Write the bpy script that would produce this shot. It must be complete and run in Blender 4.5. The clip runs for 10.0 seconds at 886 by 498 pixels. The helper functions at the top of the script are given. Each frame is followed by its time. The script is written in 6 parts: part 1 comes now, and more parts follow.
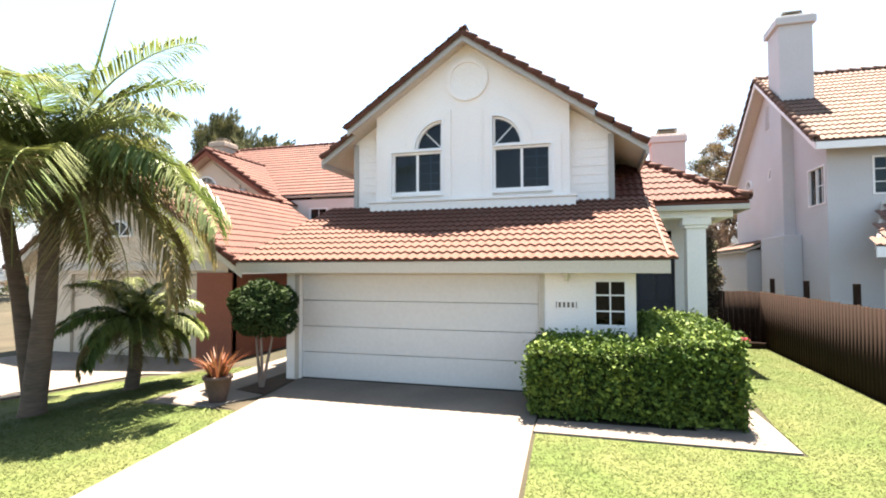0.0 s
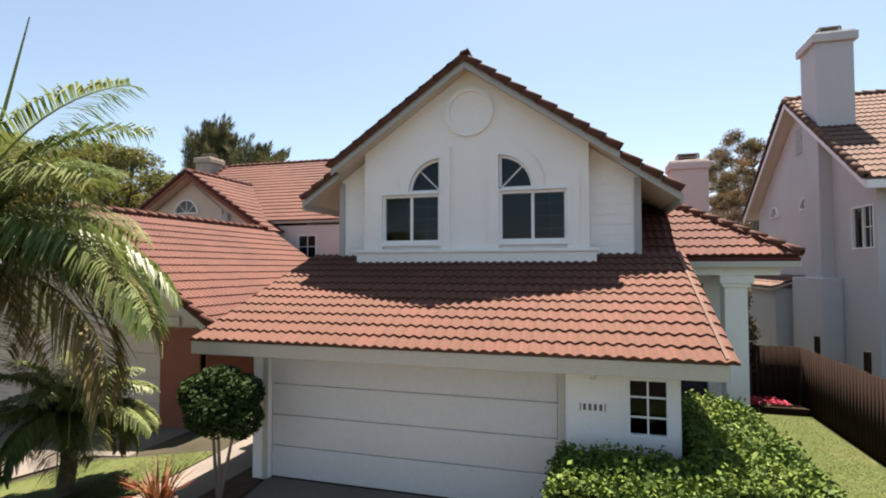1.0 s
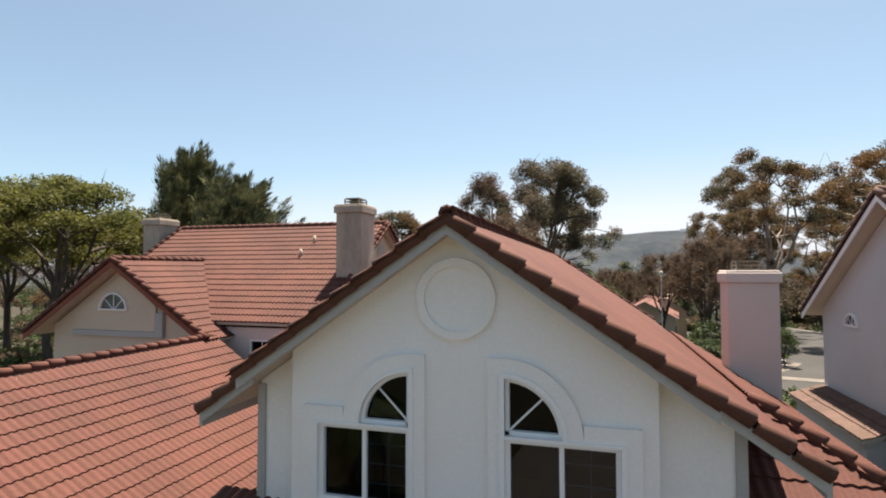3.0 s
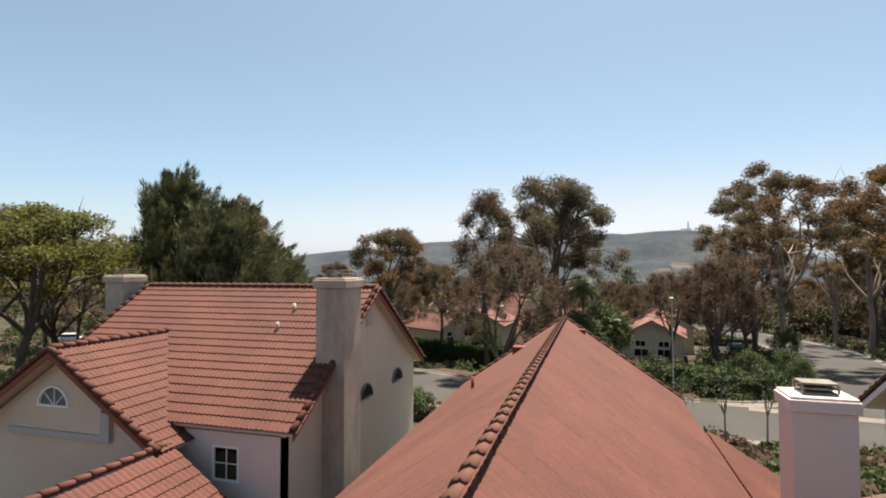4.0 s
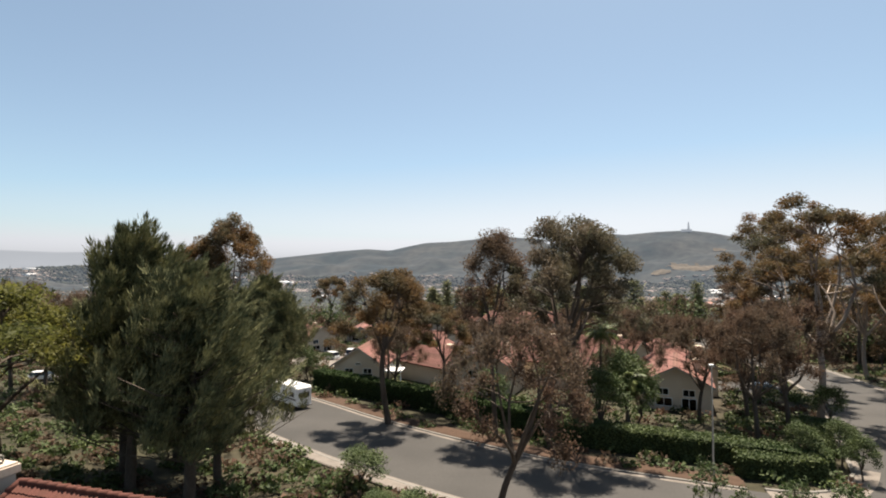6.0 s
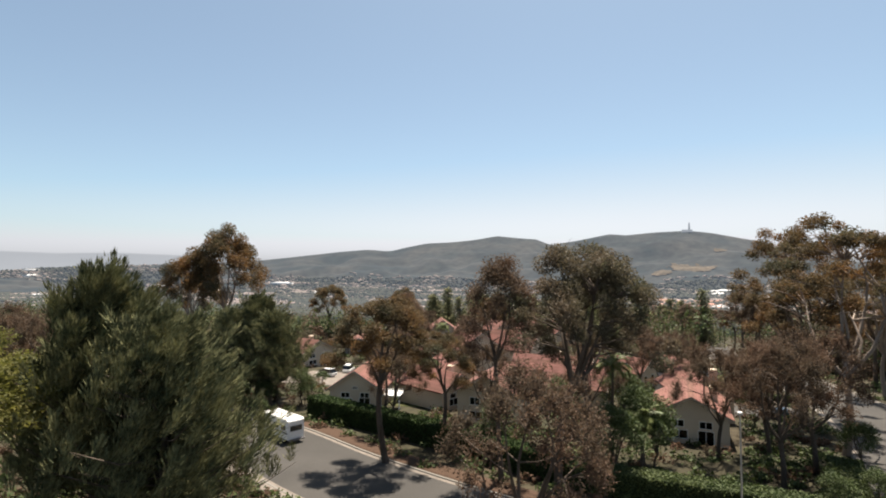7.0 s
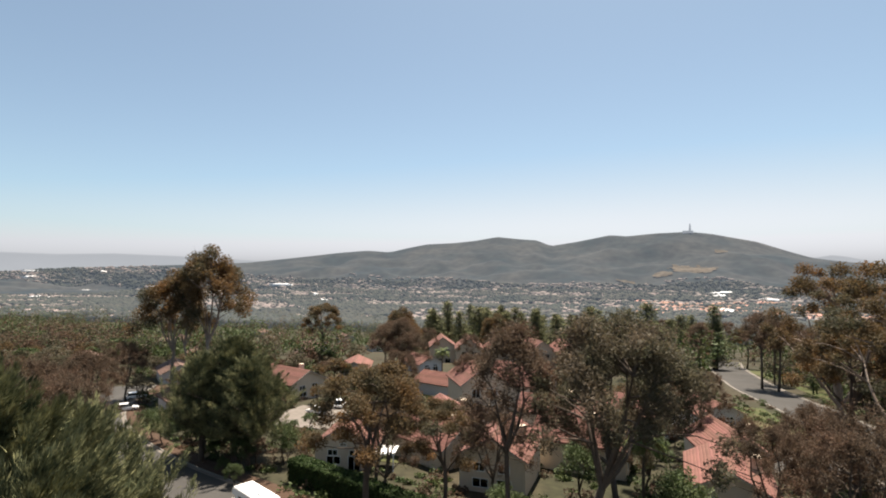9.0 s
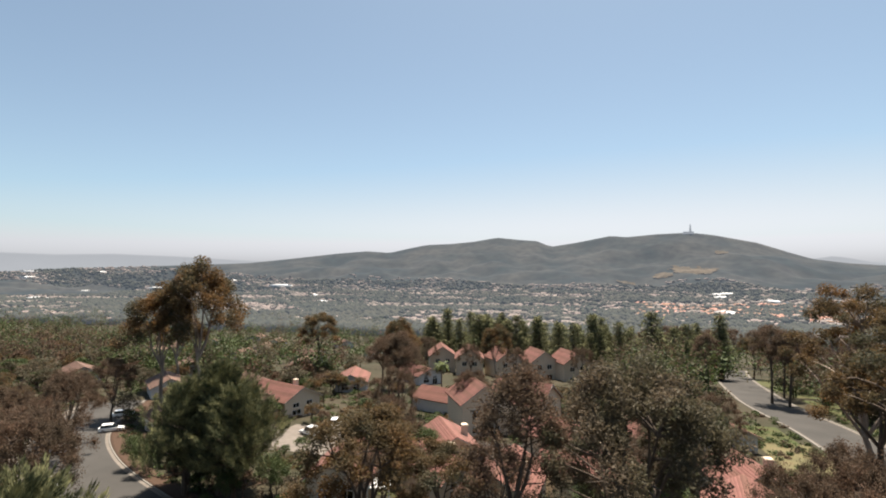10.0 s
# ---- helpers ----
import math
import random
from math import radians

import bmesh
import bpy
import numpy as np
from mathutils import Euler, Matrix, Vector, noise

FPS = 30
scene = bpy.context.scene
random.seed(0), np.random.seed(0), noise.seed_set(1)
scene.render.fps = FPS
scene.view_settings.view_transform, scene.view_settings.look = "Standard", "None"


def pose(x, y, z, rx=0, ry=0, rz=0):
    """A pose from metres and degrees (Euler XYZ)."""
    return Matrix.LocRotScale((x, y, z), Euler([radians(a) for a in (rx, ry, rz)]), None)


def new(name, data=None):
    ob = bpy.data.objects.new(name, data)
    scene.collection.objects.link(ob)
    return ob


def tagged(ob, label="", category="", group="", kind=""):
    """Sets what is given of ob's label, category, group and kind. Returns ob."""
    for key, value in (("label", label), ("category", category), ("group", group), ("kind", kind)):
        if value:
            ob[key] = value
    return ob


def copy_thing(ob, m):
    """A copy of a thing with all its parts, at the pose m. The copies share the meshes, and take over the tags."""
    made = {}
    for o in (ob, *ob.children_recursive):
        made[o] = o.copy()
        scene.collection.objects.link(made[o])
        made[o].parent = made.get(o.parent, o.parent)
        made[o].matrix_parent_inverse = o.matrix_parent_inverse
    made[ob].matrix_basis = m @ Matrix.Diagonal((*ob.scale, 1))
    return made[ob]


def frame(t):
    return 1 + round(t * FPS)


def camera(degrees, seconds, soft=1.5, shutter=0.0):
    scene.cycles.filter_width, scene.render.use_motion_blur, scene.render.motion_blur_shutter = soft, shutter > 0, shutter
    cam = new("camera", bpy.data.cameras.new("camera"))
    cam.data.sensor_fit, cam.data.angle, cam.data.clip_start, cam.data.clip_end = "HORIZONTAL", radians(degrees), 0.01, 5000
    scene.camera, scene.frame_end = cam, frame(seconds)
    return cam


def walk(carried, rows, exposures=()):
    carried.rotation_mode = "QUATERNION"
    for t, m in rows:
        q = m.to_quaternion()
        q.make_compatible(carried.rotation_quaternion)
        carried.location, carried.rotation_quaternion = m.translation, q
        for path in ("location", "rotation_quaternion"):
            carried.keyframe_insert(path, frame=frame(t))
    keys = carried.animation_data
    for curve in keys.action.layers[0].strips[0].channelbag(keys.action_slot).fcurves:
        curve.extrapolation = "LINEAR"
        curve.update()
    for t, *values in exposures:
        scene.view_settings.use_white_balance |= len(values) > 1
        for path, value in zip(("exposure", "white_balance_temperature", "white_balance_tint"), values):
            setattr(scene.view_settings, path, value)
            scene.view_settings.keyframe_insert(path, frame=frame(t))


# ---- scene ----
cam = camera(80.86, 10.0, soft=1.95)
# seconds, eye, yaw, pitch, roll
PATH = [
    (0.0, 5.854, -9.534, 2.266, 16.207, 2.076, -0.136),
    (0.5, 5.619, -8.706, 2.862, 16.204, 2.087, -0.099),
    (1.0, 5.409, -7.855, 3.604, 16.187, 2.073, -0.050),
    (1.5, 5.209, -6.888, 4.463, 16.160, 2.088, -0.047),
    (2.0, 5.033, -5.839, 5.338, 16.139, 2.175, -0.026),
    (2.5, 4.866, -4.757, 6.270, 16.124, 2.221, -0.030),
    (3.0, 4.610, -3.689, 7.375, 16.152, 2.194, -0.111),
    (4.5, 3.555, 0.284, 11.473, 16.245, 2.105, -0.102),
    (5.0, 2.950, 1.905, 12.856, 16.217, 2.065, -0.057),
    (5.5, 2.309, 3.686, 14.172, 16.194, 2.088, -0.065),
    (7.0, 0.478, 9.473, 18.657, 16.231, 2.132, -0.127),
    (7.5, -0.168, 11.574, 20.186, 16.231, 2.128, -0.115),
    (8.0, -0.825, 13.788, 21.664, 16.221, 2.153, -0.110),
    (8.5, -1.447, 16.149, 23.084, 16.230, 2.165, -0.107),
    (9.0, -2.092, 18.476, 24.560, 16.238, 2.153, -0.110),
    (9.5, -2.675, 20.835, 26.037, 16.252, 2.172, -0.093),
    (10.0, -3.276, 22.959, 27.426, 16.242, 2.188, -0.064),
]
walk(cam, [(t, pose(x, y, z, 90 + pitch, 0, yaw) @ pose(0, 0, 0, 0, 0, roll)) for t, x, y, z, yaw, pitch, roll in PATH],
     [(0.0, 2.98, 7300, 15), (0.3, 2.38, 7150, 17), (0.5, 2.02, 7100, 18), (1.0, 1.9, 7200, 17), (1.6, 1.84, 7400, 15), (2.5, 1.7, 7250, 13), (3.0, 1.62, 7150, 13), (5.0, 1.47, 7150, 13), (7.5, 1.41, 7150, 13), (10.0, 1.36, 7150, 13)])

# ---- world, sun ----
SUN_TRAVEL = Vector((-0.03, -0.35, -1.0)).normalized()
world = bpy.data.worlds.new("sky")
scene.world = world
world.use_nodes = True
wn = world.node_tree
sky = wn.nodes.new("ShaderNodeTexSky")
sky.sky_type = "NISHITA"
sky.sun_disc = False
sky.sun_elevation = math.asin(-SUN_TRAVEL.z)
sky.sun_rotation = math.atan2(-SUN_TRAVEL.x, -SUN_TRAVEL.y)
sky.altitude = 100
sky.air_density = 0.8
sky.dust_density = 1.3
sky.ozone_density = 1.8
soft_sky = wn.nodes.new("ShaderNodeHueSaturation")
soft_sky.inputs["Saturation"].default_value = 0.80
wn.links.new(sky.outputs[0], soft_sky.inputs["Color"])
tint = wn.nodes.new("ShaderNodeMix")
tint.data_type, tint.blend_type = "RGBA", "MULTIPLY"
tint.inputs["Factor"].default_value = 1.0
tint.inputs[7].default_value = (0.85, 1.02, 1.035, 1)
wn.links.new(soft_sky.outputs[0], tint.inputs[6])
# thin summer haze: the brighter the sky, the paler it is
grey_sky, amount, haze, white = (wn.nodes.new(k) for k in ("ShaderNodeRGBToBW", "ShaderNodeMapRange", "ShaderNodeMix", "ShaderNodeMix"))
haze.data_type = white.data_type = "RGBA"
white.blend_type = "MULTIPLY"
white.inputs["Factor"].default_value = 1.0
white.inputs[7].default_value = (0.975, 1.055, 1.2, 1)
amount.inputs[1].default_value, amount.inputs[2].default_value = 4.2, 5.4
amount.inputs[3].default_value, amount.inputs[4].default_value = 0.0, 0.85
wn.links.new(tint.outputs[2], grey_sky.inputs[0])
wn.links.new(grey_sky.outputs[0], amount.inputs[0])
wn.links.new(grey_sky.outputs[0], white.inputs[6])
# low down the sky loses its blue: there the haze is whitest
parts, ratio, low_sky, most = (wn.nodes.new(k) for k in ("ShaderNodeSeparateColor", "ShaderNodeMath", "ShaderNodeMapRange", "ShaderNodeMath"))
ratio.operation, most.operation = "DIVIDE", "MAXIMUM"
low_sky.inputs[1].default_value, low_sky.inputs[2].default_value = 0.55, 0.85
low_sky.inputs[3].default_value, low_sky.inputs[4].default_value = 0.0, 0.92
wn.links.new(sky.outputs[0], parts.inputs[0])
wn.links.new(parts.outputs[0], ratio.inputs[0])
wn.links.new(parts.outputs[2], ratio.inputs[1])
wn.links.new(ratio.outputs[0], low_sky.inputs[0])
wn.links.new(low_sky.outputs[0], most.inputs[0])
wn.links.new(amount.outputs[0], most.inputs[1])
wn.links.new(most.outputs[0], haze.inputs["Factor"])
wn.links.new(tint.outputs[2], haze.inputs[6])
wn.links.new(white.outputs[2], haze.inputs[7])
wn.links.new(haze.outputs[2], wn.nodes["Background"].inputs[0])
wn.nodes["Background"].inputs[1].default_value = 0.060
sun_data = bpy.data.lights.new("sun", "SUN")
sun_data.energy, sun_data.angle, sun_data.color = 5.0, radians(0.55), (1.0, 0.95, 0.87)
sun = new("sun", sun_data)
sun.rotation_euler = SUN_TRAVEL.to_track_quat("-Z", "Y").to_euler()
sun.location = (0, 0, 80)


# ---- materials ----
def mat(name, col, col2=None, rough=0.8, coarse=0.8, fine=30.0, amount=0.25, bump=0.15, bump_scale=80.0,
        vary="", vary_by=0.3, trans=0.0, metal=0.0, spec=0.3, glow=0.0, glow_col=(0.5, 0.6, 0.75), coat=0.0, streak=(1, 1, 1)):
    m = bpy.data.materials.new(name)
    m.use_nodes = True
    t = m.node_tree
    N, L = t.nodes.new, t.links.new
    out, b = t.nodes["Material Output"], t.nodes["Principled BSDF"]
    co = N("ShaderNodeTexCoord")
    mp = N("ShaderNodeMapping")
    mp.inputs["Scale"].default_value = streak
    L(co.outputs["Object"], mp.inputs[0])
    n1, n2 = N("ShaderNodeTexNoise"), N("ShaderNodeTexNoise")
    for n, s, d in ((n1, coarse, 4.0), (n2, fine, 3.0)):
        n.inputs["Scale"].default_value = s
        n.inputs["Detail"].default_value = d
        L(mp.outputs[0], n.inputs["Vector"])
    ramp = N("ShaderNodeValToRGB")
    ramp.color_ramp.elements[0].position, ramp.color_ramp.elements[1].position = 0.36, 0.64
    ramp.color_ramp.elements[0].color = (*col, 1)
    c2 = col2 or tuple(c * (1 - 0.6 * amount) for c in col)
    ramp.color_ramp.elements[1].color = (*c2, 1)
    L(n1.outputs[0], ramp.inputs[0])
    hsv = N("ShaderNodeHueSaturation")
    L(ramp.outputs[0], hsv.inputs["Color"])
    mr = N("ShaderNodeMapRange")
    mr.inputs[1].default_value, mr.inputs[2].default_value = 0.25, 0.75
    mr.inputs[3].default_value, mr.inputs[4].default_value = 1 - amount, 1 + amount
    L(n2.outputs[0], mr.inputs[0])
    value = mr.outputs[0]
    if vary:
        if vary == "object":
            src = N("ShaderNodeObjectInfo").outputs["Random"]
        else:
            src = N("ShaderNodeNewGeometry").outputs["Random Per Island"]
        m2, mul = N("ShaderNodeMapRange"), N("ShaderNodeMath")
        m2.inputs[3].default_value, m2.inputs[4].default_value = 1 - vary_by, 1 + vary_by
        mul.operation = "MULTIPLY"
        L(src, m2.inputs[0]), L(m2.outputs[0], mul.inputs[0]), L(value, mul.inputs[1])
        value = mul.outputs[0]
        m3 = N("ShaderNodeMapRange")
        m3.inputs[3].default_value, m3.inputs[4].default_value = 0.5 + 0.04 * vary_by, 0.5 - 0.04 * vary_by
        L(src, m3.inputs[0]), L(m3.outputs[0], hsv.inputs["Hue"])
    L(value, hsv.inputs["Value"])
    L(hsv.outputs[0], b.inputs["Base Color"])
    b.inputs["Roughness"].default_value = rough
    b.inputs["Metallic"].default_value = metal
    b.inputs["Specular IOR Level"].default_value = spec
    b.inputs["Coat Weight"].default_value = coat
    # even emission that stands in for haze on the far materials
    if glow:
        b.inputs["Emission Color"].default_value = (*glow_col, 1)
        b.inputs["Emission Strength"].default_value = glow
    if bump:
        n3, bp = N("ShaderNodeTexNoise"), N("ShaderNodeBump")
        n3.inputs["Scale"].default_value, n3.inputs["Detail"].default_value = bump_scale, 4.0
        bp.inputs["Strength"].default_value, bp.inputs["Distance"].default_value = bump, 0.02
        L(mp.outputs[0], n3.inputs["Vector"]), L(n3.outputs[0], bp.inputs["Height"]), L(bp.outputs[0], b.inputs["Normal"])
    if trans:
        tr, mx = N("ShaderNodeBsdfTranslucent"), N("ShaderNodeMixShader")
        mx.inputs[0].default_value = trans
        L(hsv.outputs[0], tr.inputs[0]), L(b.outputs[0], mx.inputs[1]), L(tr.outputs[0], mx.inputs[2])
        L(mx.outputs[0], out.inputs[0])
    return m


def glass_mat(name, tint):
    m = bpy.data.materials.new(name)
    m.use_nodes = True
    t = m.node_tree
    t.nodes.remove(t.nodes["Principled BSDF"])
    a, g, f, x = (t.nodes.new(k) for k in ("ShaderNodeBsdfTransparent", "ShaderNodeBsdfGlossy", "ShaderNodeFresnel", "ShaderNodeMixShader"))
    a.inputs[0].default_value = (*tint, 1)
    g.inputs["Roughness"].default_value = 0.02
    f.inputs[0].default_value = 1.38
    t.links.new(f.outputs[0], x.inputs[0]), t.links.new(a.outputs[0], x.inputs[1]), t.links.new(g.outputs[0], x.inputs[2])
    t.links.new(x.outputs[0], t.nodes["Material Output"].inputs[0])
    return m


M_STUCCO = mat("white_stucco", (0.87, 0.84, 0.80), (0.83, 0.80, 0.76), 0.9, 0.5, 25, 0.04, 0.35, 160)
M_TRIM = mat("white_trim_paint", (0.82, 0.82, 0.80), None, 0.5, 1, 20, 0.03, 0.05)
M_GREYTRIM = mat("grey_trim_paint", (0.40, 0.39, 0.37), None, 0.6, 1, 20, 0.06, 0.08)
M_FASCIA = mat("cream_fascia_paint", (0.49, 0.448, 0.38), None, 0.6, 1, 20, 0.06, 0.08)
M_CREAM = mat("cream_stucco", (0.60, 0.505, 0.395), (0.555, 0.465, 0.36), 0.9, 0.5, 25, 0.05, 0.35, 160)
M_STAINED = mat("stained_chimney_stucco", (0.46, 0.385, 0.31), (0.32, 0.268, 0.215), 0.95, 1.3, 9, 0.12, 0.45, 120, streak=(1, 1, 0.35))
M_FLUE = mat("grey_flue_concrete", (0.21, 0.195, 0.16), (0.15, 0.14, 0.115), 0.95, 4, 18, 0.15, 0.3)
M_PINK = mat("pinkish_stucco", (0.65, 0.56, 0.51), (0.60, 0.515, 0.47), 0.9, 0.5, 25, 0.05, 0.35, 160)
M_GREYHOUSE = mat("pale_grey_stucco", (0.54, 0.54, 0.54), (0.50, 0.50, 0.50), 0.9, 0.5, 25, 0.04, 0.35, 160)
M_RED = mat("terracotta_painted_wall", (0.245, 0.085, 0.052), (0.216, 0.076, 0.048), 0.85, 1, 25, 0.1, 0.3)
M_TILE = mat("terracotta_roof_tile", (0.104, 0.042, 0.027), (0.080, 0.033, 0.023), 0.85, 0.7, 18, 0.18, 0.2, 60, "object", 0.09)
M_TILES = mat("terracotta_roof_tiles", (0.103, 0.037, 0.025), (0.081, 0.029, 0.021), 0.85, 0.5, 18, 0.16, 0.2, 60, "island", 0.07)
M_TILEPALE = mat("faded_clay_roof_tiles", (0.130, 0.079, 0.058), (0.104, 0.061, 0.047), 0.85, 0.5, 18, 0.18, 0.3, 60, "island", 0.18)
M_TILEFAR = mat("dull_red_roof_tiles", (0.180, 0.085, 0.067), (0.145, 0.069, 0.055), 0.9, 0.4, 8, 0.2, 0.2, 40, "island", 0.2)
M_DECK = mat("roof_underside_board", (0.55, 0.50, 0.43), None, 0.8, 1, 20, 0.1, 0.1)
M_DECKRED = mat("clay_roof_underlay", (0.140, 0.049, 0.032), None, 0.9, 1, 20, 0.1, 0.1)
M_GARAGE = mat("white_garage_door_paint", (0.591, 0.584, 0.561), None, 0.55, 1, 14, 0.04, 0.1, 60)
M_GLASS = glass_mat("window_glass", (0.24, 0.32, 0.38))
# room shade as colour: near-black lining keeps the windows dark
M_DARK = mat("room_shade_black", (0.015, 0.015, 0.017), None, 0.9)
M_NAVY = mat("dark_navy_door_paint", (0.025, 0.03, 0.045), None, 0.4)
M_CURTAIN = mat("pale_curtain_cloth", (0.050, 0.050, 0.050), None, 0.9)
M_CONC = mat("pale_driveway_concrete", (0.150, 0.130, 0.111), (0.118, 0.102, 0.087), 0.9, 0.9, 14, 0.1, 0.2, 120)
M_KERB = mat("kerb_concrete", (0.151, 0.140, 0.123), None, 0.9, 0.6, 12, 0.12, 0.2)
M_ASPH = mat("worn_asphalt", (0.050, 0.047, 0.043), (0.038, 0.036, 0.033), 0.95, 0.12, 6, 0.12, 0.2, 40)
M_SOIL = mat("dark_bark_mulch", (0.06, 0.035, 0.022), None, 1, 4, 30, 0.4, 0.6, 30)
M_GROUND = mat("dry_ground", (0.025, 0.025, 0.012), (0.041, 0.033, 0.020), 1.0, 0.06, 0.9, 0.35, 0.3, 8)
M_LAWN = mat("lawn_turf", (0.048, 0.072, 0.015), (0.075, 0.086, 0.026), 0.95, 0.8, 9, 0.16, 0.2, 60)
M_VERGE = mat("dull_verge_grass", (0.040, 0.053, 0.014), (0.060, 0.056, 0.022), 0.95, 0.3, 4, 0.3, 0.5, 20)
M_DRYGRASS = mat("dry_tan_grass", (0.110, 0.092, 0.045), (0.085, 0.078, 0.036), 0.95, 0.3, 4, 0.25, 0.5, 20)
M_BLADE = mat("grass_blades", (0.050, 0.076, 0.015), (0.080, 0.091, 0.028), 0.85, 0.7, 3, 0.2, 0, 1, "island", 0.06, 0.5)
M_HEDGE = mat("hedge_leaves", (0.058, 0.105, 0.017), (0.098, 0.145, 0.025), 0.7, 1.5, 10, 0.25, 0, 1, "island", 0.5, 0.06, spec=0.2)
M_HEDGECORE = mat("dark_hedge_core", (0.02, 0.03, 0.008), None, 0.95)
M_TOPIARY = mat("dark_glossy_leaves", (0.022, 0.042, 0.013), (0.032, 0.055, 0.015), 0.75, 1.5, 10, 0.2, 0, 1, "island", 0.35, 0.2, spec=0.15)
M_BARK = mat("grey_brown_bark", (0.060, 0.045, 0.033), (0.096, 0.075, 0.060), 0.95, 1.2, 14, 0.3, 0.5, 20, streak=(1, 1, 0.3))
M_PALEBARK = mat("pale_gum_bark", (0.272, 0.224, 0.184), (0.160, 0.120, 0.096), 0.9, 0.5, 8, 0.2, 0.4, 12, streak=(1, 1, 0.3))
M_PALMBARK = mat("palm_trunk_bark", (0.093, 0.070, 0.050), (0.121, 0.087, 0.062), 0.95, 2, 14, 0.25, 0.6, 24, streak=(0.4, 0.4, 3))
M_PALM = mat("palm_leaflets", (0.074, 0.120, 0.030), (0.155, 0.180, 0.054), 0.5, 0.8, 6, 0.15, 0, 1, "island", 0.25, 0.35, spec=0.45)
M_PALMDRY = mat("dry_palm_leaflets", (0.190, 0.152, 0.060), (0.150, 0.130, 0.050), 0.7, 0.9, 6, 0.15, 0, 1, "island", 0.3, 0.3)
M_RACHIS = mat("palm_leaf_stalk", (0.20, 0.24, 0.07), None, 0.6)
M_GUM = mat("gum_leaves", (0.066, 0.069, 0.039), (0.108, 0.082, 0.054), 0.7, 0.22, 2, 0.25, 0, 1, "island", 0.2, 0.45)
M_RUST = mat("rusty_gum_leaves", (0.150, 0.080, 0.030), (0.058, 0.058, 0.034), 0.75, 0.2, 2, 0.25, 0, 1, "island", 0.2, 0.45)
M_TWIG = mat("brown_dry_leaves", (0.116, 0.069, 0.045), (0.080, 0.062, 0.042), 0.85, 0.18, 2, 0.25, 0, 1, "island", 0.2, 0.4)
# strong dark-to-pale noise puts lit and shaded tufts into the needle colour
M_PINE = mat("pine_needles", (0.046, 0.058, 0.032), (0.205, 0.202, 0.100), 0.9, 0.75, 3, 0.3, 0, 1, "island", 0.3, 0.1, spec=0.1)
M_YELLOW = mat("yellow_green_leaves", (0.125, 0.120, 0.028), (0.076, 0.086, 0.025), 0.7, 0.2, 2, 0.25, 0, 1, "island", 0.3, 0.5)
M_GREEN = mat("mid_green_leaves", (0.043, 0.066, 0.022), (0.064, 0.085, 0.027), 0.7, 0.3, 2, 0.25, 0, 1, "island", 0.3, 0.25)
M_FENCE = mat("dark_stained_fence_board", (0.020, 0.012, 0.009), (0.025, 0.015, 0.011), 0.95, 1.2, 20, 0.2, 0.3, 30, "object", 0.08, streak=(1, 1, 0.15), spec=0.08)
M_POT = mat("brown_clay_pot", (0.095, 0.062, 0.048), None, 0.7, 3, 20, 0.2, 0.3)
M_FLAX = mat("orange_red_leaves", (0.220, 0.075, 0.032), (0.154, 0.060, 0.027), 0.6, 4, 10, 0.2, 0, 1, "island", 0.4, 0.3)
M_FLOWER = mat("pink_red_petals", (0.60, 0.05, 0.08), (0.65, 0.15, 0.25), 0.6, 9, 10, 0.2, 0, 1, "island", 0.3, 0.3)
M_METAL = mat("weathered_metal", (0.45, 0.44, 0.42), None, 0.45, 3, 20, 0.1, 0.1, 40, metal=0.7)
M_WHITE = mat("white_vehicle_paint", (0.78, 0.78, 0.77), None, 0.3, 1, 8, 0.03, 0, coat=0.4, spec=0.5)
M_GREYCAR = mat("dark_vehicle_paint", (0.06, 0.06, 0.065), None, 0.25, 1, 8, 0.03, 0, coat=0.5, spec=0.5)
M_STRIPE = mat("grey_stripe_paint", (0.16, 0.15, 0.15), None, 0.4)
M_RUBBER = mat("black_rubber", (0.02, 0.02, 0.02), None, 0.8)
M_CARGLASS = mat("tinted_vehicle_glass", (0.012, 0.014, 0.016), None, 0.06, spec=0.6, bump=0)
M_BROWNBAR = mat("brown_paint_bar", (0.16, 0.13, 0.11), None, 0.6)
M_LAMP = mat("frosted_lamp_glass", (0.7, 0.68, 0.6), None, 0.3)
# hills and far range: bluish emission puts the haze into the surface itself
M_HILL = mat("scrub_hill_haze_glow", (0.005, 0.009, 0.008), (0.021, 0.021, 0.017), 1.0, 0.0035, 0.022, 0.55, 0, 1, glow=0.046, glow_col=(0.38, 0.54, 0.80))
M_FARHILL = mat("far_range_haze_glow", (0.035, 0.038, 0.042), None, 1.0, 0.001, 0.004, 0.08, 0, 1, glow=0.2, glow_col=(0.55, 0.64, 0.76))
# valley roofs, trees and floor: blue-grey emission imitates the air's haze
M_TOWN = mat("town_roofs_haze_glow", (0.150, 0.126, 0.108), (0.105, 0.083, 0.070), 0.9, 0.01, 0.1, 0.1, 0, 1, "island", 0.6, glow=0.055, glow_col=(0.46, 0.58, 0.74))
M_TOWNTREE = mat("tree_cover_haze_glow", (0.018, 0.021, 0.013), (0.027, 0.026, 0.016), 1.0, 0.004, 0.05, 0.2, 0, 1, "island", 0.4, glow=0.058, glow_col=(0.42, 0.55, 0.74))
M_PLAIN = mat("valley_floor_haze_glow", (0.029, 0.025, 0.019), (0.018, 0.018, 0.012), 1.0, 0.006, 0.05, 0.3, 0, 1, glow=0.04, glow_col=(0.46, 0.57, 0.72))
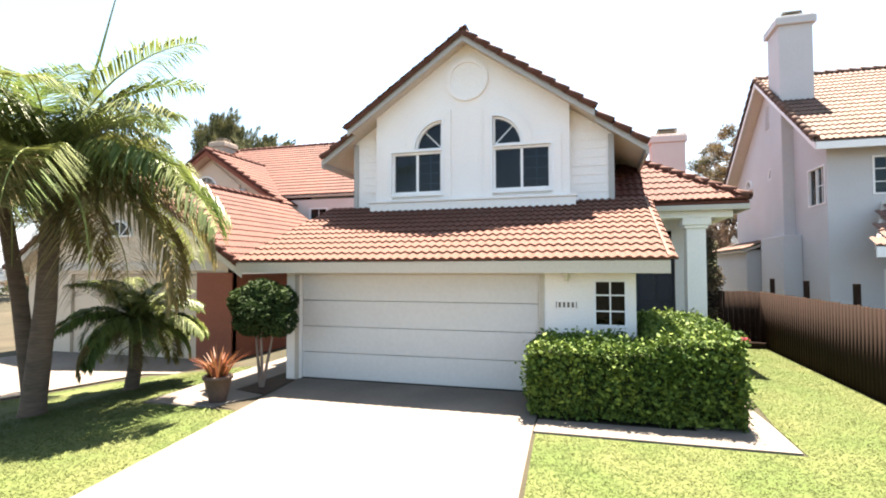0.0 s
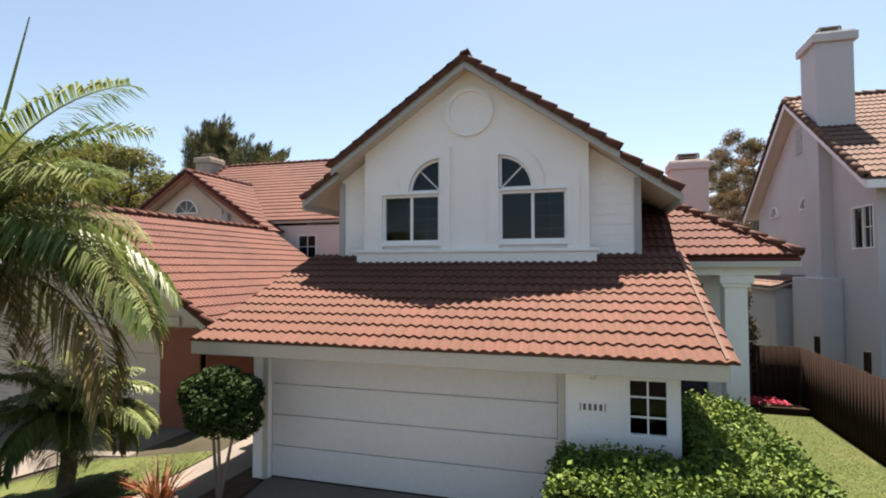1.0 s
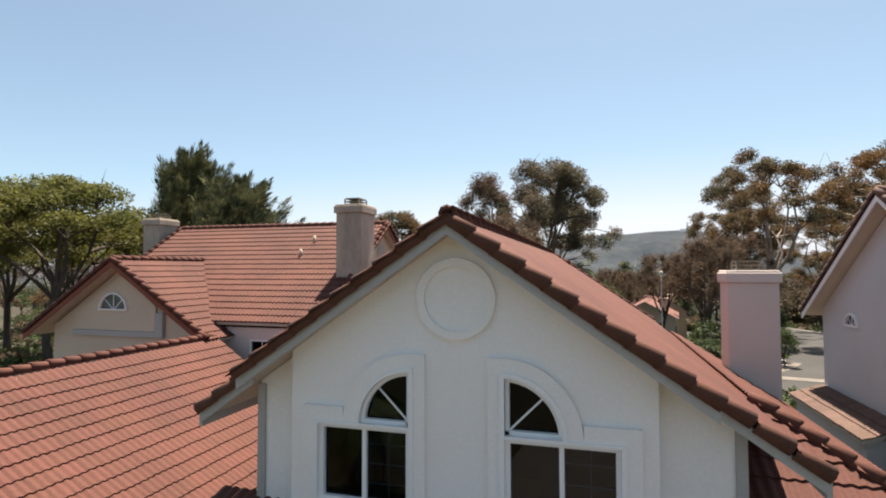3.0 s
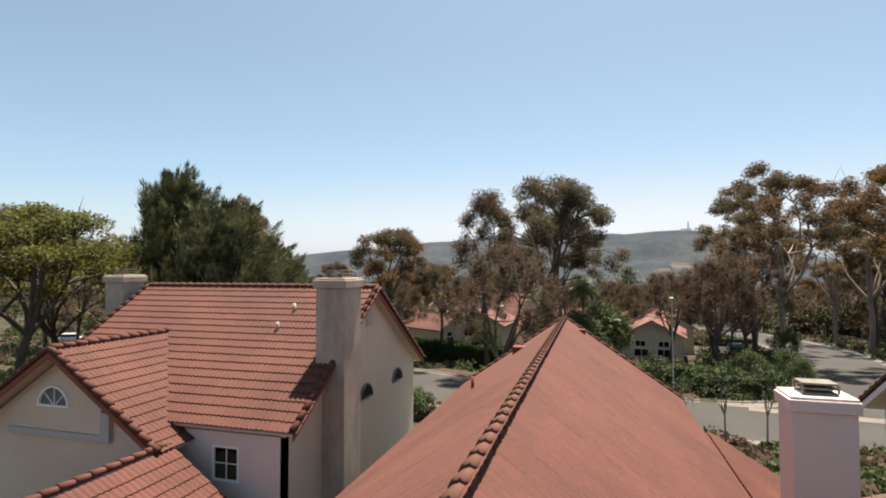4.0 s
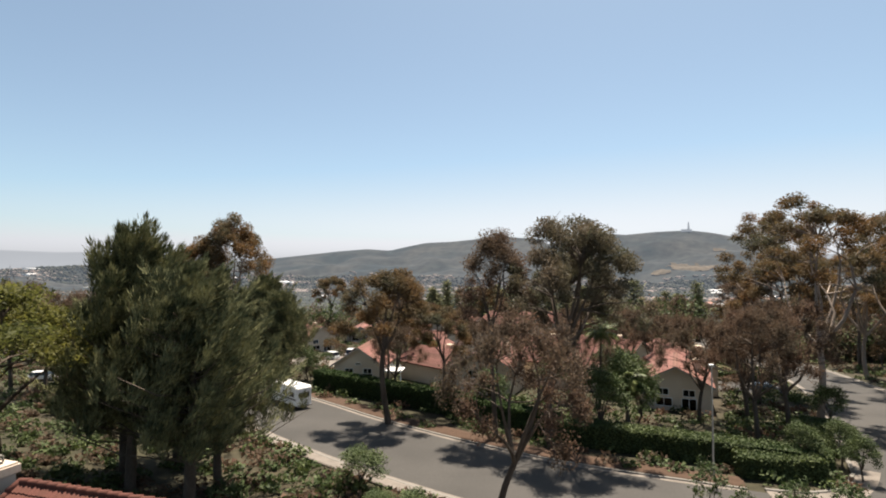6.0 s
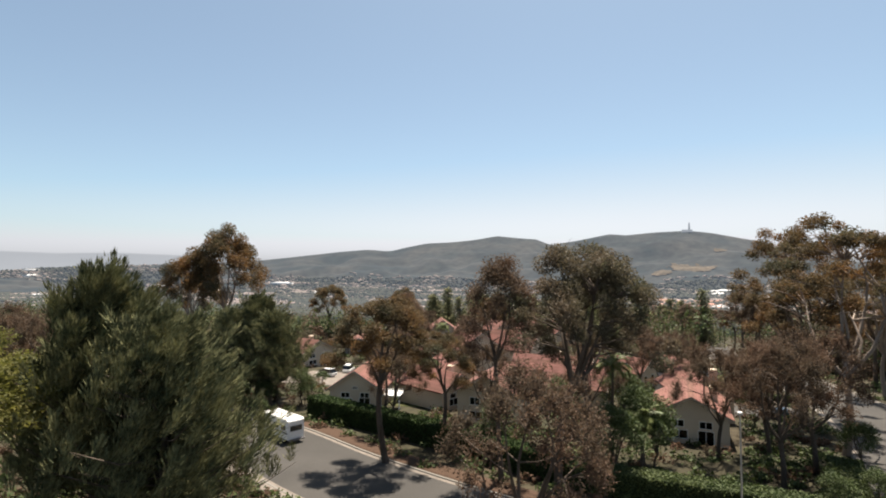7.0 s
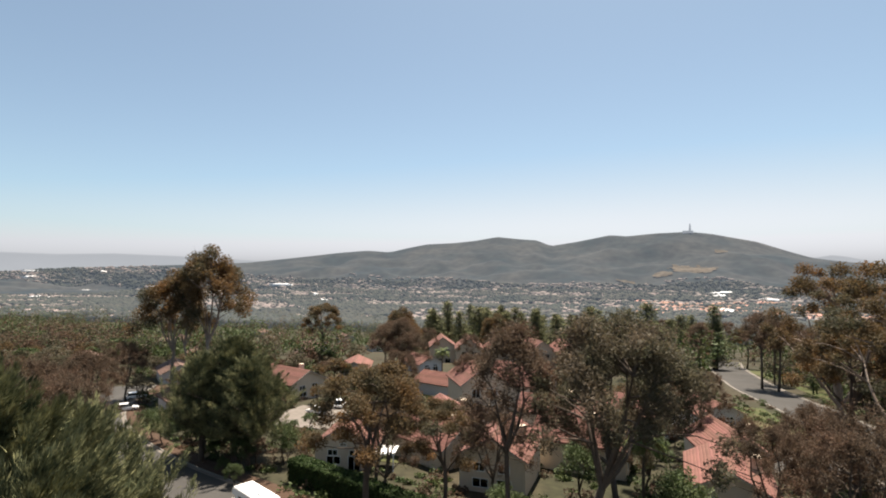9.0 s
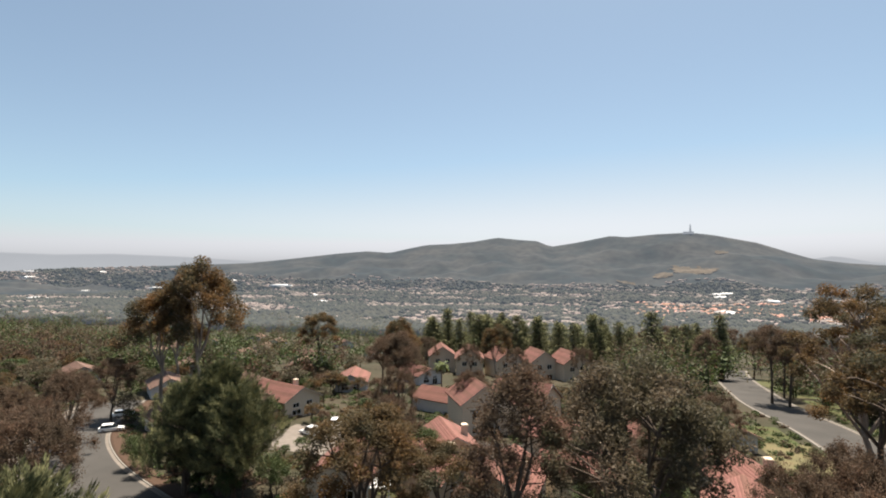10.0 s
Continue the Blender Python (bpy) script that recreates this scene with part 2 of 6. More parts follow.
M_FARTILE = mat("clay_roofs_haze_glow", (0.30, 0.165, 0.115), (0.24, 0.14, 0.10), 0.95, 0.01, 0.1, 0.1, 0, 1, "island", 0.4, glow=0.04, glow_col=(0.46, 0.57, 0.72))
# bare earth under the same painted-on haze glow
M_CUT = mat("hillside_earth_haze_glow", (0.067, 0.052, 0.036), (0.038, 0.032, 0.023), 1.0, 0.01, 0.06, 0.3, 0, 1, glow=0.035, glow_col=(0.42, 0.55, 0.74))


# ---- small builders ----
IN_WORLD = set()


def thing(name, label, category, base=(0, 0, 0), group="", kind="", local=False):
    ob = new(name)
    ob.empty_display_size = 0.2
    ob.location = base
    if not local:
        IN_WORLD.add(ob)
    return tagged(ob, label, category, group, kind)


def under(ob, parent):
    if parent is not None:
        ob.parent = parent
        if parent in IN_WORLD:
            ob.matrix_parent_inverse = Matrix.Translation(-parent.location)
    return ob


def part(name, bm, material, parent=None, label="", smooth=False):
    me = bpy.data.meshes.new(name)
    bm.normal_update()
    bm.to_mesh(me)
    bm.free()
    me.materials.append(material)
    if smooth:
        me.shade_smooth()
    ob = new(name, me)
    if label:
        ob["label"] = label
    return under(ob, parent)


def raw_mesh(name, verts, faces, material, smooth=False):
    me = bpy.data.meshes.new(name)
    v = np.asarray(verts, np.float32)
    f = np.asarray(faces, np.int32)
    k = f.shape[1]
    me.vertices.add(len(v)), me.loops.add(f.size), me.polygons.add(len(f))
    me.vertices.foreach_set("co", v.ravel())
    me.loops.foreach_set("vertex_index", f.ravel())
    me.polygons.foreach_set("loop_start", np.arange(0, f.size, k, dtype=np.int32))
    me.materials.append(material)
    me.update(calc_edges=True)
    if smooth:
        me.shade_smooth()
    return me


def raw_part(name, verts, faces, material, parent=None, label="", smooth=False, kind=""):
    ob = new(name, raw_mesh(name, verts, faces, material, smooth))
    tagged(ob, label, kind=kind)
    return under(ob, parent)


def box(bm, x0, x1, y0, y1, z0, z1, bevel=0.0):
    m = Matrix.LocRotScale(((x0 + x1) / 2, (y0 + y1) / 2, (z0 + z1) / 2), None, (abs(x1 - x0), abs(y1 - y0), abs(z1 - z0)))
    made = bmesh.ops.create_cube(bm, size=1, matrix=m)["verts"]
    if bevel:
        edges = {e for v in made for e in v.link_edges}
        bmesh.ops.bevel(bm, geom=list(edges), offset=bevel, segments=2, affect="EDGES", profile=0.5)
    return bm


def boxes(*rows, bevel=0.0):
    bm = bmesh.new()
    for r in rows:
        box(bm, *r, bevel=bevel)
    return bm


def prism(bm, points, shift):
    """A solid between a polygon of 3D points and the same one shifted."""
    a = [bm.verts.new(p) for p in points]
    b = [bm.verts.new(Vector(p) + Vector(shift)) for p in points]
    n = len(a)
    bm.faces.new(a), bm.faces.new(b[::-1])
    for i in range(n):
        bm.faces.new((a[i], b[i], b[(i + 1) % n], a[(i + 1) % n]))
    bmesh.ops.recalc_face_normals(bm, faces=bm.faces)
    return bm


def solid(points, shift):
    return prism(bmesh.new(), points, shift)


def wall_with_openings(u0, u1, z0, z1, openings, place, thick):
    """A wall of blocks round rectangular openings; place(u, d, z) gives the world point at depth d."""
    bm = bmesh.new()
    us = sorted({u0, u1, *(o[0] for o in openings), *(o[1] for o in openings)})
    zs = sorted({z0, z1, *(o[2] for o in openings), *(o[3] for o in openings)})
    for a, b in zip(us, us[1:]):
        run = None
        for c, d in zip(zs, zs[1:]):
            mid = ((a + b) / 2, (c + d) / 2)
            hole = any(o[0] < mid[0] < o[1] and o[2] < mid[1] < o[3] for o in openings)
            if not hole:
                run = (run[0], d) if run else (c, d)
            if (hole or d == zs[-1]) and run:
                prism(bm, [place(a, 0, run[0]), place(b, 0, run[0]), place(b, 0, run[1]), place(a, 0, run[1])],
                      Vector(place(a, thick, run[0])) - Vector(place(a, 0, run[0])))
                run = None
    bmesh.ops.remove_doubles(bm, verts=bm.verts, dist=1e-5)
    return bm


def facing_front(y):
    return lambda u, d, z: (u, y + d, z)


def facing_west(x):
    return lambda u, d, z: (x + d, u, z)


def facing_east(x):
    return lambda u, d, z: (x - d, u, z)


def window(parent, u0, u1, z0, z1, place, halves=1, bars=(0, 0), frame_w=0.05, label="white-framed window", inset=0.06, barred=None, bold=True):
    """A framed window in an opening: frame, mullions, thin glazing bars and a pane for each half."""
    bm = bmesh.new()

    def block(a, b, c, d, front, back):
        prism(bm, [place(a, front, c), place(b, front, c), place(b, front, d), place(a, front, d)],
              Vector(place(a, back, c)) - Vector(place(a, front, c)))

    f = frame_w
    block(u0, u1, z0, z0 + f, -0.02, inset + 0.05)
    block(u0, u1, z1 - f, z1, -0.02, inset + 0.05)
    block(u0, u0 + f, z0 + f, z1 - f, -0.02, inset + 0.05)
    block(u1 - f, u1, z0 + f, z1 - f, -0.02, inset + 0.05)
    step = (u1 - u0) / halves
    bmesh.ops.remove_doubles(bm, verts=bm.verts, dist=1e-5)
    win = part("window", bm, M_TRIM, parent, label)

    def bar(name, a, b, c, d, front, back):
        part(name, solid([place(a, front, c), place(b, front, c), place(b, front, d), place(a, front, d)],
                         Vector(place(a, back, c)) - Vector(place(a, front, c))), M_TRIM, win)

    for i in range(1, halves):
        bar("mullion", u0 + i * step - f / 2, u0 + i * step + f / 2, z0 + f, z1 - f, -0.005, inset + 0.04)
    if max(bars):
        for h in (range(halves) if barred is None else barred):
            for i in range(1, bars[0] + 1):
                u = u0 + h * step + i * step / (bars[0] + 1)
                w, g = (0.012, -0.025) if bold else (0.008, 0.012)
                bar("glazing_bar", u - w, u + w, z0 + f, z1 - f, inset + g, inset + g + 0.018)
            for i in range(1, bars[1] + 1):
                z = z0 + i * (z1 - z0) / (bars[1] + 1)
                bar("glazing_bar", u0 + h * step + f / 2, u0 + (h + 1) * step - f / 2, z - (0.012 if bold else 0.008), z + (0.012 if bold else 0.008), inset + (-0.024 if bold else 0.013), inset + (-0.007 if bold else 0.029))
    for h in range(halves):
        a, b = u0 + h * step + f * 0.4, u0 + (h + 1) * step - f * 0.4
        p = part("pane", solid([place(a, inset, z0 + f / 2), place(b, inset, z0 + f / 2), place(b, inset, z1 - f / 2), place(a, inset, z1 - f / 2)],
                               Vector(place(a, inset + 0.006, z0)) - Vector(place(a, inset, z0))), M_GLASS, win)
        p.visible_shadow = False
    return win


def room_shade_box(parent, x0, x1, y0, y1, z0, z1):
    """An added near-black box for the unlit room behind a front window: floor, ceiling, back and two sides."""
    part("room", boxes((x0, x1, y1, y1 + 0.04, z0, z1), (x0, x1, y0, y1, z0 - 0.04, z0), (x0, x1, y0, y1, z1, z1 + 0.04), (x0 - 0.04, x0, y0, y1, z0, z1), (x1, x1 + 0.04, y0, y1, z0, z1)), M_DARK, parent, "near-black box standing for the unlit room")


def arc(cx, cz, r, a0, a1, n=12):
    return [(cx + r * math.cos(radians(a0 + (a1 - a0) * i / n)), cz + r * math.sin(radians(a0 + (a1 - a0) * i / n))) for i in range(n + 1)]


def arch_window(parent, cx, cz, r, a0, a1, place, spokes=(45,), inset=0.06, label="white-framed arched window", frame_mat=None):
    """A half- or quarter-round window: curved frame, base bars, spokes and one pane."""
    bm = bmesh.new()
    outer, inner = arc(cx, cz, r, a0, a1), arc(cx, cz, r - 0.05, a0, a1)
    for i in range(12):
        prism(bm, [place(u, -0.02, z) for u, z in (outer[i], outer[i + 1], inner[i + 1], inner[i])],
              Vector(place(cx, inset + 0.05, cz)) - Vector(place(cx, -0.02, cz)))
    ends = [arc(cx, cz, r, a, a, 1)[0] for a in (a0, a1)]
    for (eu, ez), a in zip(ends, (a0, a1)):
        flat = abs(ez - cz) < 1e-3
        lo_u, hi_u = min(cx, eu), max(cx, eu)
        lo_z, hi_z = min(cz, ez), max(cz, ez)
        q = ([(lo_u, cz), (hi_u, cz), (hi_u, cz + 0.05), (lo_u, cz + 0.05)] if flat else
             [(cx - 0.0 if ends[0][0] > cx or ends[1][0] > cx else cx - 0.05, lo_z), (cx + 0.05 if ends[0][0] > cx or ends[1][0] > cx else cx, lo_z),
              (cx + 0.05 if ends[0][0] > cx or ends[1][0] > cx else cx, hi_z), (cx - 0.0 if ends[0][0] > cx or ends[1][0] > cx else cx - 0.05, hi_z)])
        prism(bm, [place(u, -0.015, z) for u, z in q], Vector(place(cx, inset + 0.04, cz)) - Vector(place(cx, -0.015, cz)))
    for s in spokes:
        du, dz = math.cos(radians(s)), math.sin(radians(s))
        nu, nz = -dz * 0.012, du * 0.012
        e = r - 0.03
        prism(bm, [place(u, inset - 0.025, z) for u, z in ((cx + nu, cz + nz), (cx + du * e + nu, cz + dz * e + nz), (cx + du * e - nu, cz + dz * e - nz), (cx - nu, cz - nz))],
              Vector(place(cx, 0.018, cz)) - Vector(place(cx, 0, cz)))
    win = part("arched_window", bm, (frame_mat or M_TRIM), parent, label)
    ring = arc(cx, cz, r - 0.02, a0, a1)
    loop = ring if abs(a1 - a0) > 170 else ring + [(cx, cz)]
    p = part("pane", solid([place(u, inset, z) for u, z in loop], Vector(place(cx, inset + 0.006, cz)) - Vector(place(cx, inset, cz))), M_GLASS, win)
    p.visible_shadow = False
    return win


def fill_round(bm, cx, cz, r, a0, a1, place, thick):
    """Wall filling between a round opening and the rectangle round it."""
    pts = arc(cx, cz, r, a0, a1)
    for i in range(12):
        (ua, za), (ub, zb) = pts[i], pts[i + 1]
        prism(bm, [place(ua, 0, za), place(ub, 0, zb), place(ub, 0, cz + r), place(ua, 0, cz + r)],
              Vector(place(cx, thick, cz)) - Vector(place(cx, 0, cz)))


# ---- roof tiles ----
TILE_W, ROW = 0.33, 0.36


def tile_shape(wave, front=0.062):
    us = np.linspace(0, TILE_W, 13)
    hs = wave * (0.5 - 0.5 * np.cos(2 * np.pi * us / (TILE_W / 2)))
    v = [(u, 0.0, h + front) for u, h in zip(us, hs)] + [(u, ROW + 0.05, h + 0.012) for u, h in zip(us, hs)]
    v += [(u, 0.006, h * 0.3 + 0.004) for u, h in zip(us, hs)] + [(u, 0.0, h + front) for u, h in zip(us, hs)]
    n = len(us)
    f = [(i, i + 1, n + 1 + i, n + i) for i in range(n - 1)] + [(2 * n + i, 2 * n + 1 + i, 3 * n + i + 1, 3 * n + i) for i in range(n - 1)]
    return np.array(v), np.array(f)


TILE_V, TILE_F = tile_shape(0.034, 0.046)
MID_V, _ = tile_shape(0.031, 0.046)
FLAT_V, _ = tile_shape(0.006, 0.013)
TILE_MESH = raw_mesh("roof_tile", TILE_V, TILE_F, M_TILE)


def axes_matrix(origin, u, v):
    u, v = Vector(u).normalized(), Vector(v).normalized()
    n = u.cross(v)
    m = Matrix((u, v, n)).transposed().to_4x4()
    m.translation = origin
    return m


def tiled_slope(parent, origin, u, v, length, rise, keep=None, singles=False, material=None, seed=1, offset=0.09, flat=False):
    """Rows of wavy tiles from the eave (origin, along u) up the slope v; keep(a, b) chooses by the tile's middle."""
    rng = random.Random(seed)
    m = axes_matrix(origin, u, v)
    m = m @ Matrix.Translation((0, 0, offset - (0.02 if flat else 0.06)))
    spots = []
    for j in range(int(rise / ROW + 0.5)):
        for i in range(int(length / TILE_W + 0.5)):
            a, b = i * TILE_W, j * ROW
            if keep is None or keep(a + TILE_W / 2, b + ROW / 2):
                spots.append((a + rng.uniform(-0.002, 0.002), b + rng.uniform(-0.008, 0.008), rng.uniform(-0.2, 0.2), rng.uniform(0, 0.003)))
    if singles:
        for a, b, r, h in spots:
            ob = new("roof_tile", TILE_MESH)
            ob.matrix_basis = m @ Matrix.Translation((a, b, h)) @ Matrix.Rotation(radians(r), 4, "Z")
            under(ob, parent)
        return
    if not spots:
        return
    s = np.array(spots)
    base = (FLAT_V if flat else MID_V)[None] + np.stack([s[:, 0], s[:, 1], s[:, 3]], 1)[:, None]
    mm = np.array(m)
    verts = base.reshape(-1, 3) @ mm[:3, :3].T + mm[:3, 3]
    faces = (TILE_F[None] + (np.arange(len(s)) * len(TILE_V))[:, None, None]).reshape(-1, 4)
    raw_part("roof_tiles", verts, faces, material or M_TILES, parent, "rows of wavy terracotta clay tiles", kind="stuff")


def cap_shape():
    v, f = [], []
    for k, (y, r, lift) in enumerate(((0, 0.115, 0.03), (0.42, 0.09, 0.0))):
        for i in range(7):
            a = radians(-42 + 264 * i / 6)
            v.append((r * math.cos(a), y, r * math.sin(a) + lift))
    for i in range(6):
        f.append((i, i + 1, 8 + i, 7 + i))
    for i in range(6):
        v_in = len(v)
        v.append((0.08 * math.cos(radians(-42 + 44 * i)), 0.0, 0.08 * math.sin(radians(-42 + 44 * i))))
    v.append((0.08 * math.cos(radians(222)), 0, 0.08 * math.sin(radians(222))))
    for i in range(6):
        f.append((14 + i, 15 + i, i + 1, i))
    return np.array(v), np.array(f)


CAP_V, CAP_F = cap_shape()
CAP_MESH = raw_mesh("ridge_tile", CAP_V, CAP_F, M_TILE)


def ridge_caps(parent, a, b, singles=False, material=None, seed=3, spacing=0.37):
    a, b = Vector(a), Vector(b)
    d = b - a
    n = max(1, int(d.length / spacing))
    v = d.normalized()
    side = v.cross(Vector((0, 0, 1))).normalized()
    up = side.cross(v)
    m = Matrix((side, v, up)).transposed().to_4x4()
    rng = random.Random(seed)
    allv, allf = [], []
    for i in range(n):
        m.translation = a + v * (i * d.length / n)
        r = m @ Matrix.Rotation(radians(rng.uniform(-1.5, 1.5)), 4, "Z")
        if singles:
            ob = new("ridge_tile", CAP_MESH)
            ob.matrix_basis = r
            under(ob, parent)
        else:
            rr = np.array(r)
            allf.append(CAP_F + len(allv) * len(CAP_V))
            allv.append(CAP_V @ rr[:3, :3].T + rr[:3, 3])
    if not singles:
        raw_part("ridge_tiles", np.concatenate(allv), np.concatenate(allf), material or M_TILES, parent, "overlapping rounded ridge tiles", kind="stuff")


def deck(parent, points, thick=0.09, material=None, label="boarded roof slab with painted edge"):
    pts = [Vector(p) for p in points]
    n = (pts[1] - pts[0]).cross(pts[2] - pts[0]).normalized()
    if n.z < 0:
        n = -n
    return part("roof", solid(pts, -n * thick), material or M_DECK, parent, label)


def gable_roof(parent, ridge_a, ridge_b, run_left, run_right, slope, singles=False, material=None, seed=1, caps=True, deck_mat=None, rakes=(True, True)):
    """A gable roof whose ridge runs from ridge_a to ridge_b; the runs are the horizontal widths of its two sides."""
    a, b = Vector(ridge_a), Vector(ridge_b)
    d = (b - a).normalized()
    left = Vector((0, 0, 1)).cross(d)
    for k, (out, run) in enumerate(((left, run_left), (-left, run_right))):
        lo_a, lo_b = a + out * run - Vector((0, 0, slope * run)), b + out * run - Vector((0, 0, slope * run))
        deck(parent, [a, b, lo_b, lo_a], material=deck_mat)
        up = (a - lo_a)
        if k == 0:
            tiled_slope(parent, lo_b, -d, up, (b - a).length, up.length, None, singles, material, seed + k)
        else:
            tiled_slope(parent, lo_a, d, up, (b - a).length, up.length, None, singles, material, seed + k)
        if caps:
            for use, top, low in ((rakes[0], a, lo_a), (rakes[1], b, lo_b)):
                if use:
                    ridge_caps(parent, low + Vector((0, 0, 0.07)), top + Vector((0, 0, 0.07)), False, material, seed + 5)
    if caps:
        ridge_caps(parent, a + Vector((0, 0, 0.07)), b + Vector((0, 0, 0.07)), singles, material, seed + 9)


# ---- lie of the land ----
LAND_Y = (-300, 24, 42, 75, 110, 150, 200, 280, 450, 800, 1500, 6000)
LAND_Z = (-0.02, -0.02, -2.8, -3.4, -5.5, -8.0, -11.0, -19.0, -34.0, -58.0, -80.0, -80.0)


def land(x, y):
    z = float(np.interp(y, LAND_Y, LAND_Z))
    s = min(1.0, max(0.0, (-1.6 - x) / 3.0)) * min(1.0, max(0.0, (24 - y) / 12.0))
    return z - 0.3 * s * s * (3 - 2 * s)


def grid_sheet(xs, ys, height, name, material, label, category, smooth=True):
    X, Y = np.meshgrid(xs, ys)
    Z = np.vectorize(height)(X, Y)
    v = np.stack([X, Y, Z], -1).reshape(-1, 3)
    w = len(xs)
    i = np.arange(len(ys) - 1)[:, None] * w + np.arange(w - 1)[None]
    f = np.stack([i, i + 1, i + w + 1, i + w], -1).reshape(-1, 4)
    return tagged(raw_part(name, v, f, material, smooth=smooth), label, category, kind="structure")


ys = sorted({*LAND_Y[1:-2], *np.arange(-40, 30, 1.5), *np.arange(30, 300, 6.0), *np.arange(300, 1600, 60.0), -300, -150, -80, 2200, 3200, 4800})
xs = sorted({*np.arange(-30, 30, 1.0), *np.arange(-150, 150, 8.0), *np.arange(-1800, 1801, 120.0), -4600, -3000, 3000, 4600})
grid_sheet(xs, ys, land, "ground", M_GROUND, "dry brownish ground with patchy low growth", "ground")

# ---- skylines: degrees to the left of +y, height in metres ----
HILLS = [(-75, -80), (-45, 0), (-31.35, 30.3), (-23.99, 44.4), (-21.46, 58.5), (-19.08, 83.8), (-17.42, 123.6), (-14.8, 191.7), (-11.04, 250.8), (-9.05, 270.1), (-5.94, 264.5), (-3.23, 249.2), (-1.56, 259.6), (1.88, 214.8), (4.53, 188.1), (6.01, 230.6), (7.82, 240.1), (10.26, 258.3), (12.73, 229.8), (15.2, 213.4), (17.99, 205.2), (20.15, 175.5), (22.0, 145.9), (24.44, 158.0), (27.44, 140.5), (33.25, 93.7), (36.57, 69.0), (39.76, 60.6), (46.15, 44.8), (54, 20), (62, -20), (75, -80)]
FAR_RANGE = [(-70, 30), (-31.38, 37.3), (-24.02, 65.5), (-23.0, 73.7), (-21.5, 101.8), (-20.52, 114.5), (-19.11, 96.5), (-18.27, 65.2), (9.06, 56.5), (36.05, 93.9), (42.84, 126.0), (48.46, 141.8), (52.67, 132.6), (56.47, 142.5), (68.15, 115.6)]
MAST = (617.0, 3831.0, 269.0)


# ---- the white house ----
PX, PZ, RS = 2.83, 7.98, 0.69            # ridge x, roof deck top at the ridge, roof slope
house = thing("white_house", "white stucco two-storey house with terracotta tile roofs", "house", (3, 5, 0))
LS = 0.37                                 # slope of the garage roof


def low_z(y):
    return 2.40 + LS * (y + 0.5)


def roof_z(x):
    return PZ - RS * abs(x - PX)


# garage walls
GX0, GX1 = -0.31, 6.54
front = facing_front(0.0)
part("wall", wall_with_openings(GX0, GX1, -0.1, 2.5, [(0, 4.88, -0.1, 2.13), (5.83, 6.40, 1.22, 2.06)], front, 0.16), M_STUCCO, house)
for x in (GX0, GX1 - 0.16):
    part("wall", solid([(x, 0.16, -0.1), (x, 5.5, -0.1), (x, 5.5, 3.9), (x, 3.6, 3.8), (x, 0.16, low_z(0.16) - 0.1)], (0.16, 0, 0)), M_STUCCO, house)
part("trim", boxes((-0.10, -0.01, -0.03, -0.004, 0, 2.13), (4.89, 4.98, -0.03, -0.004, 0, 2.13), (-0.10, 4.98, -0.03, -0.004, 2.132, 2.22), bevel=0.006), M_FASCIA, house, "cream garage door casing")
door = part("garage_door", boxes((0.01, 4.87, 0.13, 0.16, 0.0, 2.12)), M_GARAGE, house, "white sectional garage door")
for k in range(4):
    part("panel", boxes((0.015, 4.865, 0.09, 0.128, 0.02 + k * 0.53, 0.02 + k * 0.53 + 0.518), bevel=0.008), M_GARAGE, door)
part("weather_strip", boxes((0.01, 4.87, 0.085, 0.13, -0.012, 0.018)), M_RUBBER, door, "black rubber bottom seal")
window(house, 5.83, 6.40, 1.22, 2.06, front, 1, (1, 2), 0.045, "white-framed six-light garage window", 0.05)
room_shade_box(house, 5.6, 6.36, 0.165, 1.4, 0.9, 2.3)
room_shade_box(house, 0.6, 5.1, 3.185, 5.0, 3.95, 6.2)

# garage roof
deck(house, [(-1.1, -0.55, low_z(-0.55)), (7.0, -0.55, low_z(-0.55)), (7.0, 3.3, low_z(3.3)), (-1.1, 3.3, low_z(3.3))])
part("fascia", boxes((-1.1, 7.02, -0.60, -0.545, 2.17, 2.385), bevel=0.008), M_FASCIA, house, "cream painted eave board")
part("soffit", boxes((-1.08, 7.0, -0.545, -0.003, 2.19, 2.22)), M_FASCIA, house, "painted eave lining")
for x in (-1.12, 6.98):
    part("verge_board", solid([(x, -0.58, 2.17), (x, 3.3, low_z(3.3) - 0.28), (x, 3.3, low_z(3.3) - 0.02), (x, -0.58, 2.36)], (0.045, 0, 0)), M_FASCIA, house, "cream verge board")
part("verge_strip", solid([(6.98, -0.60, low_z(-0.60) + 0.05), (6.98, 3.3, low_z(3.3) + 0.05), (6.98, 3.3, low_z(3.3) + 0.105), (6.98, -0.60, low_z(-0.60) + 0.105)], (0.05, 0, 0)), M_TILEPALE, house, "mortared tile verge")

# upper storey walls: middle bay with two windows, set-back wings with lap siding
bay = facing_front(3.0)
BL, BR, BZ = 0.40, 5.33, 6.05
holes = [(0.86, 2.21, 4.15, 5.22), (3.50, 4.90, 4.15, 5.22), (1.49, 2.21, 5.26, 5.98), (3.50, 4.22, 5.26, 5.98)]
bm = wall_with_openings(BL, BR, 3.6, BZ, holes, bay, 0.18)
fill_round(bm, 2.21, 5.26, 0.72, 90, 180, bay, 0.18)
fill_round(bm, 3.50, 5.26, 0.72, 0, 90, bay, 0.18)
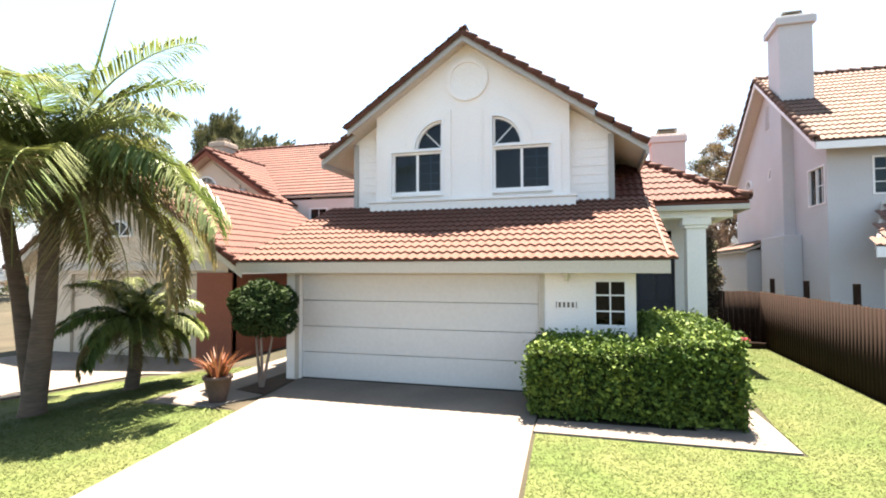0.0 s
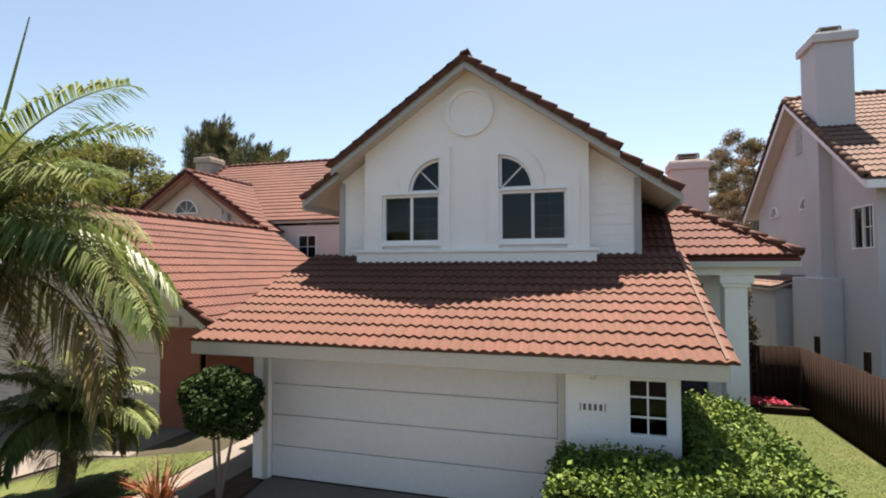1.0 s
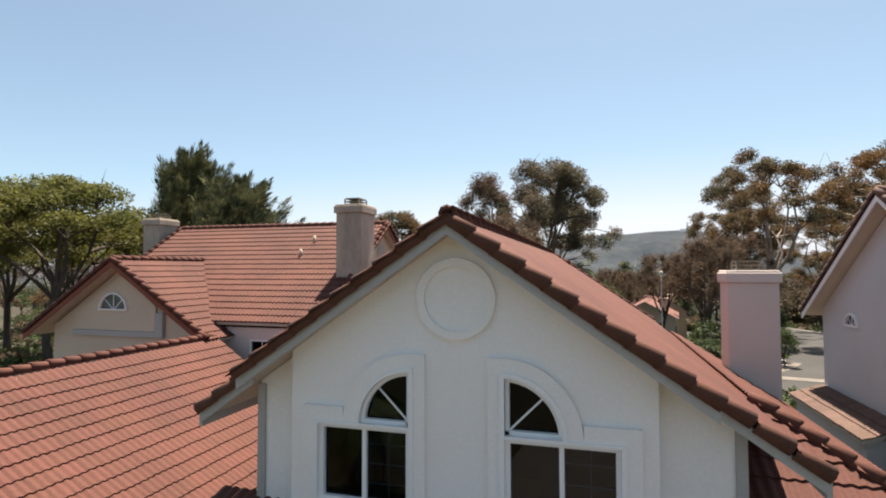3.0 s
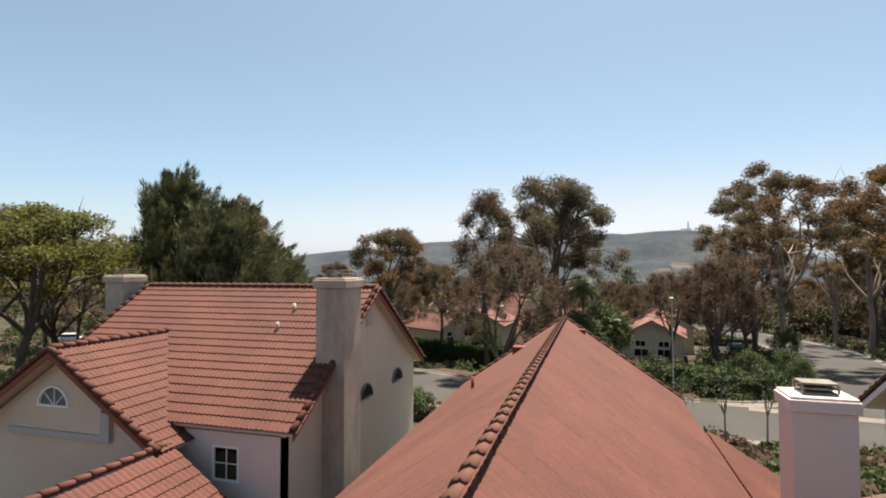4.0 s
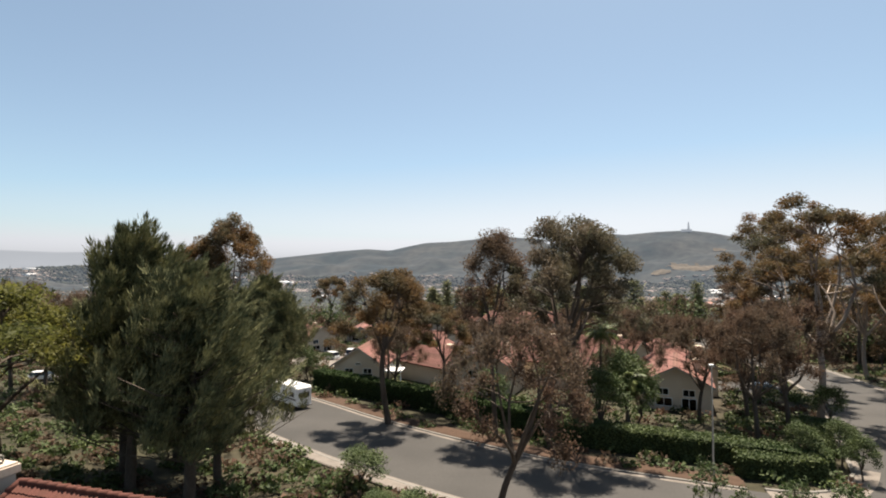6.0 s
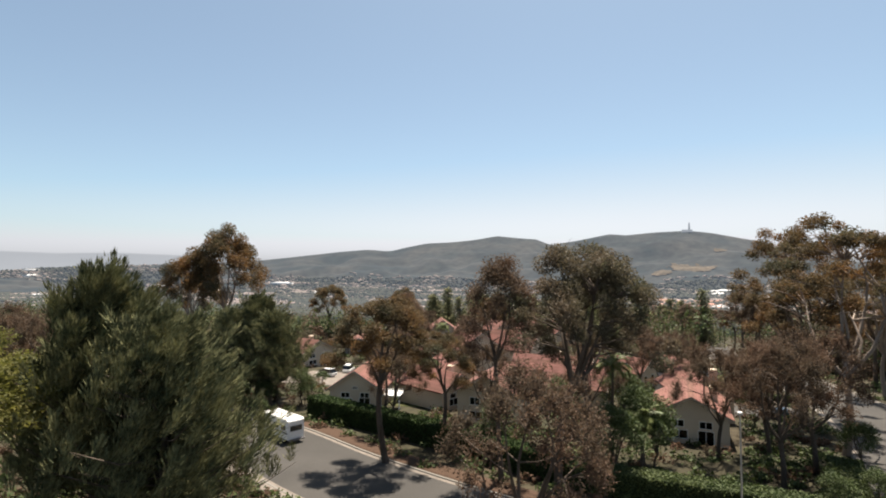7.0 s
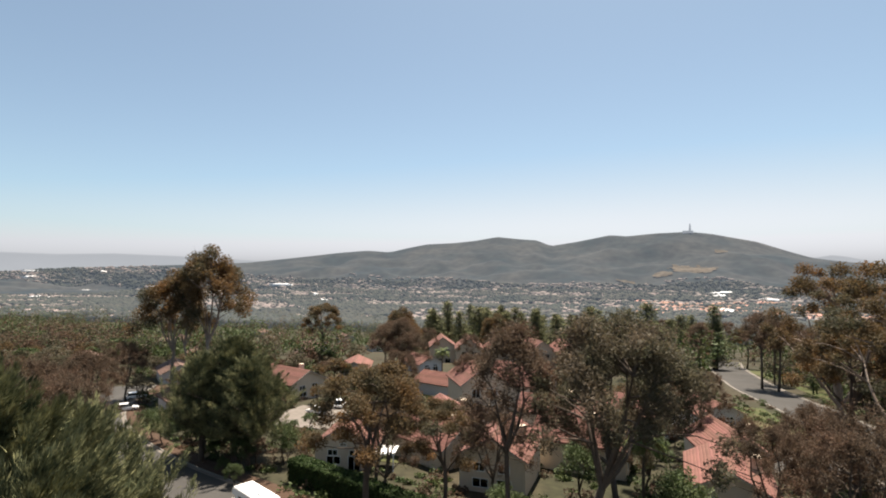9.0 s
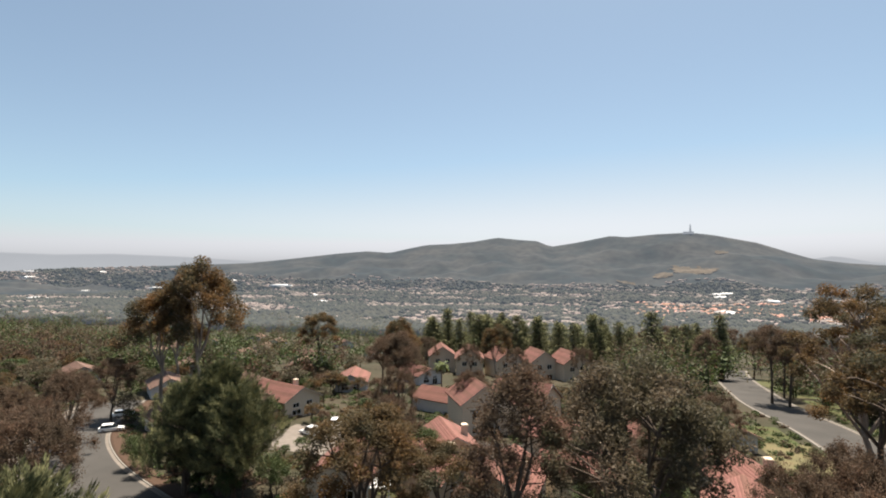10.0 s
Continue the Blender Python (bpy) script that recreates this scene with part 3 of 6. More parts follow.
prism(bm, [(BL, 3.0, BZ), (BR, 3.0, BZ), (BR, 3.0, roof_z(BR) - 0.1), (PX, 3.0, PZ - 0.1), (BL, 3.0, roof_z(BL) - 0.1)], (0, 0.18, 0))
part("bay_wall", bm, M_STUCCO, house)
for x in (BL, BR - 0.15):
    part("bay_side", boxes((x, x + 0.15, 3.182, 3.5, 3.6, roof_z(BL) - 0.12)), M_STUCCO, house)
for u0, u1, c0, a0, a1, sp in ((0.86, 2.21, 2.21, 90, 180, (135,)), (3.50, 4.90, 3.50, 0, 90, (45,))):
    window(house, u0, u1, 4.15, 5.22, bay, 2, (1, 3), 0.06, "white vinyl sliding window with thin glazing bars", 0.05, (1,), False)
    part("blind", boxes((u0 + 0.42, u0 + 0.66, 3.32, 3.34, 4.2, 5.18)), M_CURTAIN, house, "pale hanging curtain")
    arch_window(house, c0, 5.26, 0.72, a0, a1, bay, sp, label="white-framed quarter-round window")
for u0, u1, c0, a0, a1, s in ((0.86, 2.21, 2.21, 90, 180, -1), (3.50, 4.90, 3.50, 0, 90, 1)):
    t = 0.065
    bm = boxes((u0 - t, u1 + t, 2.90, 2.975, 4.15 - t, 4.148), (u0 - t, u0 - 0.002, 2.90, 2.975, 4.15, 5.22), (u1 + 0.002, u1 + t, 2.90, 2.975, 4.15, 5.22), (u0 - t, u1 + t, 2.90, 2.975, 5.222, 5.262))
    o, i = arc(c0, 5.264, 0.72 + t, a0, a1), arc(c0, 5.264, 0.722, a0, a1)
    for k in range(12):
        prism(bm, [(u, 2.90, z) for u, z in (o[k], o[k + 1], i[k + 1], i[k])], (0, 0.075, 0))
    box(bm, min(c0, c0 - s * t), max(c0, c0 - s * t), 2.90, 2.975, 5.264, 5.984 + t)
    part("window_casing", bm, M_TRIM, house, "white vinyl casing round the window")
part("sill", boxes((0.27, 5.46, 2.86, 3.0, 3.66, 3.93), (0.23, 5.50, 2.82, 3.0, 3.93, 4.0), bevel=0.015), M_STUCCO, house, "deep white stucco sill under the bay")
# raised stucco bands round the windows, the middle medallion and its ring
for s, u_in, u_out in ((-1, 2.21, 0.86), (1, 3.50, 4.90)):
    bm = bmesh.new()
    c = u_in
    a0, a1 = (90, 180) if s < 0 else (0, 90)
    o, i = arc(c, 5.26, 0.97, a0, a1), arc(c, 5.26, 0.74, a0, a1)
    for k in range(12):
        prism(bm, [(u, 2.925, z) for u, z in (o[k], o[k + 1], i[k + 1], i[k])], (0, 0.08, 0))
    edge = u_out + s * 0.24
    xa = c + s * 0.97
    prism(bm, [(min(xa, edge), 2.925, 5.24), (max(xa, edge), 2.925, 5.24), (max(xa, edge), 2.925, 5.46), (min(xa, edge), 2.925, 5.46)], (0, 0.08, 0))
    prism(bm, [(min(u_out, edge), 2.925, 4.0), (max(u_out, edge), 2.925, 4.0), (max(u_out, edge), 2.925, 5.24), (min(u_out, edge), 2.925, 5.24)], (0, 0.08, 0))
    inner = u_in - s * 0.22
    prism(bm, [(min(u_in, inner), 2.925, 4.0), (max(u_in, inner), 2.925, 4.0), (max(u_in, inner), 2.925, 6.23), (min(u_in, inner), 2.925, 6.23)], (0, 0.08, 0))
    part("window_surround", bm, M_STUCCO, house, "raised stucco band round the window")
bm = bmesh.new()
o, i = arc(2.85, 6.98, 0.54, 0, 360, 32), arc(2.85, 6.98, 0.43, 0, 360, 32)
for k in range(32):
    prism(bm, [(u, 2.94, z) for u, z in (o[k], o[k + 1], i[k + 1], i[k])], (0, 0.06, 0))
prism(bm, [(u, 2.985, z) for u, z in i[:-1]], (0, 0.02, 0))
bmesh.ops.remove_doubles(bm, verts=bm.verts, dist=0.0005)
part("medallion", bm, M_STUCCO, house, "round raised stucco medallion")
for a, b in ((-0.36, BL), (BR, 6.3)):
    prof = [(a, 3.35, 3.4), (b, 3.35, 3.4), (b, 3.35, roof_z(b) - 0.12), (a, 3.35, roof_z(a) - 0.12)]
    wing = part("wing_wall", solid(prof, (0, 0.15, 0)), M_STUCCO, house)
    for k in range(12):
        z = 3.86 + k * 0.21
        u0, u1 = (max(a + 0.12, PX - (PZ - 0.15 - z - 0.2) / RS), b) if a < 0 else (a, min(b - 0.12, PX + (PZ - 0.15 - z - 0.2) / RS))
        if u1 - u0 > 0.12 and z + 0.2 < 6.3:
            part("siding_board", solid([(u0, 3.335, z), (u1, 3.335, z), (u1, 3.348, z + 0.205), (u0, 3.348, z + 0.205)], (0, 0.012, 0)), M_STUCCO, wing)
for x in (-0.40, 6.21):
    part("corner_board", boxes((x, x + 0.13, 3.31, 3.36, 3.5, roof_z(x if x < 0 else x + 0.1) - 0.14), bevel=0.006), M_GREYTRIM, house, "grey corner board")
for a, b in ((-0.42, 0.4), (5.36, 6.36)):
    part("flashing", boxes((a, b, 3.27, 3.34, 3.80, 3.845)), M_TRIM, house, "white painted flashing strip")
for x in (-0.36, 6.15):
    part("side_wall", boxes((x, x + 0.15, 3.5, 20.0, 0 if x < 0 else 3.2, 5.55)), M_STUCCO, house)
part("back_wall", solid([(-0.36, 19.9, -3), (6.3, 19.9, -3), (6.3, 19.9, roof_z(6.3) - 0.1), (PX, 19.9, PZ - 0.1), (-0.36, 19.9, roof_z(-0.36) - 0.1)], (0, 0.15, 0)), M_STUCCO, house)

# main roof: the middle of the gable stands forward, the outer strips are set back
Y0, Y1, YB = 2.62, 3.02, 20.3
XL, XK, XR = -1.2, 3.08, 7.05
for s in (-1, 1):
    xe = XL if s < 0 else XR
    xk = PX + s * XK
    deck(house, [(PX, Y0, PZ), (PX, YB, PZ), (xk, YB, roof_z(xk)), (xk, Y0, roof_z(xk))])
    deck(house, [(xk, Y1, roof_z(xk)), (xk, YB, roof_z(xk)), (xe, YB, roof_z(xe)), (xe, Y1, roof_z(xe))])
    run = abs(xe - PX)
    rise = run * math.sqrt(1 + RS * RS)
    edge = XK * math.sqrt(1 + RS * RS)
    up = (-s * 1.0, 0, RS)
    # near strip
    if s > 0:
        tiled_slope(house, (xe, Y0, roof_z(xe)), (0, 1, 0), up, YB - Y0, rise, lambda a, b, q=rise - edge, r=Y1 - Y0: b > q or a > r, seed=21, flat=True)
    else:
        L0 = YB - Y0
        tiled_slope(house, (xe, YB, roof_z(xe)), (0, -1, 0), up, L0, rise, lambda a, b, q=rise - edge, r=L0 - (Y1 - Y0): b > q or a < r, seed=22, flat=True)
    # rake boards and caps
    for xa, xb, y in ((PX, xk, Y0), (xk, xe, Y1)):
        part("rake_board", solid([(xa, y - 0.03, roof_z(xa) - 0.02), (xb, y - 0.03, roof_z(xb) - 0.02), (xb, y - 0.03, roof_z(xb) - 0.17), (xa, y - 0.03, roof_z(xa) - 0.17)], (0, 0.045, 0)), M_GREYTRIM, house, "painted rake board")
        ridge_caps(house, (xb, y - 0.01, roof_z(xb) + 0.02), (xa, y - 0.01, roof_z(xa) + 0.02), True, seed=31 + s)
    ridge_caps(house, (xe, YB - 0.05, roof_z(xe) + 0.06), (PX, YB - 0.05, PZ + 0.06), False, seed=35)
    part("eave_board", boxes((xe - 0.03, xe + 0.03, Y1, YB, roof_z(xe) - 0.22, roof_z(xe) - 0.03)), M_GREYTRIM, house)
ridge_caps(house, (PX, Y0, PZ + 0.07), (PX, YB, PZ + 0.07), True, seed=41)
part("roof_vent", boxes((3.35, 3.65, 19.3, 19.6, roof_z(3.5) - 0.1, roof_z(3.5) + 0.2), bevel=0.02), M_DECKRED, house, "low box roof vent")
part("roof_vent", boxes((1.1, 1.65, 17.8, 18.3, roof_z(1.4) - 0.1, roof_z(1.4) + 0.2), bevel=0.02), M_DECKRED, house, "low box roof vent")
bm = bmesh.new()
bmesh.ops.create_cone(bm, cap_ends=True, segments=12, radius1=0.05, radius2=0.05, depth=0.5, matrix=Matrix.Translation((0.4, 14.4, roof_z(0.4) + 0.2)))
part("vent_pipe", bm, M_DECKRED, house, "grey plumbing vent pipe", True)

# entry porch and its hipped roof
ES, EZ, EY, EX = 0.62, 3.80, 3.85, 9.3
part("porch_beam", boxes((6.5, 9.0, 4.05, 4.35, 3.45, 3.78), (8.72, 9.0, 4.35, 14, 3.45, 3.74), bevel=0.01), M_STUCCO, house, "white stucco beam")
part("porch_column", boxes((8.0, 8.43, 4.15, 4.58, 0, 3.2), bevel=0.012), M_STUCCO, house, "square white stucco column")
part("column_cap", boxes((7.95, 8.48, 4.1, 4.63, 3.2, 3.28), (7.9, 8.53, 4.05, 4.68, 3.28, 3.45), bevel=0.012), M_STUCCO, house)
part("entry_wall", wall_with_openings(6.54, 8.6, -0.1, 3.75, [(6.92, 7.92, 0.0, 2.62), (7.50, 7.88, 2.80, 3.28)], facing_front(5.5), 0.15), M_STUCCO, house)
part("side_wall", boxes((8.45, 8.6, 5.65, 16, -1, 3.75)), M_STUCCO, house)
d = part("front_door", boxes((6.94, 7.90, 5.56, 5.61, 0.02, 2.60), bevel=0.01), M_NAVY, house, "dark navy front door")
part("door_panel", boxes((7.02, 7.38, 5.54, 5.562, 0.3, 1.2), (7.46, 7.82, 5.54, 5.562, 0.3, 1.2), (7.02, 7.38, 5.54, 5.562, 1.35, 2.4), (7.46, 7.82, 5.54, 5.562, 1.35, 2.4), bevel=0.01), M_NAVY, d)
window(house, 7.50, 7.88, 2.80, 3.28, facing_front(5.5), 1, (1, 1), 0.035, "small white-framed light over the door")
deck(house, [(6.3, EY, EZ), (EX, EY, EZ), (7.1, EY + 2.2, EZ + ES * 2.2), (6.3, EY + 2.2, EZ + ES * 2.2)], material=M_DECKRED, label="roof slab with clay-red underlay")
deck(house, [(EX, EY, EZ), (EX, 16, EZ), (7.1, 16, EZ + ES * 2.2), (7.1, EY + 2.2, EZ + ES * 2.2)], material=M_DECKRED, label="roof slab with clay-red underlay")
SL = math.sqrt(1 + ES * ES)
tiled_slope(house, (6.35, EY, EZ), (1, 0, 0), (0, 1, ES), EX - 6.35, 2.2 * SL, lambda a, b: a + 6.35 < EX - b / SL + 0.05, seed=51)
tiled_slope(house, (EX, EY, EZ), (0, 1, 0), (-1, 0, ES), 16 - EY, 2.2 * SL, lambda a, b: a > b / SL - 0.05, seed=52)
ridge_caps(house, (EX, EY, EZ + 0.07), (7.1, EY + 2.2, EZ + ES * 2.2 + 0.07), True, seed=53)
part("gutter", boxes((6.6, EX, EY - 0.05, EY + 0.03, EZ - 0.2, EZ - 0.07), (EX - 0.06, EX + 0.02, EY + 0.03, 16, EZ - 0.2, EZ - 0.07), bevel=0.02), M_FASCIA, house, "cream metal gutter")


def chimney(parent, x0, x1, y0, y1, z0, z1, material, cap_out=0.1):
    c = part("chimney", boxes((x0, x1, y0, y1, z0, z1 - 0.32), bevel=0.02), material, parent, "stucco chimney stack")
    part("chimney_crown", boxes((x0 - cap_out, x1 + cap_out, y0 - cap_out, y1 + cap_out, z1 - 0.318, z1 - 0.06), (x0 - cap_out * 0.4, x1 + cap_out * 0.4, y0 - cap_out * 0.4, y1 + cap_out * 0.4, z1 - 0.058, z1), bevel=0.02), material, c)
    mx, my = (x0 + x1) / 2, (y0 + y1) / 2
    w, l = (x1 - x0) * 0.28, (y1 - y0) * 0.28
    bm = boxes((mx - w, mx + w, my - l, my + l, z1 + 0.001, z1 + 0.05), (mx - w, mx + w, my - l, my + l, z1 + 0.22, z1 + 0.26), (mx - w, mx + w, my - l, my + l, z1 + 0.12, z1 + 0.15))
    for sx in (-1, 1):
        for sy in (-1, 1):
            box(bm, mx + sx * w - 0.02, mx + sx * w + 0.02, my + sy * l - 0.02, my + sy * l + 0.02, z1 + 0.05, z1 + 0.22)
    part("flue_cap", bm, M_FLUE, c, "slatted grey flue cap")
    return c


chimney(house, 8.0, 9.2, 11.6, 12.5, 3.0, 7.32, M_PINK, 0.06)

# lamp and number plate on the garage wall
lamp = thing("wall_lamp", "small cream wall lantern with frosted glass on white stucco", "lamp", (5.37, -0.02, 2.1))
part("back_plate", boxes((5.32, 5.42, -0.02, -0.003, 2.08, 2.26), bevel=0.006), M_FASCIA, lamp)
part("arm", boxes((5.355, 5.385, -0.13, -0.02, 2.2, 2.22)), M_FASCIA, lamp)
bm = bmesh.new()
bmesh.ops.create_cone(bm, cap_ends=True, segments=8, radius1=0.04, radius2=0.065, depth=0.15, matrix=Matrix.Translation((5.37, -0.11, 2.10)))
part("shade", bm, M_LAMP, lamp, "frosted glass shade")
bm = bmesh.new()
bmesh.ops.create_cone(bm, cap_ends=True, segments=8, radius1=0.08, radius2=0.02, depth=0.06, matrix=Matrix.Translation((5.37, -0.11, 2.205)))
part("lid", bm, M_FASCIA, lamp)
plate = thing("number_plate", "pale plaque with brown bars on white stucco wall", "sign", (5.37, -0.01, 1.6))
part("board", boxes((5.17, 5.57, -0.018, -0.003, 1.53, 1.68), bevel=0.005), M_STUCCO, plate)
for k in range(4):
    part("bar", boxes((5.235 + k * 0.075, 5.275 + k * 0.075, -0.024, -0.0185, 1.56, 1.65)), M_BROWNBAR, plate)
for x in (5.19, 5.535):
    part("scroll", boxes((x, x + 0.014, -0.024, -0.0185, 1.55, 1.66)), M_BROWNBAR, plate)


# ---- the cream house beside it ----
cream = thing("cream_house", "cream stucco house with terracotta roofs and two chimneys", "house", (-9, 9, -0.3))
GY = 2.62
part("wall", wall_with_openings(-11.3, -3.7, -0.5, 2.45, [(-9.55, -4.88, -0.5, 2.1)], facing_front(GY), 0.16), M_CREAM, cream)
bm = solid([(-11.3, GY, 2.45), (-3.7, GY, 2.45), (-3.7, GY, 2.6), (-7.0, GY, 4.8), (-7.8, GY, 4.8), (-11.3, GY, 2.5)], (0, 0.16, 0))
part("gable_wall", bm, M_CREAM, cream)
arch_window(cream, -7.68, 3.2, 0.5, 0, 180, facing_front(GY - 0.07), (45, 90, 135))
part("beam", boxes((-10.2, -4.3, GY - 0.06, GY - 0.003, 2.2, 2.42), bevel=0.01), M_FASCIA, cream, "painted beam over the garage")
gd = part("garage_door", boxes((-9.54, -4.89, GY + 0.12, GY + 0.15, -0.4, 2.09)), M_CREAM, cream, "cream sectional garage door")
for k in range(4):
    part("panel", boxes((-9.53, -4.9, GY + 0.09, GY + 0.118, -0.38 + k * 0.615, -0.38 + k * 0.615 + 0.603), bevel=0.008), M_CREAM, gd)
part("side_wall", boxes((-4.86, -3.7, GY - 0.05, GY - 0.004, -0.5, 2.15), (-3.86, -3.7, GY, 10.5, -0.5, 2.3)), M_RED, cream, "terracotta painted side wall")
gable_roof(cream, (-7.4, 2.2, 5.12), (-7.4, 10.7, 5.12), 4.3, 4.3, 0.676, seed=61, rakes=(True, False))
part("gutter", boxes((-3.1, -3.0, 2.2, 10.5, 2.12, 2.22)), M_TRIM, cream, "white metal gutter")
for s in (-1, 1):
    part("rake_board", solid([(-7.4, 2.17, 5.1), (-7.4 + s * 4.3, 2.17, 2.2), (-7.4 + s * 4.3, 2.17, 2.02), (-7.4, 2.17, 4.92)], (0, 0.04, 0)), M_FASCIA, cream, "painted rake board")
# upper storey
part("gable_wall", solid([(-14.4, 10.75, 2.5), (-8.0, 10.75, 2.5), (-8.0, 10.75, 5.35), (-11.2, 10.75, 7.5), (-14.4, 10.75, 5.35)], (0, 0.16, 0)), M_CREAM, cream)
part("gable_panel", solid([(-13.3, 10.66, 5.25), (-9.75, 10.66, 5.25), (-9.75, 10.66, 6.1), (-11.2, 10.66, 7.2), (-13.3, 10.66, 5.9)], (0, 0.085, 0)), M_CREAM, cream, "cream gable panel")
part("band", boxes((-13.4, -9.65, 10.62, 10.748, 5.05, 5.24), (-9.74, -9.4, 10.6, 10.748, 5.05, 5.9), bevel=0.01), M_GREYTRIM, cream, "brown-grey band")
arch_window(cream, -11.55, 5.95, 0.62, 0, 180, facing_front(10.6), (45, 90, 135))
part("wall", wall_with_openings(-8.0, -4.2, 2.0, 5.4, [(-6.6, -5.7, 4.0, 5.0)], facing_front(11.5), 0.16), M_PINK, cream)
window(cream, -6.6, -5.7, 4.0, 5.0, facing_front(11.5), 1, (1, 1))
gable_roof(cream, (-11.2, 10.2, 7.68), (-11.2, 14.8, 7.68), 3.95, 3.95, 0.66, seed=65, rakes=(True, False))
for s in (-1, 1):
    part("rake_board", solid([(-11.2, 10.17, 7.66), (-11.2 + s * 3.95, 10.17, 5.05), (-11.2 + s * 3.95, 10.17, 4.87), (-11.2, 10.17, 7.48)], (0, 0.04, 0)), M_RED, cream, "painted rake board")
gable_roof(cream, (-3.85, 17.0, 9.27), (-14.6, 17.0, 9.27), 5.7, 5.4, 0.65, seed=68)
part("east_wall", solid([(-4.2, 11.5, -1), (-4.2, 22.0, -3), (-4.2, 22.0, 6.0), (-4.2, 17.0, 9.1), (-4.2, 11.5, 5.5)], (-0.16, 0, 0)), M_CREAM, cream)
part("west_wall", boxes((-14.4, -14.24, 10.9, 22, -2, 5.6)), M_CREAM, cream)
part("back_wall", boxes((-14.4, -4.36, 21.85, 22, -3, 5.9)), M_CREAM, cream)
for y in (16.7, 19.85):
    arch_window(cream, y, 5.25, 0.55, 0, 180, facing_east(-4.14), (), label="dark arched window", frame_mat=M_STRIPE)
for k in range(8):
    part("vent_slat", boxes((-4.2, -4.15, 17.0 - 0.3, 17.0 + 0.3, 7.9 + k * 0.075, 7.95 + k * 0.075)), M_FASCIA, cream)
for s, yy, zz in ((-1, 11.3, 5.56), (1, 22.4, 5.76)):
    part("rake_board", solid([(-3.87, 17.0, 9.25), (-3.87, yy, zz), (-3.87, yy, zz - 0.18), (-3.87, 17.0, 9.07)], (0.04, 0, 0)), M_RED, cream, "painted rake board")
chimney(cream, -4.45, -3.45, 13.5, 14.7, -1, 9.75, M_STAINED, 0.07)
chimney(cream, -16.0, -15.05, 16.1, 17.2, -1, 9.8, M_STAINED, 0.08)
for x, y in ((-6.6, 15.7), (-6.7, 14.8)):
    z = 9.27 - 0.65 * (17 - y)
    bm = bmesh.new()
    bmesh.ops.create_cone(bm, cap_ends=True, segments=10, radius1=0.075, radius2=0.055, depth=0.36, matrix=Matrix.Translation((x, y, z + 0.17)))
    part("vent_pipe", bm, M_STAINED, cream, "painted plumbing vent pipe", True)

# ---- the grey house across the fence ----
grey = thing("grey_house", "pale grey stucco house with faded clay roof and chimney", "house", (17, 12, 0))
west = facing_west(12.3)
RY, RZ = 12.7, 9.36
bm = wall_with_openings(7.8, 17.6, -0.5, 5.5, [(7.95, 9.15, 4.1, 5.25)], west, 0.16)
prism(bm, [(12.3, 7.8, 5.5), (12.3, 17.6, 5.5), (12.3, 17.6, 5.95), (12.3, RY, 9.2), (12.3, 7.8, 5.95)], (0.16, 0, 0))
bmesh.ops.remove_doubles(bm, verts=bm.verts, dist=1e-5)
part("west_wall", bm, M_GREYHOUSE, grey)
window(grey, 7.95, 9.15, 4.1, 5.25, west, 2, (1, 1), 0.04, label="white-framed slider with glazing bars", barred=(0,))
for y in (12.3, 15.4):
    arch_window(grey, y, 5.55, 0.42, 0, 180, facing_west(12.24), (45, 90, 135))
for k in range(9):
    part("vent_slat", boxes((12.24, 12.298, RY - 0.45, RY + 0.35, 7.55 + k * 0.1, 7.61 + k * 0.1)), M_GREYHOUSE, grey)
ffront = facing_front(7.8)
part("front_wall", wall_with_openings(12.46, 24, -0.5, 5.7, [(13.4, 14.9, 4.3, 5.4), (13.6, 14.6, 0.6, 2.2)], ffront, 0.16), M_GREYHOUSE, grey)
window(grey, 13.4, 14.9, 4.3, 5.4, ffront, 2, (1, 2), label="white-framed window with glazing bars")
window(grey, 13.6, 14.6, 0.6, 2.2, ffront, 1, (0, 0))
part("back_wall", boxes((12.46, 24, 17.45, 17.6, -1, 5.7), (23.84, 24, 7.96, 17.45, -1, 5.7)), M_GREYHOUSE, grey)
gable_roof(grey, (11.85, RY, RZ), (24.4, RY, RZ), 5.45, 5.45, 0.66, material=M_TILEPALE, seed=71)
for s in (-1, 1):
    part("rake_board", solid([(11.83, RY, RZ - 0.02), (11.83, RY + s * 5.45, RZ - 0.66 * 5.45 - 0.02), (11.83, RY + s * 5.45, RZ - 0.66 * 5.45 - 0.2), (11.83, RY, RZ - 0.2)], (0.04, 0, 0)), M_TRIM, grey, "white rake board")
part("fascia", boxes((11.85, 24.4, 7.19, 7.24, 5.55, 5.75)), M_TRIM, grey, "white eave board")
chimney(grey, 11.95, 12.95, 10.3, 11.5, -0.5, 10.75, M_GREYHOUSE, 0.1)
part("chimney_breast", boxes((11.75, 12.3, 9.75, 12.1, -0.5, 3.3), bevel=0.03), M_GREYHOUSE, grey)
deck(grey, [(12.5, 5.7, 2.75), (24, 5.7, 2.75), (24, 7.8, 4.1), (13.6, 7.8, 4.1)])
tiled_slope(grey, (12.5, 5.7, 2.75), (1, 0, 0), (0, 1, 0.643), 11.5, 2.45, lambda a, b: a > b * 0.5, material=M_TILEPALE, seed=75)
part("fascia", boxes((12.5, 24, 5.62, 5.68, 2.5, 2.76)), M_TRIM, grey)
part("porch_wall", boxes((14.5, 14.7, 5.9, 7.8, -0.5, 2.7), (13.0, 13.2, 5.9, 6.1, -0.5, 2.6)), M_GREYHOUSE, grey)
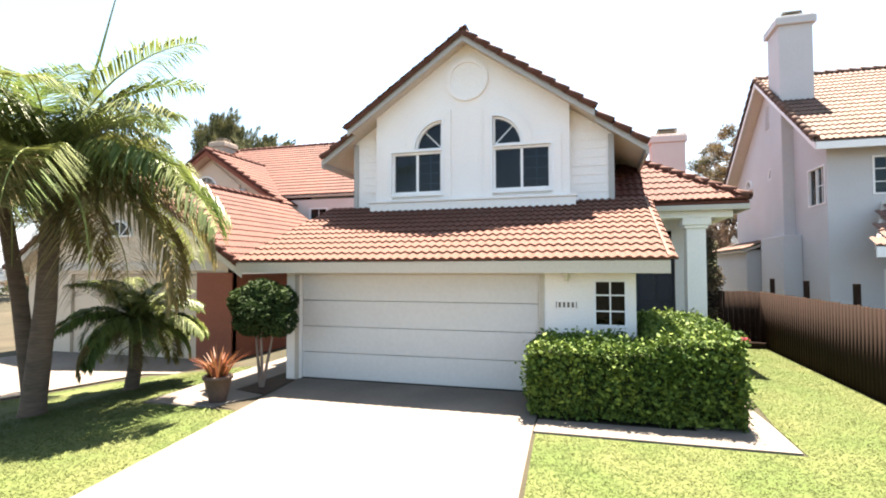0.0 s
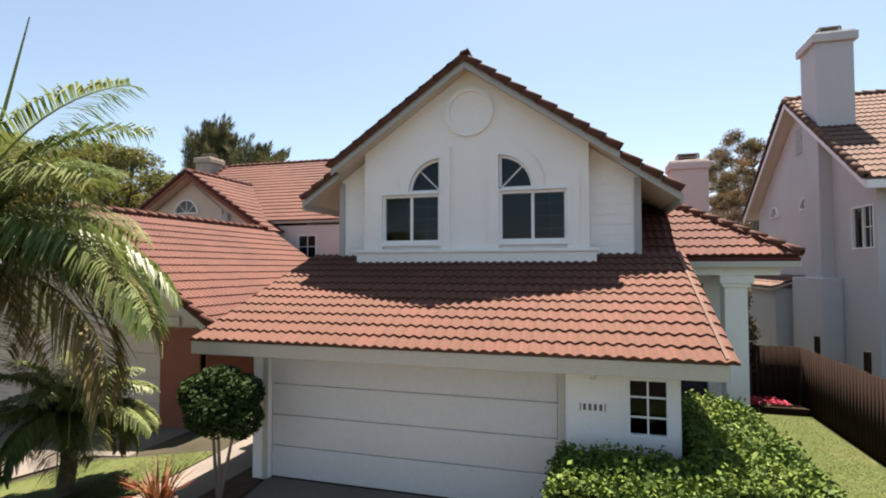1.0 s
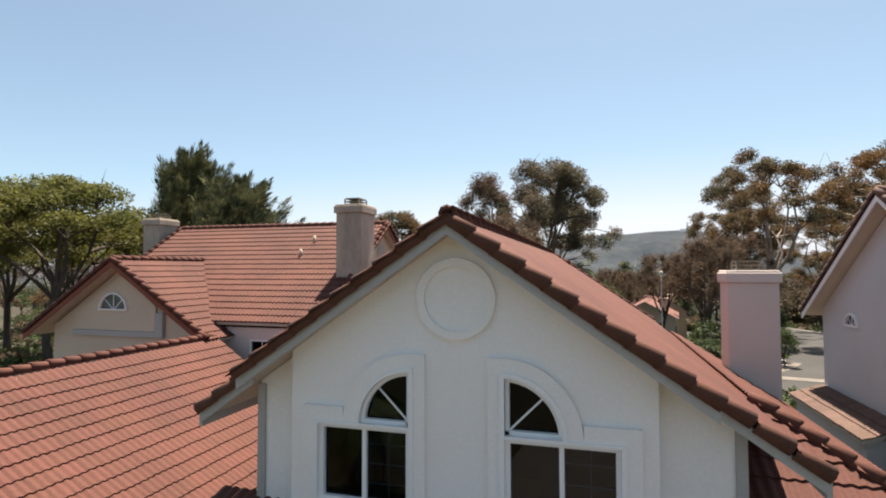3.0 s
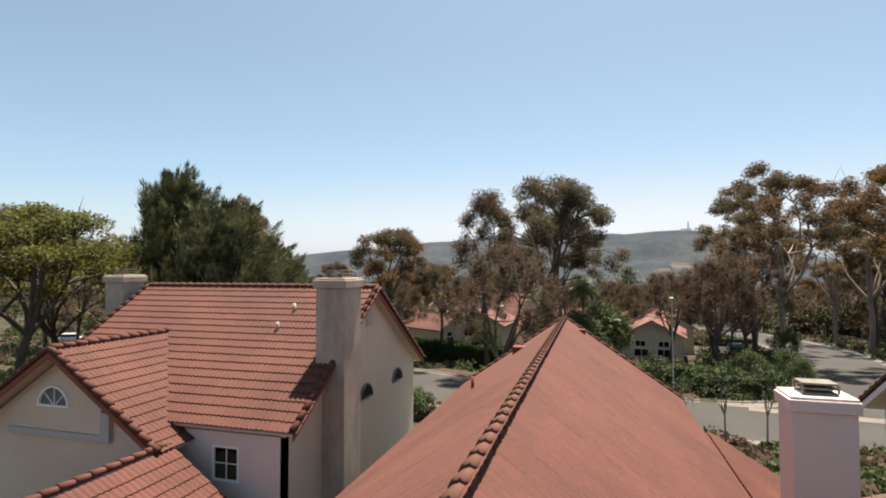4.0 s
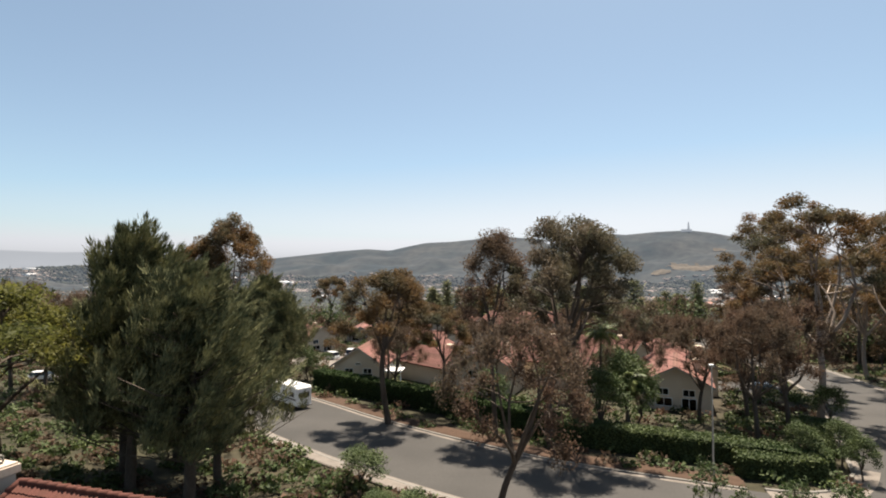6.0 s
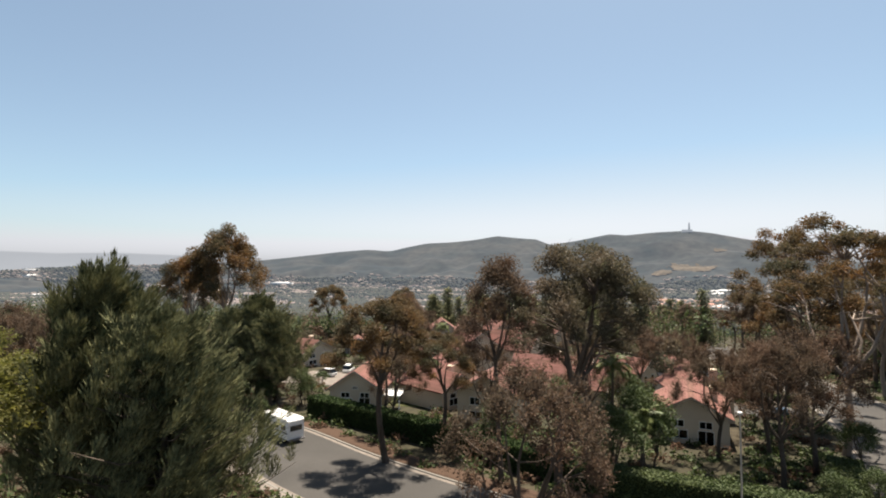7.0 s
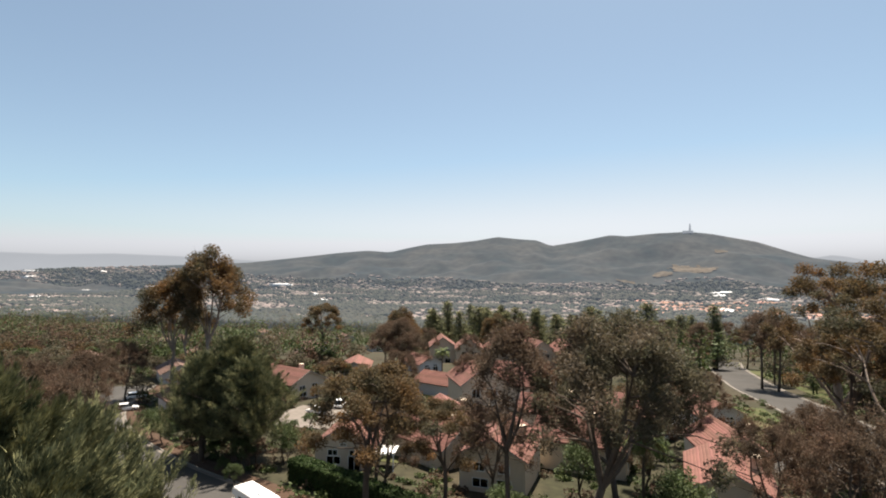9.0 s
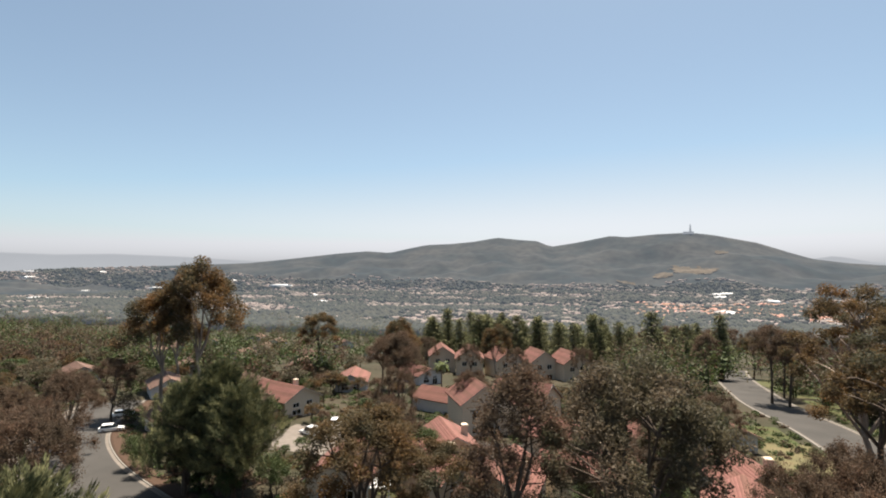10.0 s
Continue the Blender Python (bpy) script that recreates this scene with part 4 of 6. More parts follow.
deck(grey, [(11.2, 12.4, 2.9), (12.3, 12.4, 3.3), (12.3, 17.6, 3.3), (11.2, 17.6, 2.9)])
tiled_slope(grey, (11.2, 17.6, 2.9), (0, -1, 0), (1, 0, 0.36), 5.2, 1.15, material=M_TILEPALE, seed=77)
part("shed_wall", boxes((11.4, 11.5, 12.6, 17.5, -0.5, 2.85), (11.5, 12.29, 12.6, 12.7, -0.5, 2.9)), M_GREYHOUSE, grey)


# ---- paving ----
def slab_from_plan(name, plan, z, thick, material, label, category="pavement", kind="structure"):
    return tagged(part(name, solid([(x, y, z) for x, y in plan], (0, 0, -thick)), material), label, category, kind=kind)


slab_from_plan("driveway", [(-0.05, 0.08), (4.95, 0.08), (5.0, -2.2), (5.14, -5.0), (5.4, -14), (1.9, -14), (0.83, -5.5), (0.15, -1.0)], 0.0, 0.25, M_CONC, "pale sunlit concrete driveway before the garage", "driveway")
slab_from_plan("walkway", [(5.02, -2.22), (8.25, -2.22), (8.25, -1.1), (8.0, 5.4), (7.0, 5.4), (7.2, -1.62), (5.02, -1.62)], 0.015, 0.25, M_CONC, "pale concrete walkway along the hedge", "path")
slab_from_plan("side_path", [(-1.55, -2.35), (-0.2, -2.35), (0.1, -1.4), (-0.62, -1.2), (-0.62, 2.5), (-1.75, 2.5)], -0.0, 0.25, M_CONC, "pale concrete side path", "path")
slab_from_plan("neighbour_driveway", [(-10.2, 2.6), (-4.7, 2.6), (-2.0, 2.6), (-2.0, 1.2), (-4.6, 0.6), (-5.6, -3), (-7.5, -14), (-14, -14)], -0.27, 0.3, M_CONC, "pale concrete driveway with long shadows", "driveway")
slab_from_plan("planting_bed", [(-0.6, -1.2), (0.08, -1.3), (-0.08, -0.05), (-0.6, -0.05)], -0.005, 0.2, M_SOIL, "dark mulch bed by the garage", "bed")


# ---- leaves and blades ----
def leaf_quads(rng, centres, size, droop=0.3, narrow=0.5, pointed=False):
    """One small leaf for each centre, turned at random: a rhomb, or a pointed blade."""
    n = len(centres)
    d = rng.normal(size=(n, 3))
    d[:, 2] = d[:, 2] * 0.7 - droop
    d /= np.linalg.norm(d, axis=1)[:, None]
    e = np.cross(d, rng.normal(size=(n, 3)))
    e /= np.linalg.norm(e, axis=1)[:, None] + 1e-9
    s = size * rng.uniform(0.6, 1.4, (n, 1))
    a, b = d * s, e * s * narrow
    if pointed:
        v = np.stack([centres - a * 0.5 - b * 0.5, centres - a * 0.5 + b * 0.5, centres + a * 0.5], 1).reshape(-1, 3)
        return v, np.arange(3 * n).reshape(-1, 3)
    v = np.stack([centres - a * 0.5, centres + b * 0.5, centres + a * 0.5, centres - b * 0.5], 1).reshape(-1, 3)
    f = np.arange(4 * n).reshape(-1, 4)
    return v, f


def in_balls(rng, balls, n, shell=0.55):
    """Points in a set of balls (x, y, z, radius, flatness), more towards their outsides."""
    b = np.array(balls)
    w = b[:, 3] ** 2
    k = rng.choice(len(b), n, p=w / w.sum())
    d = rng.normal(size=(n, 3))
    d /= np.linalg.norm(d, axis=1)[:, None]
    r = b[k, 3] * (shell + (1 - shell) * rng.random(n)) * np.where(rng.random(n) < 0.25, rng.random(n), 1)
    p = d * r[:, None]
    p[:, 2] *= b[k, 4]
    return b[k, :3] + p


def tube(points, radii, sides=6):
    v, f = [], []
    pts = [Vector(p) for p in points]
    for i, p in enumerate(pts):
        d = (pts[min(i + 1, len(pts) - 1)] - pts[max(i - 1, 0)]).normalized()
        s = d.cross(Vector((0.31, 0.95, 0.1))).normalized()
        t = d.cross(s)
        for k in range(sides):
            a = 2 * math.pi * k / sides
            v.append(p + (s * math.cos(a) + t * math.sin(a)) * radii[i])
    for i in range(len(pts) - 1):
        for k in range(sides):
            q = (k + 1) % sides
            f.append((i * sides + k, i * sides + q, (i + 1) * sides + q, (i + 1) * sides + k))
    return np.array([tuple(p) for p in v]), np.array(f)


def joined(pieces):
    vs, fs, n = [], [], 0
    for v, f in pieces:
        vs.append(v), fs.append(f + n)
        n += len(v)
    return np.concatenate(vs), np.concatenate(fs)


def lawn(name, plan, z_of, count, seed, label):
    rng = np.random.default_rng(seed)
    px, py = np.array(plan).T
    pts = np.empty((0, 2))
    while len(pts) < count:
        q = rng.uniform((px.min(), py.min()), (px.max(), py.max()), (count, 2))
        inside = np.zeros(len(q), bool)
        for i in range(len(px)):
            j = i - 1
            cross = ((py[i] > q[:, 1]) != (py[j] > q[:, 1])) & (q[:, 0] < (px[j] - px[i]) * (q[:, 1] - py[i]) / (py[j] - py[i] + 1e-12) + px[i])
            inside ^= cross
        pts = np.concatenate([pts, q[inside]])
    pts = pts[:count]
    z = np.array([z_of(x, y) for x, y in pts])
    h, a = rng.uniform(0.006, 0.018, count), rng.uniform(0, 6.28, count)
    w = 0.008
    base = np.stack([pts[:, 0], pts[:, 1], z], 1)
    side = np.stack([np.cos(a) * w, np.sin(a) * w, 0 * a], 1)
    top = base + np.stack([rng.normal(0, 0.025, count), rng.normal(0, 0.025, count), h], 1)
    v = np.stack([base - side, base + side, top], 1).reshape(-1, 3)
    tagged(raw_part(name, v, np.arange(3 * count).reshape(-1, 3), M_BLADE), label, "grass", kind="stuff")


def turf(name, plan, label, lift=0.012):
    """A thin turf sheet that follows the land, cut to a plan by small squares."""
    px, py = np.array(plan).T
    bm = bmesh.new()
    bm.faces.new([bm.verts.new((x, y, 0)) for x, y in plan])
    for ax, lo, hi in ((0, px.min(), px.max()), (1, py.min(), py.max())):
        c = math.ceil(lo)
        while c < hi:
            co, no = ((c, 0, 0), (1, 0, 0)) if ax == 0 else ((0, c, 0), (0, 1, 0))
            bmesh.ops.bisect_plane(bm, geom=bm.verts[:] + bm.edges[:] + bm.faces[:], plane_co=co, plane_no=no)
            c += 1.0
    for v in bm.verts:
        v.co.z = land(v.co.x, v.co.y) + lift
    bmesh.ops.recalc_face_normals(bm, faces=bm.faces)
    return tagged(part(name, bm, M_LAWN), label, "lawn", kind="structure")


LAWN_R = [(5.05, -2.25), (8.3, -2.25), (8.3, -1.0), (8.75, 5.0), (8.8, 7.0), (10.4, 7.0), (10.4, -7), (5.3, -7)]
LAWN_L = [(0.35, -2.4), (-1.6, -2.4), (-1.75, 0.9), (-4.4, 0.5), (-5.5, -3), (-6.4, -7), (1.08, -7), (0.82, -5.5)]
turf("lawn_right", LAWN_R, "bright mown lawn beside the walkway")
turf("lawn_left", LAWN_L, "bright mown lawn under the palms")
lawn("grass_right", LAWN_R, lambda x, y: land(x, y) + 0.012, 60000, 1, "short bright green mown grass blades")
lawn("grass_left", LAWN_L, lambda x, y: land(x, y) + 0.012, 55000, 2, "short bright green mown grass blades")


# ---- front garden ----
def clipped_hedge(name, boxes_list, label, n, leaf, material, core, seed, group=""):
    """A clipped hedge: a dark green core of boxes and a rough skin of leaves."""
    rng = np.random.default_rng(seed)
    h = thing(name, label, "hedge", (boxes_list[0][0], boxes_list[0][2], boxes_list[0][4]), group)
    bm = bmesh.new()
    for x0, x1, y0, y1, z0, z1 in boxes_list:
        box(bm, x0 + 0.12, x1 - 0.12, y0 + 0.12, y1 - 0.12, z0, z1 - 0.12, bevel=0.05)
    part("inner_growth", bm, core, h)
    pts = []
    area = [2 * (b[1] - b[0] + b[3] - b[2]) * (b[5] - b[4]) + (b[1] - b[0]) * (b[3] - b[2]) for b in boxes_list]
    for b, a in zip(boxes_list, area):
        k = int(n * a / sum(area))
        lo, hi = np.array(b[::2]), np.array(b[1::2])
        q = rng.uniform(lo, hi, (k, 3))
        ax = rng.choice(5, k, p=np.array([(hi - lo)[1] * (hi - lo)[2]] * 2 + [(hi - lo)[0] * (hi - lo)[2]] * 2 + [(hi - lo)[0] * (hi - lo)[1]]) / (2 * (hi - lo)[1] * (hi - lo)[2] + 2 * (hi - lo)[0] * (hi - lo)[2] + (hi - lo)[0] * (hi - lo)[1]))
        for face, (axis, end) in enumerate(((0, lo), (0, hi), (1, lo), (1, hi), (2, hi))):
            m = ax == face
            q[m, axis] = end[axis]
        bulge = np.array([0.11 * noise.noise(Vector(p) * 2.1) for p in q])
        mid = (lo + hi) / 2
        out = (q - mid) / (hi - lo)
        out /= np.linalg.norm(out, axis=1)[:, None]
        q += out * (bulge - rng.normal(0.03, 0.075, k))[:, None]
        corner = (np.abs((q - mid) / (hi - lo)) > 0.46).sum(1) > 1
        q -= out * (corner * 0.08)[:, None]
        pts.append(q)
    v, f = leaf_quads(rng, np.concatenate(pts), leaf, 0.0, 0.6)
    raw_part("leaves", v, f, material, h)
    return h


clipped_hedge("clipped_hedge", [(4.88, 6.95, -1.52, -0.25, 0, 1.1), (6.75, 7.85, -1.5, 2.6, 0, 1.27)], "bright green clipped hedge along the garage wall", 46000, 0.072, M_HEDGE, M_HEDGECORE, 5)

topiary = thing("topiary_tree", "dark glossy clipped standard tree in mulch bed", "tree", (-0.3, -0.85, 0))
rng = np.random.default_rng(8)
limbs = [tube([(-0.3 + dx * 0.1, -0.85, -0.02), (-0.3 + dx * 0.5, -0.85 + dy * 0.3, 0.45), (-0.3 + dx, -0.85 + dy, 1.1)], [0.035, 0.028, 0.018]) for dx, dy in ((-0.18, 0.05), (0.05, -0.1), (0.2, 0.1))]
raw_part("trunk", *joined(limbs), M_PALEBARK, topiary, "thin forked grey stems", True)
v, f = leaf_quads(rng, in_balls(rng, [(-0.3, -0.85, 1.45, 0.55, 0.95), (-0.62, -0.9, 1.62, 0.36, 0.85), (0.06, -0.8, 1.66, 0.36, 0.8), (-0.3, -0.85, 1.82, 0.36, 0.7), (0.1, -0.9, 1.28, 0.36, 0.9), (-0.6, -0.8, 1.22, 0.34, 0.8), (-0.2, -1.15, 1.42, 0.34, 0.9)], 12000, 0.75), 0.075, 0.0, 0.6)
raw_part("crown", v, f, M_TOPIARY, topiary)

pot = thing("plant_pot", "tall brown clay pot on pale concrete path", "pot", (-0.35, -2.0, 0))
bm = bmesh.new()
prev = None
for z, r in ((0, 0.13), (0.02, 0.14), (0.2, 0.19), (0.38, 0.225), (0.385, 0.245), (0.44, 0.245), (0.44, 0.2), (0.40, 0.19)):
    ring = [bm.verts.new((-0.35 + r * math.cos(a * math.pi / 10), -2.0 + r * math.sin(a * math.pi / 10), z)) for a in range(20)]
    if prev:
        for a in range(20):
            bm.faces.new((prev[a], prev[(a + 1) % 20], ring[(a + 1) % 20], ring[a]))
    else:
        bm.faces.new(ring[::-1])
    prev = ring
bm.faces.new(prev)
part("pot_body", bm, M_POT, pot, smooth=True)
flax = thing("potted_plant", "orange-red spiky leaves growing in the pot", "plant", (-0.35, -2.0, 0.42))
sp = []
for k in range(70):
    a, l, lean = rng.uniform(0, 6.28), rng.uniform(0.3, 0.6), rng.uniform(0.15, 0.8)
    b = np.array((-0.35 + 0.1 * math.cos(a), -2.0 + 0.1 * math.sin(a), 0.38))
    d = np.array((math.cos(a) * lean, math.sin(a) * lean, 1.0))
    s = np.array((-math.sin(a), math.cos(a), 0)) * 0.018
    mid, tip = b + d * l * 0.55, b + d * l + np.array((math.cos(a) * lean * 0.2, math.sin(a) * lean * 0.2, -0.1 * lean))
    sp.append((np.array([b - s, b + s, mid + s, mid - s]), np.array([[0, 1, 2, 3]])))
    sp.append((np.array([mid - s, mid + s, tip + s * 0.1, tip - s * 0.1]), np.array([[0, 1, 2, 3]])))
raw_part("leaves", *joined(sp), M_FLAX, flax)


def frond(rng, base, heading, pitch, length, curl, leaflets, leaf_len, hang=0.35):
    """One feather palm leaf: the stalk's tube and its leaflets as folded strips."""
    pts, p = [], np.array(base, float)
    n = 14
    for i in range(n + 1):
        e = pitch - curl * (i / n) ** 1.3
        pts.append(p.copy())
        p = p + length / n * np.array((math.cos(heading) * math.cos(e), math.sin(heading) * math.cos(e), math.sin(e)))
    stalk = tube(pts, [0.028 * (1 - 0.85 * i / n) for i in range(n + 1)], 5)
    side = np.array((-math.sin(heading), math.cos(heading), 0))
    quads = []
    P = np.array(pts)
    for k in range(leaflets):
        t = 0.14 + 0.86 * k / leaflets
        q = t * n
        i = min(int(q), n - 1)
        o = P[i] + (P[i + 1] - P[i]) * (q - i)
        d = (P[i + 1] - P[i]) / np.linalg.norm(P[i + 1] - P[i])
        l = leaf_len * (0.35 + 1.1 * math.sin(math.pi * min(1, t * 0.85 + 0.12))) * rng.uniform(0.8, 1.1)
        for s in (-1, 1):
            g = side * s * 0.85 + d * rng.uniform(0.35, 0.6) + np.array((0, 0, rng.uniform(-0.1, 0.25)))
            g /= np.linalg.norm(g)
            m = o + g * l * 0.5
            e = m + (g * 0.75 + np.array((0, 0, -hang - rng.uniform(0, 0.4)))) * l * 0.5
            w = np.cross(g, (0, 0, 1.0))
            w = w / (np.linalg.norm(w) + 1e-6) * 0.016
            quads.append(np.stack([o - w * 0.5, o + w * 0.5, m + w, m - w]))
            quads.append(np.stack([m - w, m + w, e + w * 0.15, e - w * 0.15]))
    v = np.concatenate(quads)
    return stalk, (v, np.arange(len(v)).reshape(-1, 4))


def palm_tree(name, label, base, stems, seed, group=""):
    """stems: rows of foot offset, crown place, trunk radii, frond count, frond length, share of dry ones."""
    rng = np.random.default_rng(seed)
    t = thing(name, label, "palm tree", base, group)
    for foot, top, r0, r1, count, length, dry in stems:
        foot, top = np.array(foot), np.array(top)
        mid = (foot + top) / 2 + np.array((0.08, 0, 0))
        pts = [foot + (mid - foot) * k / 5 for k in range(5)] + [mid + (top - mid) * k / 5 for k in range(6)]
        rad = [r0 + (r1 - r0) * k / 10 + (0.03 if k == 0 else 0) for k in range(11)]
        trunk = raw_part("trunk", *tube(pts, rad, 12), M_PALMBARK, t, "ringed grey-brown trunk", True)
        stalks, fresh, old = [], [], []
        for k in range(count):
            a = 2.4 * k + rng.uniform(-0.3, 0.3)
            u = k / count
            s, l = frond(rng, top + np.array((0, 0, 0.1)), a, radians(72 - 80 * u + rng.uniform(-10, 10)), length * rng.uniform(0.85, 1.1), radians(70 + 40 * u), 104, length * 0.21, 0.3 + 0.5 * u)
            stalks.append(s)
            (old if u > 1 - dry else fresh).append(l)
        raw_part("stalk", *joined(stalks), M_RACHIS, t, "arching leaf stalks", True, "stuff")
        raw_part("crown", *joined(fresh), M_PALM, t, "feathery green fronds")
        if old:
            raw_part("dry_fronds", *joined(old), M_PALMDRY, t, "yellowing hanging fronds", kind="stuff")
    return t


palm_tree("feather_palm", "leaning feather palm with yellowing lower fronds on lawn", (-3.2, -3.2, -0.2),
          [((-3.1, -3.1, -0.3), (-2.75, -3.1, 3.6), 0.19, 0.13, 30, 3.25, 0.24), ((-3.75, -2.6, -0.3), (-4.3, -2.9, 3.8), 0.15, 0.11, 24, 3.2, 0.2)], 4)
palm_tree("small_palm", "small young feather palm on the lawn", (-3.1, -1.2, -0.25), [((-3.1, -1.2, -0.3), (-3.0, -1.2, 1.05), 0.14, 0.11, 34, 1.5, 0.1)], 6)

for x, y, top in ((2.1, 75.0, 10.4), (-43.0, 157.0, 9.5), (5.0, 70.0, 5.5)):
    palm_tree("street_palm", "feather palm with dark green fronds between roofs", (x, y, land(x, y)), [((x, y, land(x, y) - 0.3), (x + 0.3, y, land(x, y) + top), 0.2, 0.14, 24, 2.6, 0.15)], int(y), "palms between the houses")

raw_part("spear_leaf", *tube([(-2.74, -3.1, 3.65), (-1.95, -3.0, 5.7), (-1.56, -3.0, 6.85)], [0.035, 0.022, 0.008], 6), M_RACHIS, bpy.data.objects["feather_palm"], "unopened spear leaf", True)

# flower bed and shrub by the fence
bed = thing("flower_bed", "raised timber bed filled with dark mulch", "bed", (9.7, 7.2, 0))
part("timber_edge", boxes((9.0, 10.4, 6.85, 6.95, 0, 0.16), (9.0, 9.1, 6.95, 7.5, 0, 0.16), bevel=0.01), M_FENCE, bed)
part("mulch", boxes((9.1, 10.4, 6.95, 7.5, 0, 0.12)), M_SOIL, bed)
flowers = thing("flowers", "pink and red bedding flowers in a raised bed", "flowers", (9.6, 7.2, 0.12))
rng = np.random.default_rng(12)
v, f = leaf_quads(rng, in_balls(rng, [(9.35, 7.2, 0.2, 0.22, 0.6), (9.7, 7.25, 0.22, 0.2, 0.6), (9.95, 7.2, 0.18, 0.15, 0.6)], 700), 0.06, 0, 0.9)
raw_part("petals", v, f, M_FLOWER, flowers)
v, f = leaf_quads(rng, in_balls(rng, [(9.5, 7.2, 0.15, 0.3, 0.4), (9.9, 7.25, 0.15, 0.25, 0.4)], 600), 0.07, 0, 0.6)
raw_part("leaves", v, f, M_GREEN, flowers)
shrub = thing("tall_shrub", "olive shrub growing beside the porch column", "shrub", (9.1, 7.8, 0))
raw_part("stems", *joined([tube([(9.1, 7.8, 0), (9.1 + dx, 7.8, 1.2), (9.1 + 1.6 * dx, 7.85, 2.6)], [0.03, 0.02, 0.01]) for dx in (-0.12, 0.02, 0.15)]), M_BARK, shrub)
v, f = leaf_quads(rng, in_balls(rng, [(9.05, 7.8, 1.0, 0.4, 1.3), (9.2, 7.8, 1.9, 0.42, 1.3), (9.15, 7.8, 2.8, 0.35, 1.2)], 3000), 0.1, 0.2, 0.5)
raw_part("crown", v, f, M_GUM, shrub)


# ---- roads behind the houses ----
def offset_line(points, d):
    out = []
    for i, p in enumerate(points):
        t = (points[min(i + 1, len(points) - 1)] - points[max(i - 1, 0)]).normalized()
        out.append(p + Vector((-t.y, t.x)) * d)
    return out


def smooth_line(points, step=3.0):
    pts = [Vector(p) for p in points]
    out = []
    for i in range(len(pts) - 1):
        a, b, c, d = pts[max(i - 1, 0)], pts[i], pts[i + 1], pts[min(i + 2, len(pts) - 1)]
        n = max(2, int((c - b).length / step))
        for k in range(n):
            t = k / n
            out.append(0.5 * (2 * b + (c - a) * t + (2 * a - 5 * b + 4 * c - d) * t * t + (3 * b - a - 3 * c + d) * t ** 3))
    return out + [pts[-1]]


def ribbon(name, line, left, right, lift, material, label, category, skirt=0.0):
    a, b = offset_line(line, left), offset_line(line, right)
    n = 5
    v, f = [], []
    for p, q in zip(a, b):
        for k in range(n):
            r = p + (q - p) * (k / (n - 1))
            v.append((r.x, r.y, land(r.x, r.y) + lift))
        if skirt:
            v.append((q.x, q.y, land(q.x, q.y) + lift - skirt))
            v.append((p.x, p.y, land(p.x, p.y) + lift - skirt))
    w = n + (2 if skirt else 0)
    for i in range(len(line) - 1):
        ring = list(range(n)) + ([n, n + 1] if skirt else [])
        pairs = list(zip(ring, ring[1:])) + ([(n + 1, 0)] if skirt else [])
        for x, y in pairs:
            f.append((i * w + x, i * w + y, (i + 1) * w + y, (i + 1) * w + x))
    return tagged(raw_part(name, v, f, material), label, category, kind="structure")


ROAD_A = smooth_line([(60, 44), (40, 46), (20, 48), (0, 50.5), (-12, 54), (-27, 60.5), (-42, 68.5), (-62, 76), (-85, 88), (-104, 104), (-122, 130)])
ROAD_B = smooth_line([(28, 52), (31.5, 64), (37.2, 86), (41.5, 104), (44, 124), (45, 154), (42.5, 190), (45.5, 225), (51, 265), (58, 300)])
ribbon("road", ROAD_A, 6.3, -6.3, 0.06, M_ASPH, "worn grey asphalt street with tree shadows", "road")
ribbon("road", ROAD_B, 6.4, -6.4, 0.075, M_ASPH, "worn grey asphalt side street", "road")
west_part = [p for p in ROAD_A if p.x < 15]
east_part = [p for p in ROAD_A if p.x > 39]
for line in (west_part, east_part):
    ribbon("gutter", line, -5.75, -6.3, 0.075, M_CONC, "pale concrete gutter strip along the street", "gutter")
    ribbon("kerb", line, -6.3, -6.55, 0.2, M_KERB, "pale concrete kerb", "kerb", 0.25)
ribbon("gutter", ROAD_A, 6.3, 5.8, 0.075, M_CONC, "pale concrete gutter strip along the street", "gutter")
ribbon("kerb", ROAD_A, 6.3, 6.6, 0.2, M_KERB, "pale concrete kerb", "kerb", 0.25)
ribbon("pavement", ROAD_A, 6.6, 7.9, 0.19, M_CONC, "pale concrete footpath along the street", "pavement", 0.25)
ribbon("planting_strip", west_part, -6.55, -9.2, 0.14, M_SOIL, "dark mulch strip between kerb and hedge", "bed", 0.2)
upper = [p for p in ROAD_B if p.y > 60]
for side in (1, -1):
    ribbon("kerb", upper, side * 6.4, side * 6.8, 0.2, M_KERB, "pale concrete kerb", "kerb", 0.25)
    ribbon("gutter", upper, side * 5.9, side * 6.4, 0.085, M_CONC, "pale concrete gutter strip along the side street", "gutter")
# street corner: the kerb bends round from one street into the other, with a ramp and a gutter across the mouth
corner = smooth_line([(15.2, 55.3), (18.0, 55.5), (21.0, 57.0), (23.2, 60.0), (25.0, 63.5)], 0.6)
ribbon("kerb", corner, 0.3, 0.0, 0.2, M_KERB, "pale concrete kerb bending round the corner", "kerb", 0.25)
ribbon("gutter", corner, 0.0, -1.7, 0.088, M_CONC, "pale concrete apron round the corner", "gutter")
ribbon("gutter", smooth_line([(17.5, 53.2), (24, 52.0), (32, 51.2), (40, 52.0)], 1.0), 0.9, -0.9, 0.092, M_CONC, "pale concrete gutter across the street mouth", "gutter")


